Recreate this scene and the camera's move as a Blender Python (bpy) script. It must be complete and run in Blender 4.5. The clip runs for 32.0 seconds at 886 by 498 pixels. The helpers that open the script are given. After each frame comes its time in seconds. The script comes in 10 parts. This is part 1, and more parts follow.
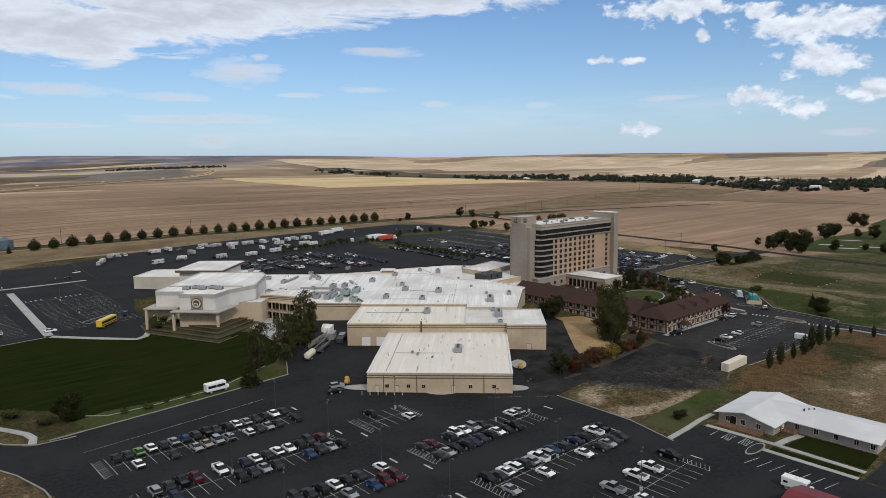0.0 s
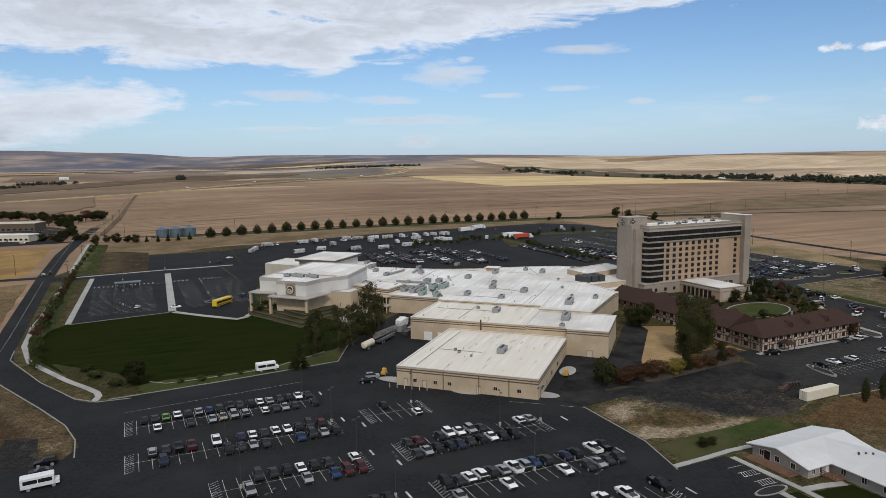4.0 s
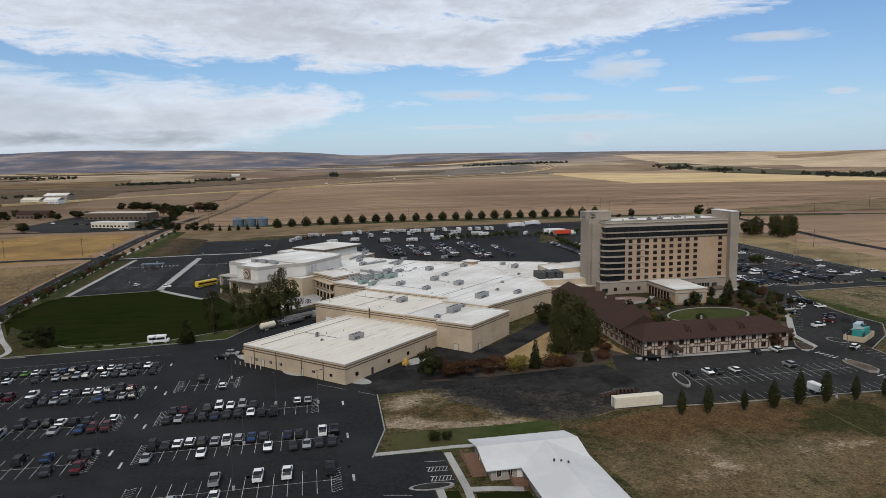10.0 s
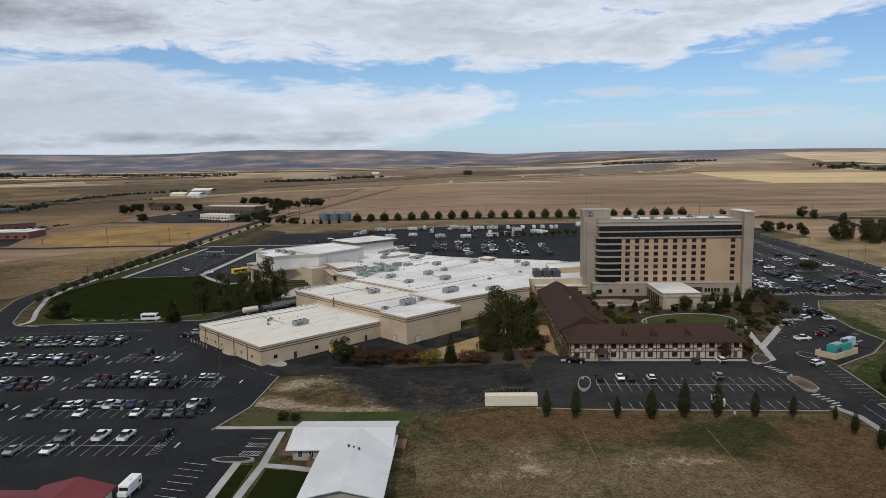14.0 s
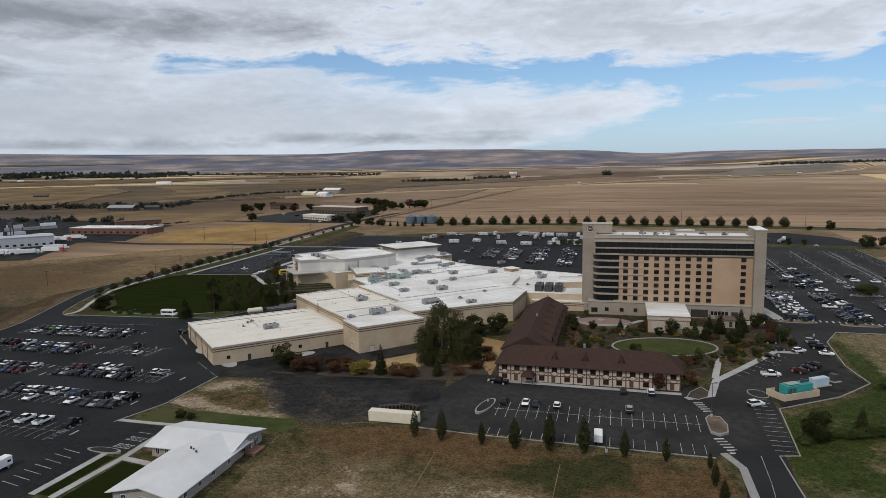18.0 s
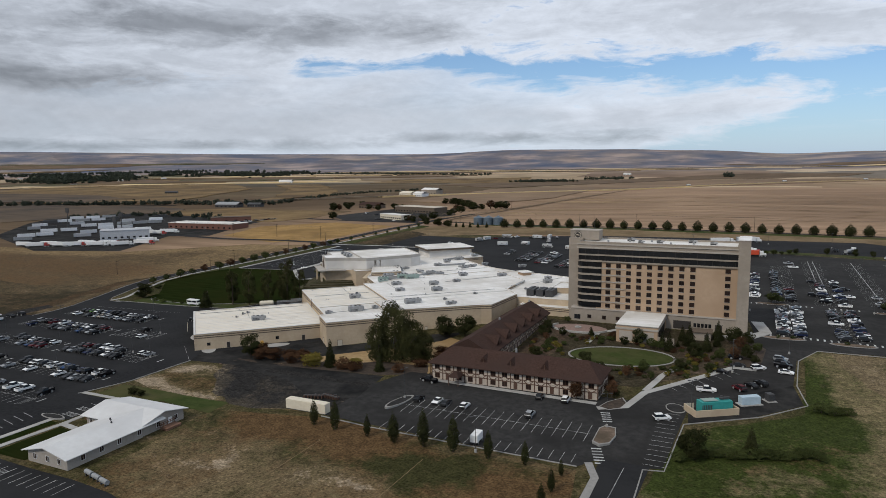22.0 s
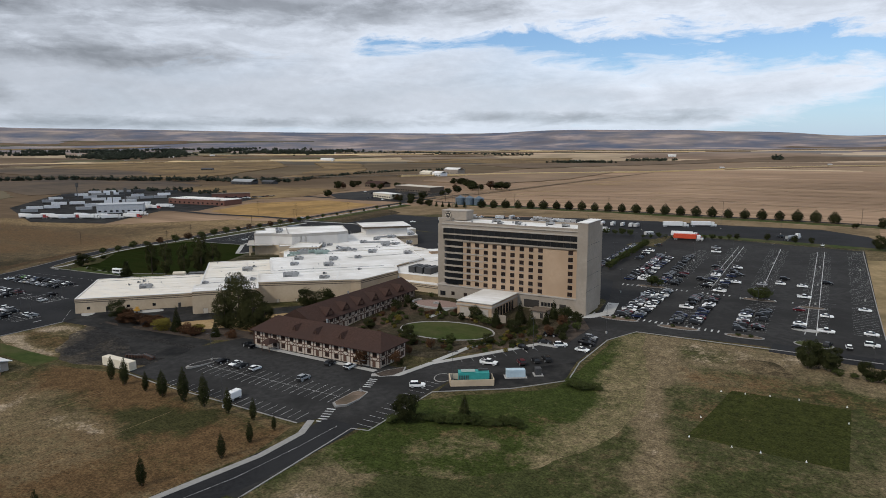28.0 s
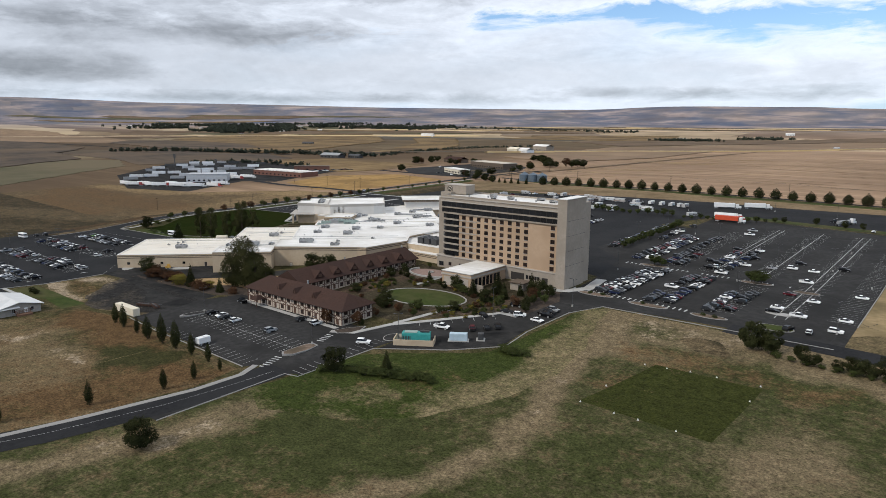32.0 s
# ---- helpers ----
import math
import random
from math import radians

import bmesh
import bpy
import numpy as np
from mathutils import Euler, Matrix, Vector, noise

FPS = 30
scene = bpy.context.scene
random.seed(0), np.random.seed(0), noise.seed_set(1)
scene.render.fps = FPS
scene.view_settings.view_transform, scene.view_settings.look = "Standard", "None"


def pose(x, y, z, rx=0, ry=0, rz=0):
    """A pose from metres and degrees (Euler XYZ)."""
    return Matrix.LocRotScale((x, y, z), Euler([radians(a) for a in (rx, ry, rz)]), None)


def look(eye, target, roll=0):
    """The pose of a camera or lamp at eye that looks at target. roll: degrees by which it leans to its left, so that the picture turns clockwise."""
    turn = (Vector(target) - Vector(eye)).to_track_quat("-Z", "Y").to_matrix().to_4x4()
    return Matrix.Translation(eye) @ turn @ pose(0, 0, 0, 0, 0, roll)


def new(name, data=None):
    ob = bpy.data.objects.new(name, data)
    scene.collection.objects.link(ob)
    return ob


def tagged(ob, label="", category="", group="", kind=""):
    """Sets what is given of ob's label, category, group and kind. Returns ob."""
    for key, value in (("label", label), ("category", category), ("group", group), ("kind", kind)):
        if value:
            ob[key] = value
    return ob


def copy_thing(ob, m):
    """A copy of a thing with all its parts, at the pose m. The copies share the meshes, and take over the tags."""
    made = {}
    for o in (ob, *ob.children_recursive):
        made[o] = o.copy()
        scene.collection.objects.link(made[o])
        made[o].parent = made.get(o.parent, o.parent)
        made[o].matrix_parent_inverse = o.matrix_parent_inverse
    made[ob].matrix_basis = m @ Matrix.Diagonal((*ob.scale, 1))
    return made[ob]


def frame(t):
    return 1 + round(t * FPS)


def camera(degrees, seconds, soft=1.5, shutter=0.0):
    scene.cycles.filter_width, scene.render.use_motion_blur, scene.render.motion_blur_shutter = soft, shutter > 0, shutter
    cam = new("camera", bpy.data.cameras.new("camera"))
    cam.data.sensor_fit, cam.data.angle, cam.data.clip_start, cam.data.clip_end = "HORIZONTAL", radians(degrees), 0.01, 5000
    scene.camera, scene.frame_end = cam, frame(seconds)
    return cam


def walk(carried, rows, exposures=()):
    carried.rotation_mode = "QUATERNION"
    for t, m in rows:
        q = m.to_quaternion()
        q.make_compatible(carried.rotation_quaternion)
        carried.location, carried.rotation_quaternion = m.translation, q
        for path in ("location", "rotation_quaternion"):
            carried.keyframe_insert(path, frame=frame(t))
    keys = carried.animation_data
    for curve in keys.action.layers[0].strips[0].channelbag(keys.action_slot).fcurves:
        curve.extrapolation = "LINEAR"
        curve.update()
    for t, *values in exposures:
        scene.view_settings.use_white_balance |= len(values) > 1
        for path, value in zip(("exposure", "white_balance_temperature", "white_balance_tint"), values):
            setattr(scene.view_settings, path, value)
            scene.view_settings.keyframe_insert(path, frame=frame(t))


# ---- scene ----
cam = camera(66.4, 32.0, soft=0.3)
METRES, EYE, TILT, LEAN, TURN = 478.44, 68.7, 0.0, 0.0, -41.7
ROWS = [
    (0.0, 0.0, 0.0, 0.0, -0.09, -7.41, 0.69),
    (0.5, 0.0087, -0.0002, 0.0001, 5.24, -7.37, 0.58),
    (1.0, 0.0205, 0.0012, 0.0, 10.5, -7.37, 0.6),
    (1.5, 0.0329, 0.0039, -0.0006, 12.88, -7.33, 0.62),
    (2.0, 0.0447, 0.0067, -0.0011, 12.92, -7.31, 0.6),
    (2.5, 0.0571, 0.0092, -0.0016, 13.91, -7.29, 0.62),
    (3.0, 0.0716, 0.0127, -0.0022, 14.93, -7.29, 0.61),
    (3.5, 0.0846, 0.0161, -0.0029, 15.69, -7.29, 0.62),
    (4.0, 0.0992, 0.0201, -0.0036, 16.5, -7.29, 0.69),
    (4.5, 0.1143, 0.0244, -0.0043, 17.29, -7.27, 0.66),
    (6.5, 0.1777, 0.0447, -0.0068, 22.22, -7.32, 0.8),
    (7.0, 0.1948, 0.0516, -0.0077, 24.78, -7.28, 0.81),
    (7.5, 0.2112, 0.0586, -0.0082, 25.23, -7.29, 0.82),
    (8.0, 0.2278, 0.0656, -0.009, 25.73, -7.29, 0.88),
    (8.5, 0.2444, 0.0729, -0.0096, 26.4, -7.28, 0.92),
    (9.0, 0.2607, 0.0805, -0.0101, 27.47, -7.3, 0.93),
    (9.5, 0.2778, 0.0885, -0.0109, 29.34, -7.3, 0.94),
    (10.0, 0.294, 0.0969, -0.0117, 30.51, -7.28, 0.92),
    (10.5, 0.3103, 0.1055, -0.0126, 31.64, -7.27, 0.9),
    (11.0, 0.3263, 0.1145, -0.0136, 32.77, -7.26, 0.91),
    (11.5, 0.3423, 0.1238, -0.0143, 34.01, -7.26, 0.9),
    (12.0, 0.3579, 0.1335, -0.0152, 35.32, -7.24, 0.9),
    (12.5, 0.3733, 0.1438, -0.0158, 36.66, -7.25, 0.91),
    (13.0, 0.3882, 0.1545, -0.0163, 38.27, -7.23, 0.94),
    (13.5, 0.403, 0.166, -0.0165, 40.78, -7.22, 0.97),
    (14.0, 0.4169, 0.1787, -0.0164, 43.18, -7.19, 0.91),
    (14.5, 0.4301, 0.192, -0.0154, 45.54, -7.19, 0.89),
    (16.5, 0.4798, 0.2454, -0.0095, 52.12, -7.17, 0.83),
    (17.0, 0.4911, 0.258, -0.0084, 53.46, -7.15, 0.84),
    (17.5, 0.5022, 0.2707, -0.0073, 54.75, -7.14, 0.83),
    (18.0, 0.513, 0.2832, -0.0066, 56.06, -7.12, 0.82),
    (18.5, 0.5235, 0.295, -0.0066, 57.38, -7.1, 0.81),
    (19.0, 0.533, 0.3057, -0.0064, 58.6, -7.06, 0.8),
    (19.5, 0.5431, 0.3175, -0.0061, 59.98, -7.06, 0.74),
    (20.0, 0.5525, 0.3288, -0.0058, 61.3, -7.04, 0.72),
    (20.5, 0.5621, 0.3411, -0.005, 62.61, -7.05, 0.69),
    (21.0, 0.5713, 0.3538, -0.0043, 63.91, -7.04, 0.68),
    (21.5, 0.5799, 0.3664, -0.0036, 65.21, -7.04, 0.62),
    (22.0, 0.5883, 0.3787, -0.0029, 66.5, -7.03, 0.58),
    (22.5, 0.5964, 0.3909, -0.0023, 67.78, -7.03, 0.54),
    (23.0, 0.6042, 0.403, -0.0018, 68.82, -7.03, 0.52),
    (23.5, 0.612, 0.4152, -0.0019, 69.58, -7.03, 0.47),
    (24.0, 0.6197, 0.4277, -0.0019, 70.18, -7.04, 0.43),
    (24.5, 0.6272, 0.4398, -0.002, 70.49, -7.04, 0.39),
    (25.0, 0.6346, 0.452, -0.0021, 70.83, -7.02, 0.36),
    (25.5, 0.6413, 0.4635, -0.002, 71.11, -7.04, 0.34),
    (27.5, 0.669, 0.5127, -0.0018, 71.48, -8.5, 0.14),
    (28.0, 0.6762, 0.5242, -0.0015, 71.52, -8.72, 0.09),
    (28.5, 0.6837, 0.5354, -0.0017, 71.57, -10.62, 0.06),
    (29.0, 0.6908, 0.5466, -0.0015, 71.62, -10.63, 0.02),
    (29.5, 0.698, 0.5577, -0.0014, 72.27, -10.63, -0.02),
    (30.0, 0.7052, 0.5688, -0.0013, 73.53, -10.62, -0.07),
    (30.5, 0.7122, 0.5801, -0.0011, 74.81, -10.63, -0.12),
    (31.0, 0.7191, 0.5913, -0.001, 77.44, -10.66, -0.21),
    (31.5, 0.7249, 0.6024, -0.0008, 79.38, -10.69, -0.27),
    (32.0, 0.7309, 0.6147, -0.0005, 80.84, -10.72, -0.33),
]
walk(cam, [(t, pose(0, 0, EYE, TILT, LEAN, TURN) @ pose(METRES * x, METRES * y, METRES * z, 90 + pitch, roll, yaw)) for t, x, y, z, yaw, pitch, roll in ROWS],
     exposures=((0.0, -0.2), (14.0, -0.25), (21.0, -0.24), (24.0, -0.22), (26.0, -0.18), (28.0, -0.1), (29.0, 0.05), (30.5, 0.16), (32.0, 0.18)))

# ---- light ----
world = bpy.data.worlds.new("sky")
scene.world = world
world.use_nodes = True
wn, wl = world.node_tree.nodes, world.node_tree.links
wn.clear()
SUN_AZ, SUN_EL = 200.0, 42.0        # degrees clockwise from +y, and above the horizon


def wnode(kind, **values):
    n = wn.new(kind)
    for k, v in values.items():
        n.inputs[k].default_value = v
    return n


def wmath(op, a, b=None, clamp=False):
    n = wn.new("ShaderNodeMath")
    n.operation, n.use_clamp = op, clamp
    for k, v in enumerate((a, b)):
        if v is None:
            continue
        if isinstance(v, (int, float)):
            n.inputs[k].default_value = v
        else:
            wl.new(v, n.inputs[k])
    return n.outputs[0]


sky = wn.new("ShaderNodeTexSky")
sky.sky_type, sky.sun_disc = "NISHITA", False
sky.sun_elevation, sky.sun_rotation = radians(SUN_EL), radians(SUN_AZ)
sky.air_density, sky.dust_density, sky.ozone_density = 1.0, 0.05, 2.5
tex = wn.new("ShaderNodeTexCoord")
sep = wn.new("ShaderNodeSeparateXYZ")
wl.new(tex.outputs["Generated"], sep.inputs[0])
high = wmath("MAXIMUM", sep.outputs[2], 0.0)
# bearing (clockwise from +y) and height over the horizon, in degrees
az = wmath("MULTIPLY", wmath("ARCTAN2", sep.outputs[0], sep.outputs[1]), 57.2958)
el = wmath("MULTIPLY", wmath("ARCSINE", high), 57.2958)
place = wn.new("ShaderNodeCombineXYZ")
wl.new(az, place.inputs[0])
wl.new(el, place.inputs[1])


def cloud_noise(wide, tall, shift, detail, rough, distort=0.3, rise=0.0):
    """Cloud noise drawn out along the horizon: wide by tall degrees to a billow."""
    mp = wn.new("ShaderNodeVectorMath")
    mp.operation = "MULTIPLY_ADD"
    wl.new(place.outputs[0], mp.inputs[0])
    mp.inputs[1].default_value, mp.inputs[2].default_value = (1 / wide, 1 / tall, 0), (shift, 2.3 * shift + rise / tall, shift)
    n = wnode("ShaderNodeTexNoise", Scale=1.0, Detail=detail, Roughness=rough, Distortion=distort)
    wl.new(mp.outputs[0], n.inputs["Vector"])
    return wmath("SUBTRACT", n.outputs[0], 0.5)


def skyline(pts):
    """A height that changes with the bearing, through (bearing, height) points."""
    r = wn.new("ShaderNodeValToRGB")
    r.color_ramp.interpolation = "EASE"
    while len(r.color_ramp.elements) < len(pts):
        r.color_ramp.elements.new(0.5)
    for e, (p, h) in zip(r.color_ramp.elements, pts):
        e.position, e.color = (p + 90) / 180, (h / 20, h / 20, h / 20, 1)
    wl.new(wmath("ADD", wmath("MULTIPLY", az, 1 / 180), 0.5), r.inputs[0])
    return wmath("MULTIPLY", r.outputs[0], 20.0)


def banks(ellipses):
    """1 in the middle of the nearest of some clouds (bearing, height, half width, half height), 0 at its rim, less beyond."""
    best = None
    for a, h, w, t in ellipses:
        mp = wn.new("ShaderNodeVectorMath")
        mp.operation = "MULTIPLY_ADD"
        wl.new(place.outputs[0], mp.inputs[0])
        mp.inputs[1].default_value, mp.inputs[2].default_value = (1 / w, 1 / t, 0), (-a / w, -h / t, 0)
        ln = wn.new("ShaderNodeVectorMath")
        ln.operation = "LENGTH"
        wl.new(mp.outputs[0], ln.inputs[0])
        best = ln.outputs["Value"] if best is None else wmath("MINIMUM", best, ln.outputs["Value"])
    return wmath("SUBTRACT", 1.0, best)


billow, streak, fleck = cloud_noise(6.5, 1.7, 3.7, 9, 0.62, 0.5), cloud_noise(5.0, 0.7, 8.1, 7, 0.6), cloud_noise(1.3, 0.6, 5.2, 7, 0.62)
shade = cloud_noise(9.0, 2.2, 1.3, 7, 0.58, 0.4)
rough_edge = wmath("ADD", wmath("MULTIPLY", billow, 5.6), wmath("ADD", wmath("MULTIPLY", streak, 1.1), wmath("MULTIPLY", fleck, 0.9)))
# the high sheet of cloud: it hangs low in the west and ends along a slanting edge in the east
edge = skyline(((-60, 4.0), (-44, 6.6), (-34, 8.2), (-24, 8.7), (-12, 8.8), (-6, 8.5), (0, 8.2), (6, 7.7), (10, 8.3), (15, 7.8), (20, 8.7), (25, 9.6), (29, 10.5), (36, 11.1), (43, 11.9), (52, 12.3), (58, 13.5), (80, 18.0)))
inside = wmath("SUBTRACT", el, edge)
gaps = cloud_noise(26.0, 9.0, 6.6, 6, 0.55)
field = wmath("ADD", wmath("MINIMUM", wmath("MULTIPLY", inside, 0.85), wmath("ADD", 1.5, wmath("MULTIPLY", gaps, 5.0))), rough_edge)
sheet = wmath("MULTIPLY", wmath("ADD", field, 0.38), 1.25, True)
# the low bank below it, which thins out to a tip
top = skyline(((-60, 10.0), (-46, 9.2), (-37, 8.5), (-24, 8.0), (-16, 6.9), (-11, 6.8), (-5, 6.3), (0, 5.8), (5, 5.0), (9, 4.4), (14, 3.0)))
base = skyline(((-14, 0.2), (-9, 1.2), (-4, 2.2), (0, 3.1), (4, 4.3), (8, 4.9), (14, 6.0)))
bank_in = wmath("MINIMUM", wmath("SUBTRACT", top, el), wmath("MULTIPLY", wmath("SUBTRACT", el, base), 1.3))
low_field = wmath("ADD", wmath("MULTIPLY", bank_in, 0.9), wmath("ADD", wmath("MULTIPLY", billow, 6.0), wmath("ADD", wmath("MULTIPLY", streak, 1.7), wmath("MULTIPLY", fleck, 0.7))))
low_bank = wmath("MULTIPLY", wmath("MULTIPLY", wmath("ADD", low_field, 0.35), 0.9, True), wmath("ADD", 0.88, wmath("MULTIPLY", gaps, 1.1)), True)
# heaped fair-weather clouds in the east, and thin lens-shaped ones
heap_in = banks(((60.0, 11.4, 4.6, 1.1), (70.0, 9.3, 5.0, 1.4), (66.0, 10.6, 2.0, 0.7), (70.3, 6.95, 2.9, 1.3), (73.9, 4.75, 2.0, 0.85), (66.3, 4.4, 2.4, 0.8), (69.7, 3.6, 1.6, 0.75), (55.0, 7.8, 1.0, 0.36), (57.0, 7.65, 1.2, 0.4), (62.3, 9.15, 0.6, 0.5), (57.7, 2.3, 1.6, 0.5), (78.0, 8.5, 4.0, 1.2), (82.0, 5.0, 4.0, 1.0)))
lens_in = banks(((59.8, 4.65, 2.4, 0.28), (12.7, 5.5, 3.4, 0.42), (20.3, 5.1, 2.5, 0.34), (25.6, 7.1, 2.6, 1.0), (37.1, 8.8, 3.2, 0.36), (35.6, 5.8, 1.9, 0.22), (23.1, 3.5, 5.2, 0.36), (23.0, 1.8, 1.8, 0.6), (41.2, 4.65, 1.1, 0.26), (49.8, 4.4, 1.1, 0.26), (27.1, 8.3, 0.7, 0.24), (30.1, 5.4, 1.5, 0.2), (72.3, 1.7, 1.6, 0.28), (12.1, 2.9, 4.0, 0.16)))
puff = cloud_noise(1.6, 1.1, 2.9, 8, 0.6, 0.2)
heaps = wmath("MULTIPLY", wmath("ADD", wmath("ADD", wmath("MULTIPLY", wmath("MAXIMUM", heap_in, -3.0), 0.8), wmath("MULTIPLY", puff, 2.4)), 0.0), 3.0, True)
lens = wmath("MULTIPLY", wmath("ADD", wmath("ADD", wmath("MULTIPLY", wmath("MAXIMUM", lens_in, -3.0), 0.7), wmath("ADD", wmath("MULTIPLY", streak, 1.5), wmath("MULTIPLY", fleck, 0.9))), 0.18), 1.5, True)
# a milky veil low in the north-east
veil = wmath("MULTIPLY", wmath("ADD", wmath("MULTIPLY", banks(((46.0, 3.6, 13.0, 1.5), (30.0, 2.4, 24.0, 1.2), (64.0, 4.2, 12.0, 1.5))), 0.5), wmath("MULTIPLY", streak, 1.2)), 1.0, True)
mask = wmath("MAXIMUM", wmath("MAXIMUM", sheet, low_bank), wmath("MAXIMUM", wmath("MAXIMUM", heaps, wmath("MULTIPLY", lens, 0.78)), wmath("MULTIPLY", veil, 0.4)))
# thin cloud is white, thick cloud grey, with darker bases in the west
thick = wmath("MULTIPLY", wmath("SUBTRACT", wmath("MAXIMUM", field, wmath("MULTIPLY", low_field, 0.6)), 0.3), 0.7, True)
dark_in = banks(((-46, 10.9, 11.0, 1.7), (-54, 6.7, 9.5, 1.1), (-64, 10.5, 8.0, 2.0), (-68, 6.8, 8.0, 1.2), (-70, 3.8, 8.0, 0.9), (-33, 10.9, 8.0, 1.1), (-76, 8.5, 7.0, 2.6), (-50, 1.7, 24.0, 0.45), (-20, 2.2, 12.0, 0.5)))
dark = wmath("MULTIPLY", wmath("ADD", wmath("ADD", wmath("MULTIPLY", wmath("ADD", wmath("MAXIMUM", dark_in, -1.0), 0.30), 0.9), wmath("MULTIPLY", shade, 2.0)), wmath("ADD", wmath("MULTIPLY", billow, 1.2), wmath("MULTIPLY", fleck, 0.2))), 1.0, True)
tone = wmath("SUBTRACT", 0.93, wmath("ADD", wmath("MULTIPLY", thick, 0.19), wmath("MULTIPLY", dark, 0.29)))
relief = wmath("SUBTRACT", cloud_noise(1.6, 1.1, 2.9, 8, 0.6, 0.2, 0.4), puff)
tone = wmath("SUBTRACT", tone, wmath("MULTIPLY", relief, wmath("ADD", 0.11, wmath("MULTIPLY", heaps, 0.75))))
tone = wmath("SUBTRACT", tone, wmath("MULTIPLY", wmath("MULTIPLY", wmath("SUBTRACT", wmath("MULTIPLY", az, -1.0), 18.0), 0.022, True), 0.125))
tone = wmath("SUBTRACT", tone, wmath("ADD", wmath("MULTIPLY", shade, 0.26), wmath("MULTIPLY", fleck, 0.10)))
tone = wmath("SUBTRACT", tone, wmath("MULTIPLY", wmath("MULTIPLY", lens, wmath("SUBTRACT", 1.0, sheet)), 0.14))
cloud = wn.new("ShaderNodeCombineColor")
wl.new(wmath("MULTIPLY", tone, 0.915), cloud.inputs[0])
wl.new(wmath("MULTIPLY", tone, 0.985), cloud.inputs[1])
wl.new(wmath("MULTIPLY", tone, 1.105), cloud.inputs[2])
dim = wn.new("ShaderNodeMix")
dim.data_type, dim.blend_type = "RGBA", "MULTIPLY"
dim.inputs["Factor"].default_value = 1.0
dim.inputs[7].default_value = (0.083, 0.101, 0.121, 1)
wl.new(sky.outputs[0], dim.inputs[6])


def over(f, a, b):
    n = wn.new("ShaderNodeMix")
    n.data_type = "RGBA"
    wl.new(f, n.inputs["Factor"])
    wl.new(a, n.inputs[6])
    if isinstance(b, tuple):
        n.inputs[7].default_value = (*b, 1)
    else:
        wl.new(b, n.inputs[7])
    return n.outputs[2]


# pale moist air low over the land, milky towards the horizon
bank = wmath("POWER", 2.718, wmath("MULTIPLY", high, -13.0))
air = over(wmath("MULTIPLY", bank, 0.92), dim.outputs[2], (0.465, 0.605, 0.82))
mixed = over(wmath("MULTIPLY", mask, wmath("SUBTRACT", 0.96, wmath("MULTIPLY", wmath("POWER", bank, 5.0), 0.72))), air, cloud.outputs[0])
back = wnode("ShaderNodeBackground", Strength=1.0)
wl.new(mixed, back.inputs[0])
wl.new(back.outputs[0], wn.new("ShaderNodeOutputWorld").inputs[0])

sun = new("sun", bpy.data.lights.new("sun", "SUN"))
sun.data.energy, sun.data.angle, sun.data.color = 1.9, radians(7), (1.0, 0.93, 0.83)
a, e = radians(SUN_AZ), radians(SUN_EL)
sun_way = Vector((math.sin(a) * math.cos(e), math.cos(a) * math.cos(e), math.sin(e)))
sun.matrix_world = look(sun_way * 500, (0, 0, 0))

# ---- materials ----


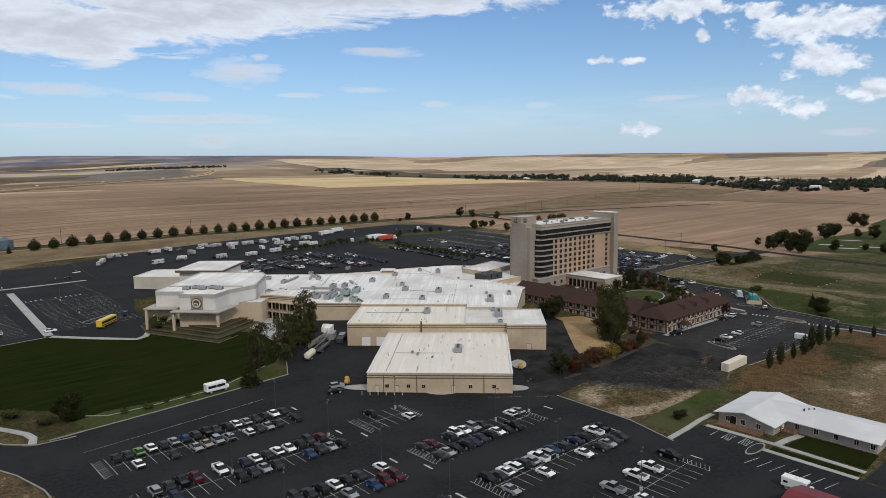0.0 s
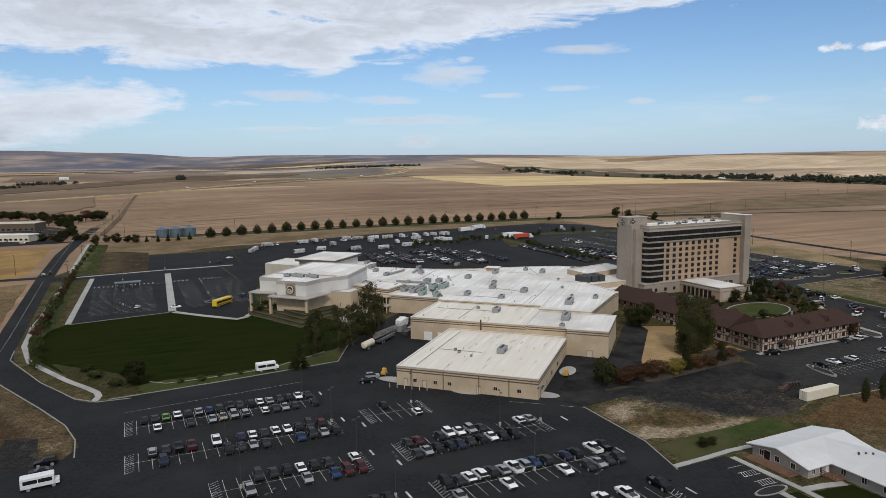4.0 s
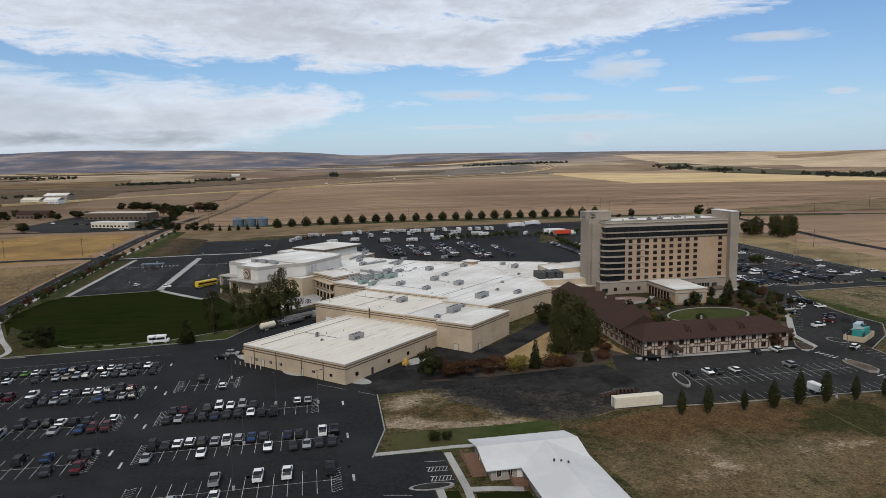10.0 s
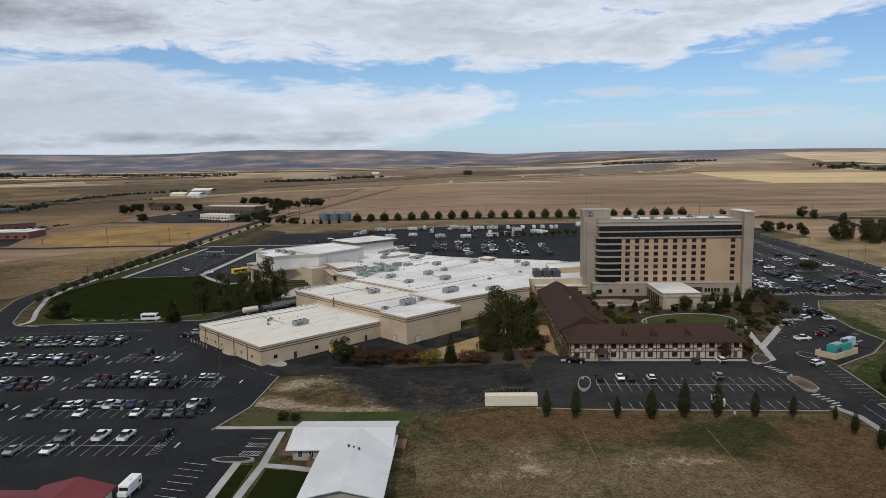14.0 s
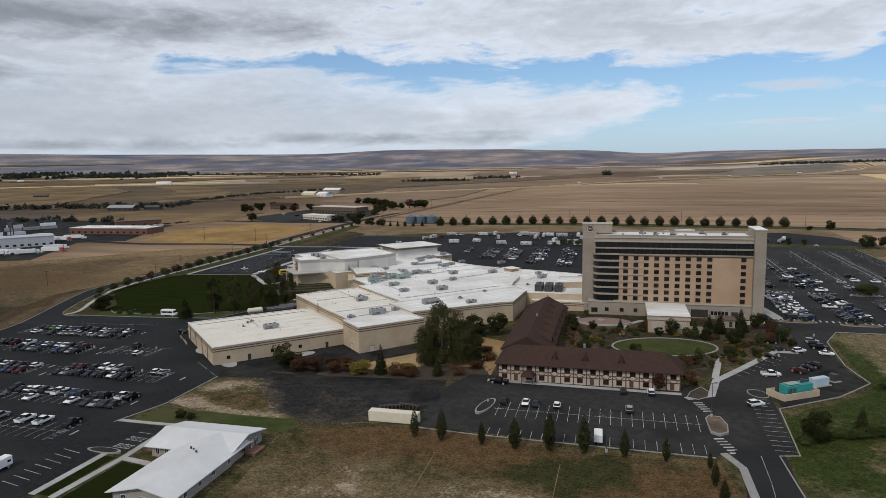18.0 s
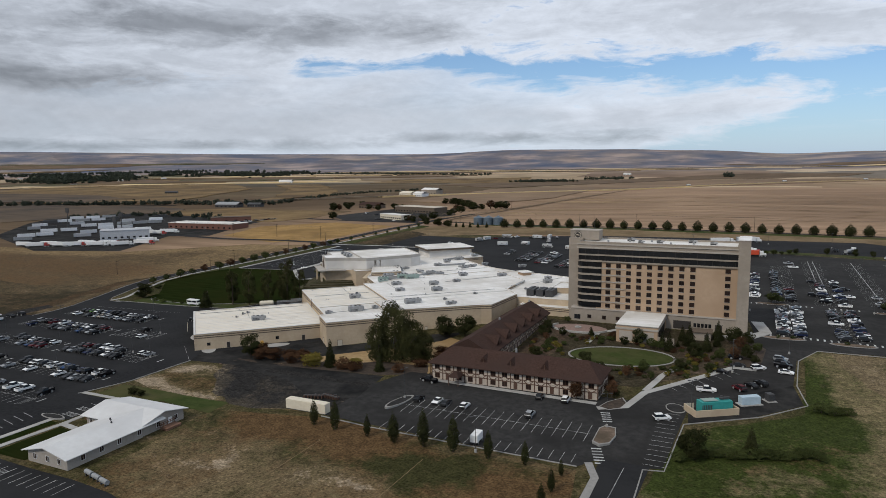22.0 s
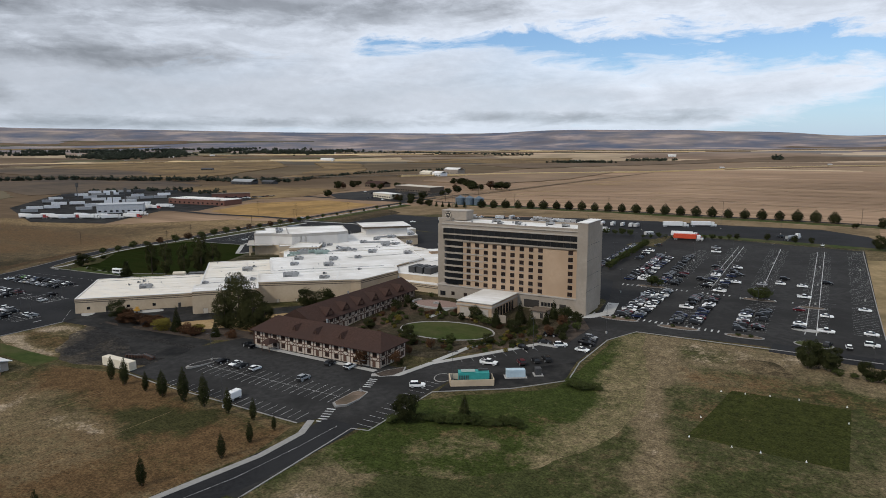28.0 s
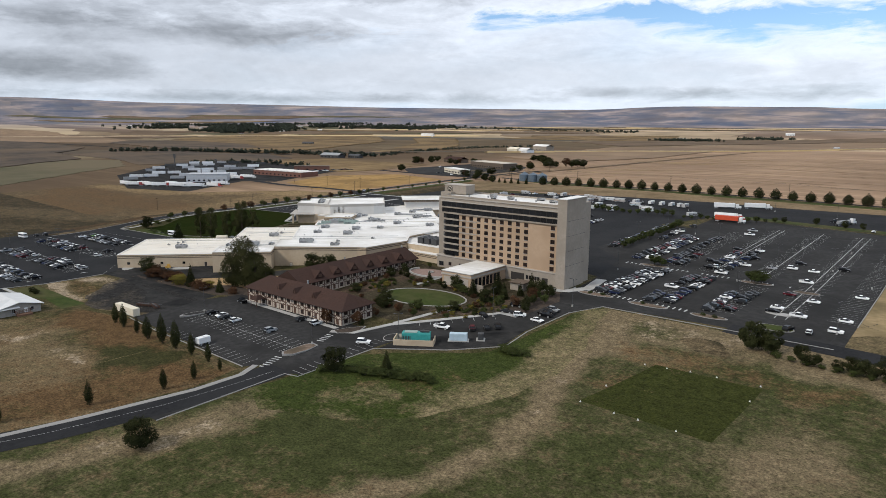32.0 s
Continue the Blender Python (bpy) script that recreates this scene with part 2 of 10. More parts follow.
def surface(name, c1, c2, scale=1.0, big=0.05, rough=0.85, bump=0.0, metal=0.0, c3=None, spec=0.3, stretch=None, each=0.0):
    """A node material: c1 to c2 by a fine noise of that many grains a metre, c3 by a broad one, and a bump."""
    m = bpy.data.materials.new(name)
    m.use_nodes = True
    nt = m.node_tree
    b = nt.nodes["Principled BSDF"]
    tc = nt.nodes.new("ShaderNodeTexCoord")
    src = tc.outputs["Object"]
    if stretch:
        mp = nt.nodes.new("ShaderNodeMapping")
        mp.inputs["Scale"].default_value = stretch[:3]
        if len(stretch) > 3:
            mp.inputs["Rotation"].default_value = (0, 0, radians(stretch[3]))
        nt.links.new(src, mp.inputs[0])
        src = mp.outputs[0]
    n1 = nt.nodes.new("ShaderNodeTexNoise")
    n1.inputs["Scale"].default_value, n1.inputs["Detail"].default_value, n1.inputs["Roughness"].default_value = scale, 5, 0.65
    nt.links.new(src, n1.inputs["Vector"])
    r1 = nt.nodes.new("ShaderNodeValToRGB")
    r1.color_ramp.elements[0].position, r1.color_ramp.elements[1].position = 0.32, 0.68
    r1.color_ramp.elements[0].color, r1.color_ramp.elements[1].color = (*c1, 1), (*c2, 1)
    nt.links.new(n1.outputs[0], r1.inputs[0])
    col = r1.outputs[0]
    if c3:
        n2 = nt.nodes.new("ShaderNodeTexNoise")
        n2.inputs["Scale"].default_value, n2.inputs["Detail"].default_value, n2.inputs["Roughness"].default_value = big, 6, 0.6
        nt.links.new(tc.outputs["Object"], n2.inputs["Vector"])
        r2 = nt.nodes.new("ShaderNodeValToRGB")
        r2.color_ramp.elements[0].position, r2.color_ramp.elements[1].position = 0.42, 0.62
        nt.links.new(n2.outputs[0], r2.inputs[0])
        mx = nt.nodes.new("ShaderNodeMix")
        mx.data_type = "RGBA"
        nt.links.new(r2.outputs[0], mx.inputs["Factor"])
        nt.links.new(col, mx.inputs[6])
        mx.inputs[7].default_value = (*c3, 1)
        col = mx.outputs[2]
    if each:
        oi = nt.nodes.new("ShaderNodeObjectInfo")
        mr = nt.nodes.new("ShaderNodeMapRange")
        mr.inputs[3].default_value, mr.inputs[4].default_value = 1 - each, 1 + each
        nt.links.new(oi.outputs["Random"], mr.inputs[0])
        hs = nt.nodes.new("ShaderNodeHueSaturation")
        nt.links.new(mr.outputs[0], hs.inputs["Value"])
        nt.links.new(col, hs.inputs["Color"])
        col = hs.outputs[0]
    nt.links.new(col, b.inputs["Base Color"])
    b.inputs["Roughness"].default_value, b.inputs["Metallic"].default_value = rough, metal
    b.inputs["Specular IOR Level"].default_value = spec
    if bump:
        bp = nt.nodes.new("ShaderNodeBump")
        bp.inputs["Strength"].default_value, bp.inputs["Distance"].default_value = 0.6, bump
        nt.links.new(n1.outputs[0], bp.inputs["Height"])
        nt.links.new(bp.outputs[0], b.inputs["Normal"])
    return m


def grey(v, tint=(1, 1, 1)):
    return tuple(v * k for k in tint)


M = {}
M["wheat"] = surface("wheat", (0.58, 0.425, 0.22), (0.70, 0.53, 0.29), 0.06, 0.006, 0.95, c3=(0.50, 0.37, 0.20), stretch=(0.4, 1.6, 1, 10), spec=0.05)
M["straw"] = surface("straw", (0.125, 0.082, 0.040), (0.265, 0.183, 0.091), 0.07, 0.008, 0.95, c3=(0.098, 0.068, 0.040), stretch=(0.3, 1.6, 1, 35), spec=0.05)
M["pale_hill"] = surface("pale_hill", (0.39, 0.29, 0.195), (0.72, 0.56, 0.385), 0.012, 0.003, 0.95, c3=(0.42, 0.325, 0.215), stretch=(0.4, 1.6, 1, 40), spec=0.05)
M["golden_field"] = surface("golden_field", (0.27, 0.165, 0.060), (0.37, 0.236, 0.096), 0.12, 0.02, 0.95, c3=(0.21, 0.13, 0.052), spec=0.05)
M["dry_grass"] = surface("dry_grass", (0.155, 0.110, 0.061), (0.24, 0.174, 0.102), 0.35, 0.035, 0.95, 0.05, c3=(0.125, 0.09, 0.05), spec=0.05)
M["plough"] = surface("plough", (0.125, 0.088, 0.058), (0.165, 0.118, 0.078), 0.15, 0.01, 0.95, c3=(0.105, 0.075, 0.05), stretch=(0.3, 2.0, 1, 20), spec=0.05)
M["verge_gold"] = surface("verge_gold", (0.22, 0.160, 0.083), (0.33, 0.245, 0.135), 0.35, 0.035, 0.95, 0.05, c3=(0.15, 0.115, 0.06), spec=0.05)
M["swath"] = surface("swath", (0.29, 0.205, 0.12), (0.37, 0.27, 0.165), 0.2, 0.02, 0.95, c3=(0.25, 0.18, 0.105), spec=0.05)
M["stubble_brown"] = surface("stubble_brown", (0.18, 0.124, 0.08), (0.28, 0.196, 0.126), 0.05, 0.0024, 0.95, c3=(0.155, 0.11, 0.075), stretch=(0.25, 1.6, 1, 6), spec=0.05)
M["lawn"] = surface("lawn", (0.0082, 0.0135, 0.0034), (0.0185, 0.0262, 0.0074), 0.38, 0.03, 1.0, 0.02, c3=(0.0168, 0.0205, 0.006), stretch=(0.12, 1.0, 1, 35), spec=0.0)
M["fallow"] = surface("fallow", (0.050, 0.042, 0.036), (0.095, 0.075, 0.058), 0.06, 0.008, 0.95, c3=(0.12, 0.088, 0.060), stretch=(0.3, 1.8, 1, 40), spec=0.05)
M["rough_green"] = surface("rough_green", (0.026, 0.042, 0.010), (0.052, 0.066, 0.019), 0.4, 0.06, 0.92, 0.04, c3=(0.07, 0.066, 0.028), spec=0.05)
M["far_green"] = surface("far_green", (0.058, 0.061, 0.035), (0.095, 0.088, 0.052), 0.02, 0.004, 0.95, c3=(0.13, 0.105, 0.066), spec=0.05)
M["dirt"] = surface("dirt", (0.20, 0.145, 0.095), (0.33, 0.25, 0.165), 0.4, 0.08, 0.95, 0.04, c3=(0.16, 0.12, 0.08), spec=0.05)
M["asphalt"] = surface("asphalt", (0.0138, 0.0141, 0.015), (0.0258, 0.0261, 0.0273), 0.9, 0.05, 0.88, 0.004, c3=(0.027, 0.0272, 0.0282), spec=0.05)
M["asphalt_old"] = surface("asphalt_old", (0.024, 0.0235, 0.023), (0.042, 0.040, 0.037), 0.4, 0.09, 0.9, 0.006, c3=(0.013, 0.013, 0.013), spec=0.05)
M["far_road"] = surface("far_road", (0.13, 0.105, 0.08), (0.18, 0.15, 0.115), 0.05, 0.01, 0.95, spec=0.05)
M["concrete"] = surface("concrete", (0.34, 0.33, 0.31), (0.42, 0.41, 0.39), 1.2, 0.12, 0.9, 0.004, c3=(0.30, 0.29, 0.27))
M["oil_stain"] = surface("oil_stain", (0.009, 0.009, 0.0095), (0.015, 0.015, 0.0155), 1.5, 0.2, 0.6, spec=0.1)
M["kerb"] = surface("kerb", (0.22, 0.212, 0.20), (0.29, 0.28, 0.262), 1.0, 0.1, 0.9)
M["paint_line"] = surface("paint_line", (0.36, 0.36, 0.352), (0.60, 0.60, 0.588), 1.2, 0.25, 0.85, c3=(0.22, 0.22, 0.216))
M["roof_white"] = surface("roof_white", (0.62, 0.59, 0.54), (0.85, 0.84, 0.82), 0.5, 0.05, 0.75, c3=(0.57, 0.54, 0.49), stretch=(0.05, 1.1, 1))
M["roof_stained"] = surface("roof_stained", (0.60, 0.54, 0.44), (0.80, 0.765, 0.70), 0.5, 0.06, 0.75, c3=(0.68, 0.62, 0.52), stretch=(0.05, 1.1, 1))
M["terrace_grass"] = surface("terrace_grass", (0.030, 0.032, 0.014), (0.058, 0.054, 0.026), 0.5, 0.08, 0.92, 0.03, c3=(0.07, 0.06, 0.034), spec=0.05)
M["terrace_edge"] = surface("terrace_edge", (0.085, 0.078, 0.052), (0.125, 0.112, 0.078), 1.0, 0.2, 0.9, spec=0.05)
M["hall_band"] = surface("hall_band", (0.40, 0.375, 0.34), (0.46, 0.435, 0.395), 0.8, 0.1, 0.85, c3=(0.37, 0.345, 0.31), spec=0.1)
M["roof_dirt"] = surface("roof_dirt", (0.44, 0.40, 0.35), (0.60, 0.55, 0.48), 1.2, 0.2, 0.8)
M["roof_grey"] = surface("roof_grey", (0.58, 0.58, 0.57), (0.64, 0.64, 0.63), 0.6, 0.08, 0.55, c3=(0.54, 0.535, 0.525))
M["roof_seam"] = surface("roof_seam", (0.60, 0.585, 0.555), (0.66, 0.645, 0.62), 0.4, 0.1, 0.75)
M["stucco_tan"] = surface("stucco_tan", (0.47, 0.375, 0.265), (0.53, 0.43, 0.31), 1.2, 0.12, 0.9, 0.004, c3=(0.43, 0.34, 0.24), spec=0.1)
M["stucco_cream"] = surface("stucco_cream", (0.52, 0.465, 0.385), (0.58, 0.525, 0.44), 1.0, 0.1, 0.9, c3=(0.48, 0.43, 0.355), spec=0.1)
M["motel_wall"] = surface("motel_wall", (0.42, 0.36, 0.30), (0.49, 0.425, 0.36), 1.0, 0.15, 0.9, c3=(0.38, 0.32, 0.265), spec=0.1)
M["event_white"] = surface("event_white", (0.60, 0.575, 0.54), (0.66, 0.635, 0.60), 0.8, 0.1, 0.85, c3=(0.56, 0.535, 0.50), spec=0.1)
M["bed_straw"] = surface("bed_straw", (0.30, 0.205, 0.10), (0.40, 0.285, 0.155), 0.5, 0.06, 0.95, 0.05, c3=(0.25, 0.165, 0.08), spec=0.05)
M["band_brown"] = surface("band_brown", (0.10, 0.075, 0.055), (0.13, 0.10, 0.075), 2.0, 0.3, 0.8)
M["hotel_wall"] = surface("hotel_wall", (0.40, 0.285, 0.192), (0.45, 0.325, 0.222), 0.8, 0.1, 0.88, c3=(0.38, 0.268, 0.178), spec=0.1)
M["hotel_grey"] = surface("hotel_grey", (0.29, 0.25, 0.205), (0.345, 0.30, 0.25), 0.8, 0.08, 0.88, c3=(0.27, 0.232, 0.19), spec=0.1)
M["hotel_trim"] = surface("hotel_trim", (0.36, 0.32, 0.275), (0.42, 0.375, 0.325), 0.8, 0.1, 0.85)
M["glass_dark"] = surface("glass_dark", (0.008, 0.009, 0.010), (0.014, 0.015, 0.017), 0.3, 0.1, 0.22, spec=0.35, each=0.5)
M["glass_brown"] = surface("glass_brown", (0.016, 0.009, 0.007), (0.024, 0.013, 0.010), 0.4, 0.1, 0.3, spec=0.3, each=0.6)
M["frame_dark"] = surface("frame_dark", (0.03, 0.026, 0.024), (0.045, 0.04, 0.036), 3.0, 0.3, 0.6)
M["shingle"] = surface("shingle", (0.042, 0.025, 0.020), (0.070, 0.042, 0.034), 1.6, 0.1, 0.95, 0.01, c3=(0.05, 0.032, 0.027), spec=0.05)
M["half_timber"] = surface("half_timber", (0.075, 0.042, 0.03), (0.11, 0.062, 0.045), 3.0, 0.3, 0.8)
M["steel"] = surface("steel", (0.26, 0.265, 0.265), (0.36, 0.365, 0.365), 1.2, 0.3, 0.55, metal=0.35)
M["steel_dark"] = surface("steel_dark", (0.045, 0.045, 0.046), (0.075, 0.075, 0.076), 2.0, 0.3, 0.6, metal=0.2)
M["steel_green"] = surface("steel_green", (0.22, 0.29, 0.26), (0.30, 0.37, 0.34), 1.2, 0.3, 0.6)
M["panel_white"] = surface("panel_white", (0.68, 0.68, 0.67), (0.76, 0.76, 0.75), 0.8, 0.2, 0.6, each=0.06)
M["trailer_white"] = surface("trailer_white", (0.43, 0.44, 0.46), (0.53, 0.54, 0.56), 0.8, 0.2, 0.6, each=0.55)
M["camper_white"] = surface("camper_white", (0.44, 0.435, 0.425), (0.54, 0.535, 0.525), 0.8, 0.2, 0.6, each=0.35)
M["panel_cream"] = surface("panel_cream", (0.60, 0.54, 0.42), (0.68, 0.62, 0.50), 0.8, 0.2, 0.7)
M["office_wall"] = surface("office_wall", (0.30, 0.27, 0.24), (0.36, 0.33, 0.295), 1.0, 0.2, 0.85)
M["brick_red"] = surface("brick_red", (0.13, 0.062, 0.048), (0.18, 0.088, 0.066), 2.0, 0.2, 0.9)
M["awning_red"] = surface("awning_red", (0.30, 0.045, 0.045), (0.38, 0.065, 0.06), 1.0, 0.2, 0.7)
M["teal"] = surface("teal", (0.028, 0.235, 0.22), (0.045, 0.30, 0.28), 0.8, 0.2, 0.6)
M["light_blue"] = surface("light_blue", (0.36, 0.46, 0.52), (0.44, 0.54, 0.60), 0.8, 0.2, 0.6)
M["bus_yellow"] = surface("bus_yellow", (0.62, 0.42, 0.02), (0.70, 0.50, 0.03), 0.8, 0.2, 0.4)
M["orange"] = surface("orange", (0.50, 0.062, 0.026), (0.58, 0.085, 0.036), 0.8, 0.2, 0.5)
M["ochre"] = surface("ochre", (0.50, 0.28, 0.05), (0.58, 0.34, 0.08), 1.0, 0.2, 0.6)
M["silo_steel"] = surface("silo_steel", (0.085, 0.115, 0.145), (0.14, 0.18, 0.215), 0.8, 0.2, 0.5, metal=0.3)
M["bark"] = surface("bark", (0.06, 0.045, 0.035), (0.10, 0.078, 0.06), 3.0, 0.4, 0.95, spec=0.05)
# far foliage: the haze of distance is put into this paler, greyer colour
M["leaf_hazed"] = surface("leaf_hazed", (0.033, 0.040, 0.029), (0.068, 0.076, 0.056), 0.05, 0.01, 0.9, spec=0.05)
M["asphalt_mid"] = surface("asphalt_mid", (0.0255, 0.025, 0.0245), (0.047, 0.0456, 0.044), 0.5, 0.045, 0.9, 0.005, c3=(0.0245, 0.0238, 0.023), spec=0.05)
M["leaf_dark"] = surface("leaf_dark", (0.018, 0.0212, 0.008), (0.041, 0.0435, 0.0172), 0.8, 0.3, 0.8, spec=0.03, each=0.25)
M["leaf_mid"] = surface("leaf_mid", (0.028, 0.036, 0.012), (0.062, 0.072, 0.024), 0.8, 0.3, 0.8, spec=0.03, each=0.2)
M["leaf_grey"] = surface("leaf_grey", (0.028, 0.030, 0.011), (0.070, 0.069, 0.027), 0.7, 0.3, 0.8, spec=0.03, each=0.15)
M["leaf_rust"] = surface("leaf_rust", (0.048, 0.026, 0.015), (0.09, 0.047, 0.025), 0.8, 0.3, 0.85, spec=0.03, each=0.25)
M["leaf_yellow"] = surface("leaf_yellow", (0.11, 0.09, 0.02), (0.19, 0.15, 0.035), 0.8, 0.3, 0.85, spec=0.03, each=0.2)
M["tyre"] = surface("tyre", (0.012, 0.012, 0.012), (0.02, 0.02, 0.02), 5, 1, 0.9)
M["car_glass"] = surface("car_glass", (0.012, 0.014, 0.016), (0.02, 0.022, 0.025), 1.0, 0.3, 0.15, spec=0.25)
M["wood_deck"] = surface("wood_deck", (0.16, 0.085, 0.055), (0.22, 0.125, 0.085), 3.0, 0.3, 0.85)
M["mulch"] = surface("mulch", (0.13, 0.095, 0.07), (0.20, 0.15, 0.115), 0.8, 0.15, 0.95, 0.03, c3=(0.09, 0.07, 0.05), spec=0.05)
M["shed_red"] = surface("shed_red", (0.15, 0.026, 0.032), (0.20, 0.036, 0.042), 0.6, 0.15, 0.6, c3=(0.13, 0.026, 0.030), spec=0.2)
M["mulch_dark"] = surface("mulch_dark", (0.045, 0.036, 0.030), (0.085, 0.066, 0.052), 0.8, 0.15, 0.95, 0.03, spec=0.05)
M["paver"] = surface("paver", (0.20, 0.135, 0.11), (0.27, 0.19, 0.16), 1.5, 0.2, 0.9)
PAINTS = {"w": ("white", (0.72, 0.72, 0.71)), "k": ("black", (0.007, 0.007, 0.008)), "g": ("dark grey", (0.026, 0.0275, 0.030)),
          "s": ("silver", (0.25, 0.257, 0.265)), "b": ("blue", (0.014, 0.042, 0.115)), "n": ("navy blue", (0.014, 0.02, 0.05)),
          "r": ("dark red", (0.075, 0.011, 0.015)), "e": ("green", (0.09, 0.23, 0.03)), "t": ("tan", (0.26, 0.22, 0.17))}
for code, (word, c) in PAINTS.items():
    M["paint_" + code] = surface("car_paint_" + word.replace(" ", "_"), c, tuple(v * 1.15 for v in c), 0.6, 0.3, 0.28, spec=0.3 if max(c) > 0.2 else 0.09)

# ---- building blocks ----


def ground_material():
    """Harvested plain: stubble with straw rows near by, a patchwork of fields in browns, straw and sage far off, and
    haze painted on the hills.
    """
    m = surface("stubble", (0.20, 0.132, 0.084), (0.40, 0.272, 0.176), 0.045, 0.003, 0.95, c3=(0.22, 0.146, 0.094), stretch=(0.10, 1.5, 1, 4), spec=0.05)
    nt = m.node_tree
    b = nt.nodes["Principled BSDF"]
    near = b.inputs["Base Color"].links[0].from_socket
    tc = nt.nodes.new("ShaderNodeTexCoord")
    warp = nt.nodes.new("ShaderNodeTexNoise")
    warp.inputs["Scale"].default_value, warp.inputs["Detail"].default_value = 0.0016, 3
    nt.links.new(tc.outputs["Object"], warp.inputs["Vector"])
    sc = nt.nodes.new("ShaderNodeVectorMath")
    sc.operation = "MULTIPLY_ADD"
    nt.links.new(warp.outputs["Color"], sc.inputs[0])
    sc.inputs[1].default_value = (420, 420, 0)
    nt.links.new(tc.outputs["Object"], sc.inputs[2])
    vo = nt.nodes.new("ShaderNodeTexVoronoi")
    vo.voronoi_dimensions, vo.distance = "2D", "MANHATTAN"
    vo.inputs["Scale"].default_value = 0.0019
    wide = nt.nodes.new("ShaderNodeVectorMath")
    wide.operation = "MULTIPLY"
    nt.links.new(sc.outputs[0], wide.inputs[0])
    wide.inputs[1].default_value = (0.8, 2.0, 1)
    nt.links.new(wide.outputs[0], vo.inputs["Vector"])
    bw = nt.nodes.new("ShaderNodeSeparateColor")
    nt.links.new(vo.outputs["Color"], bw.inputs[0])
    rp = nt.nodes.new("ShaderNodeValToRGB")
    rp.color_ramp.interpolation = "CONSTANT"
    pal = ((0.0, (0.27, 0.19, 0.12)), (0.16, (0.43, 0.325, 0.21)), (0.30, (0.21, 0.145, 0.10)), (0.44, (0.33, 0.24, 0.155)), (0.56, (0.52, 0.40, 0.26)), (0.68, (0.25, 0.19, 0.14)), (0.80, (0.17, 0.145, 0.115)), (0.90, (0.38, 0.285, 0.19)))
    while len(rp.color_ramp.elements) < len(pal):
        rp.color_ramp.elements.new(0.5)
    for e, (p, c) in zip(rp.color_ramp.elements, pal):
        e.position, e.color = p, (*c, 1)
    nt.links.new(bw.outputs[0], rp.inputs[0])
    ln = nt.nodes.new("ShaderNodeVectorMath")
    ln.operation = "DISTANCE"
    nt.links.new(tc.outputs["Object"], ln.inputs[0])
    ln.inputs[1].default_value = (500, 500, 0)
    mr = nt.nodes.new("ShaderNodeMapRange")
    mr.inputs[1].default_value, mr.inputs[2].default_value = 1150, 1250
    nt.links.new(ln.outputs["Value"], mr.inputs[0])
    mx = nt.nodes.new("ShaderNodeMix")
    mx.data_type = "RGBA"
    nt.links.new(mr.outputs[0], mx.inputs["Factor"])
    nt.links.new(near, mx.inputs[6])
    fine = nt.nodes.new("ShaderNodeTexNoise")
    fine.inputs["Scale"].default_value, fine.inputs["Detail"].default_value = 0.006, 6
    nt.links.new(tc.outputs["Object"], fine.inputs["Vector"])
    hs = nt.nodes.new("ShaderNodeHueSaturation")
    f2 = nt.nodes.new("ShaderNodeMapRange")
    f2.inputs[1].default_value, f2.inputs[2].default_value, f2.inputs[3].default_value, f2.inputs[4].default_value = 0.3, 0.7, 0.72, 1.28
    nt.links.new(fine.outputs[0], f2.inputs[0])
    nt.links.new(f2.outputs[0], hs.inputs["Value"])
    nt.links.new(rp.outputs[0], hs.inputs["Color"])
    nt.links.new(hs.outputs[0], mx.inputs[7])
    col = mx.outputs[2]
    # drier sage land in the west; bluish haze painted into the far hills' colour
    for which, blend_type, c in (("west", "MULTIPLY", (0.40, 0.41, 0.385)), ("hill_haze", "MIX", (0.145, 0.124, 0.142))):
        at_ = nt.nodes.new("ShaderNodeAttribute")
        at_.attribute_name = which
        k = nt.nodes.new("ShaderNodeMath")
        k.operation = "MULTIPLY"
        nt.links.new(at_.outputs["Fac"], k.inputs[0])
        if which == "hill_haze":
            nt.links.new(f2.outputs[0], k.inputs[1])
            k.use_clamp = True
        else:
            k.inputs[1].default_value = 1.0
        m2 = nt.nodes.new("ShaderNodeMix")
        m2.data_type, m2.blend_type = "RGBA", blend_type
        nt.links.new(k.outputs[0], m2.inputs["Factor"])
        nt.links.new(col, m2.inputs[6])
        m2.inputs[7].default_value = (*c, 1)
        if which == "hill_haze":
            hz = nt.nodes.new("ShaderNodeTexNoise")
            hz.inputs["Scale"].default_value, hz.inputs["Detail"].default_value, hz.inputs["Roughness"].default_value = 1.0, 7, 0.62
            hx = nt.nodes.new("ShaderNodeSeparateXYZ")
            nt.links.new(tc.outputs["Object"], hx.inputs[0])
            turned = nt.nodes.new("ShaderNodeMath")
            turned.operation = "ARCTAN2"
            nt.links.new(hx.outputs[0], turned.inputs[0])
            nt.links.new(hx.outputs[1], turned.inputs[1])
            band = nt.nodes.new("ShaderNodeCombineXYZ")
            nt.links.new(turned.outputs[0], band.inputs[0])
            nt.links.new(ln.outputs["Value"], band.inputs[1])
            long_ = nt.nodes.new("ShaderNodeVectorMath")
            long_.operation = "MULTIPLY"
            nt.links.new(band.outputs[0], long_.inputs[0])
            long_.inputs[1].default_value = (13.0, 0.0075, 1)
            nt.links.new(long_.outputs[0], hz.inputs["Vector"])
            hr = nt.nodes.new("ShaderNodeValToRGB")
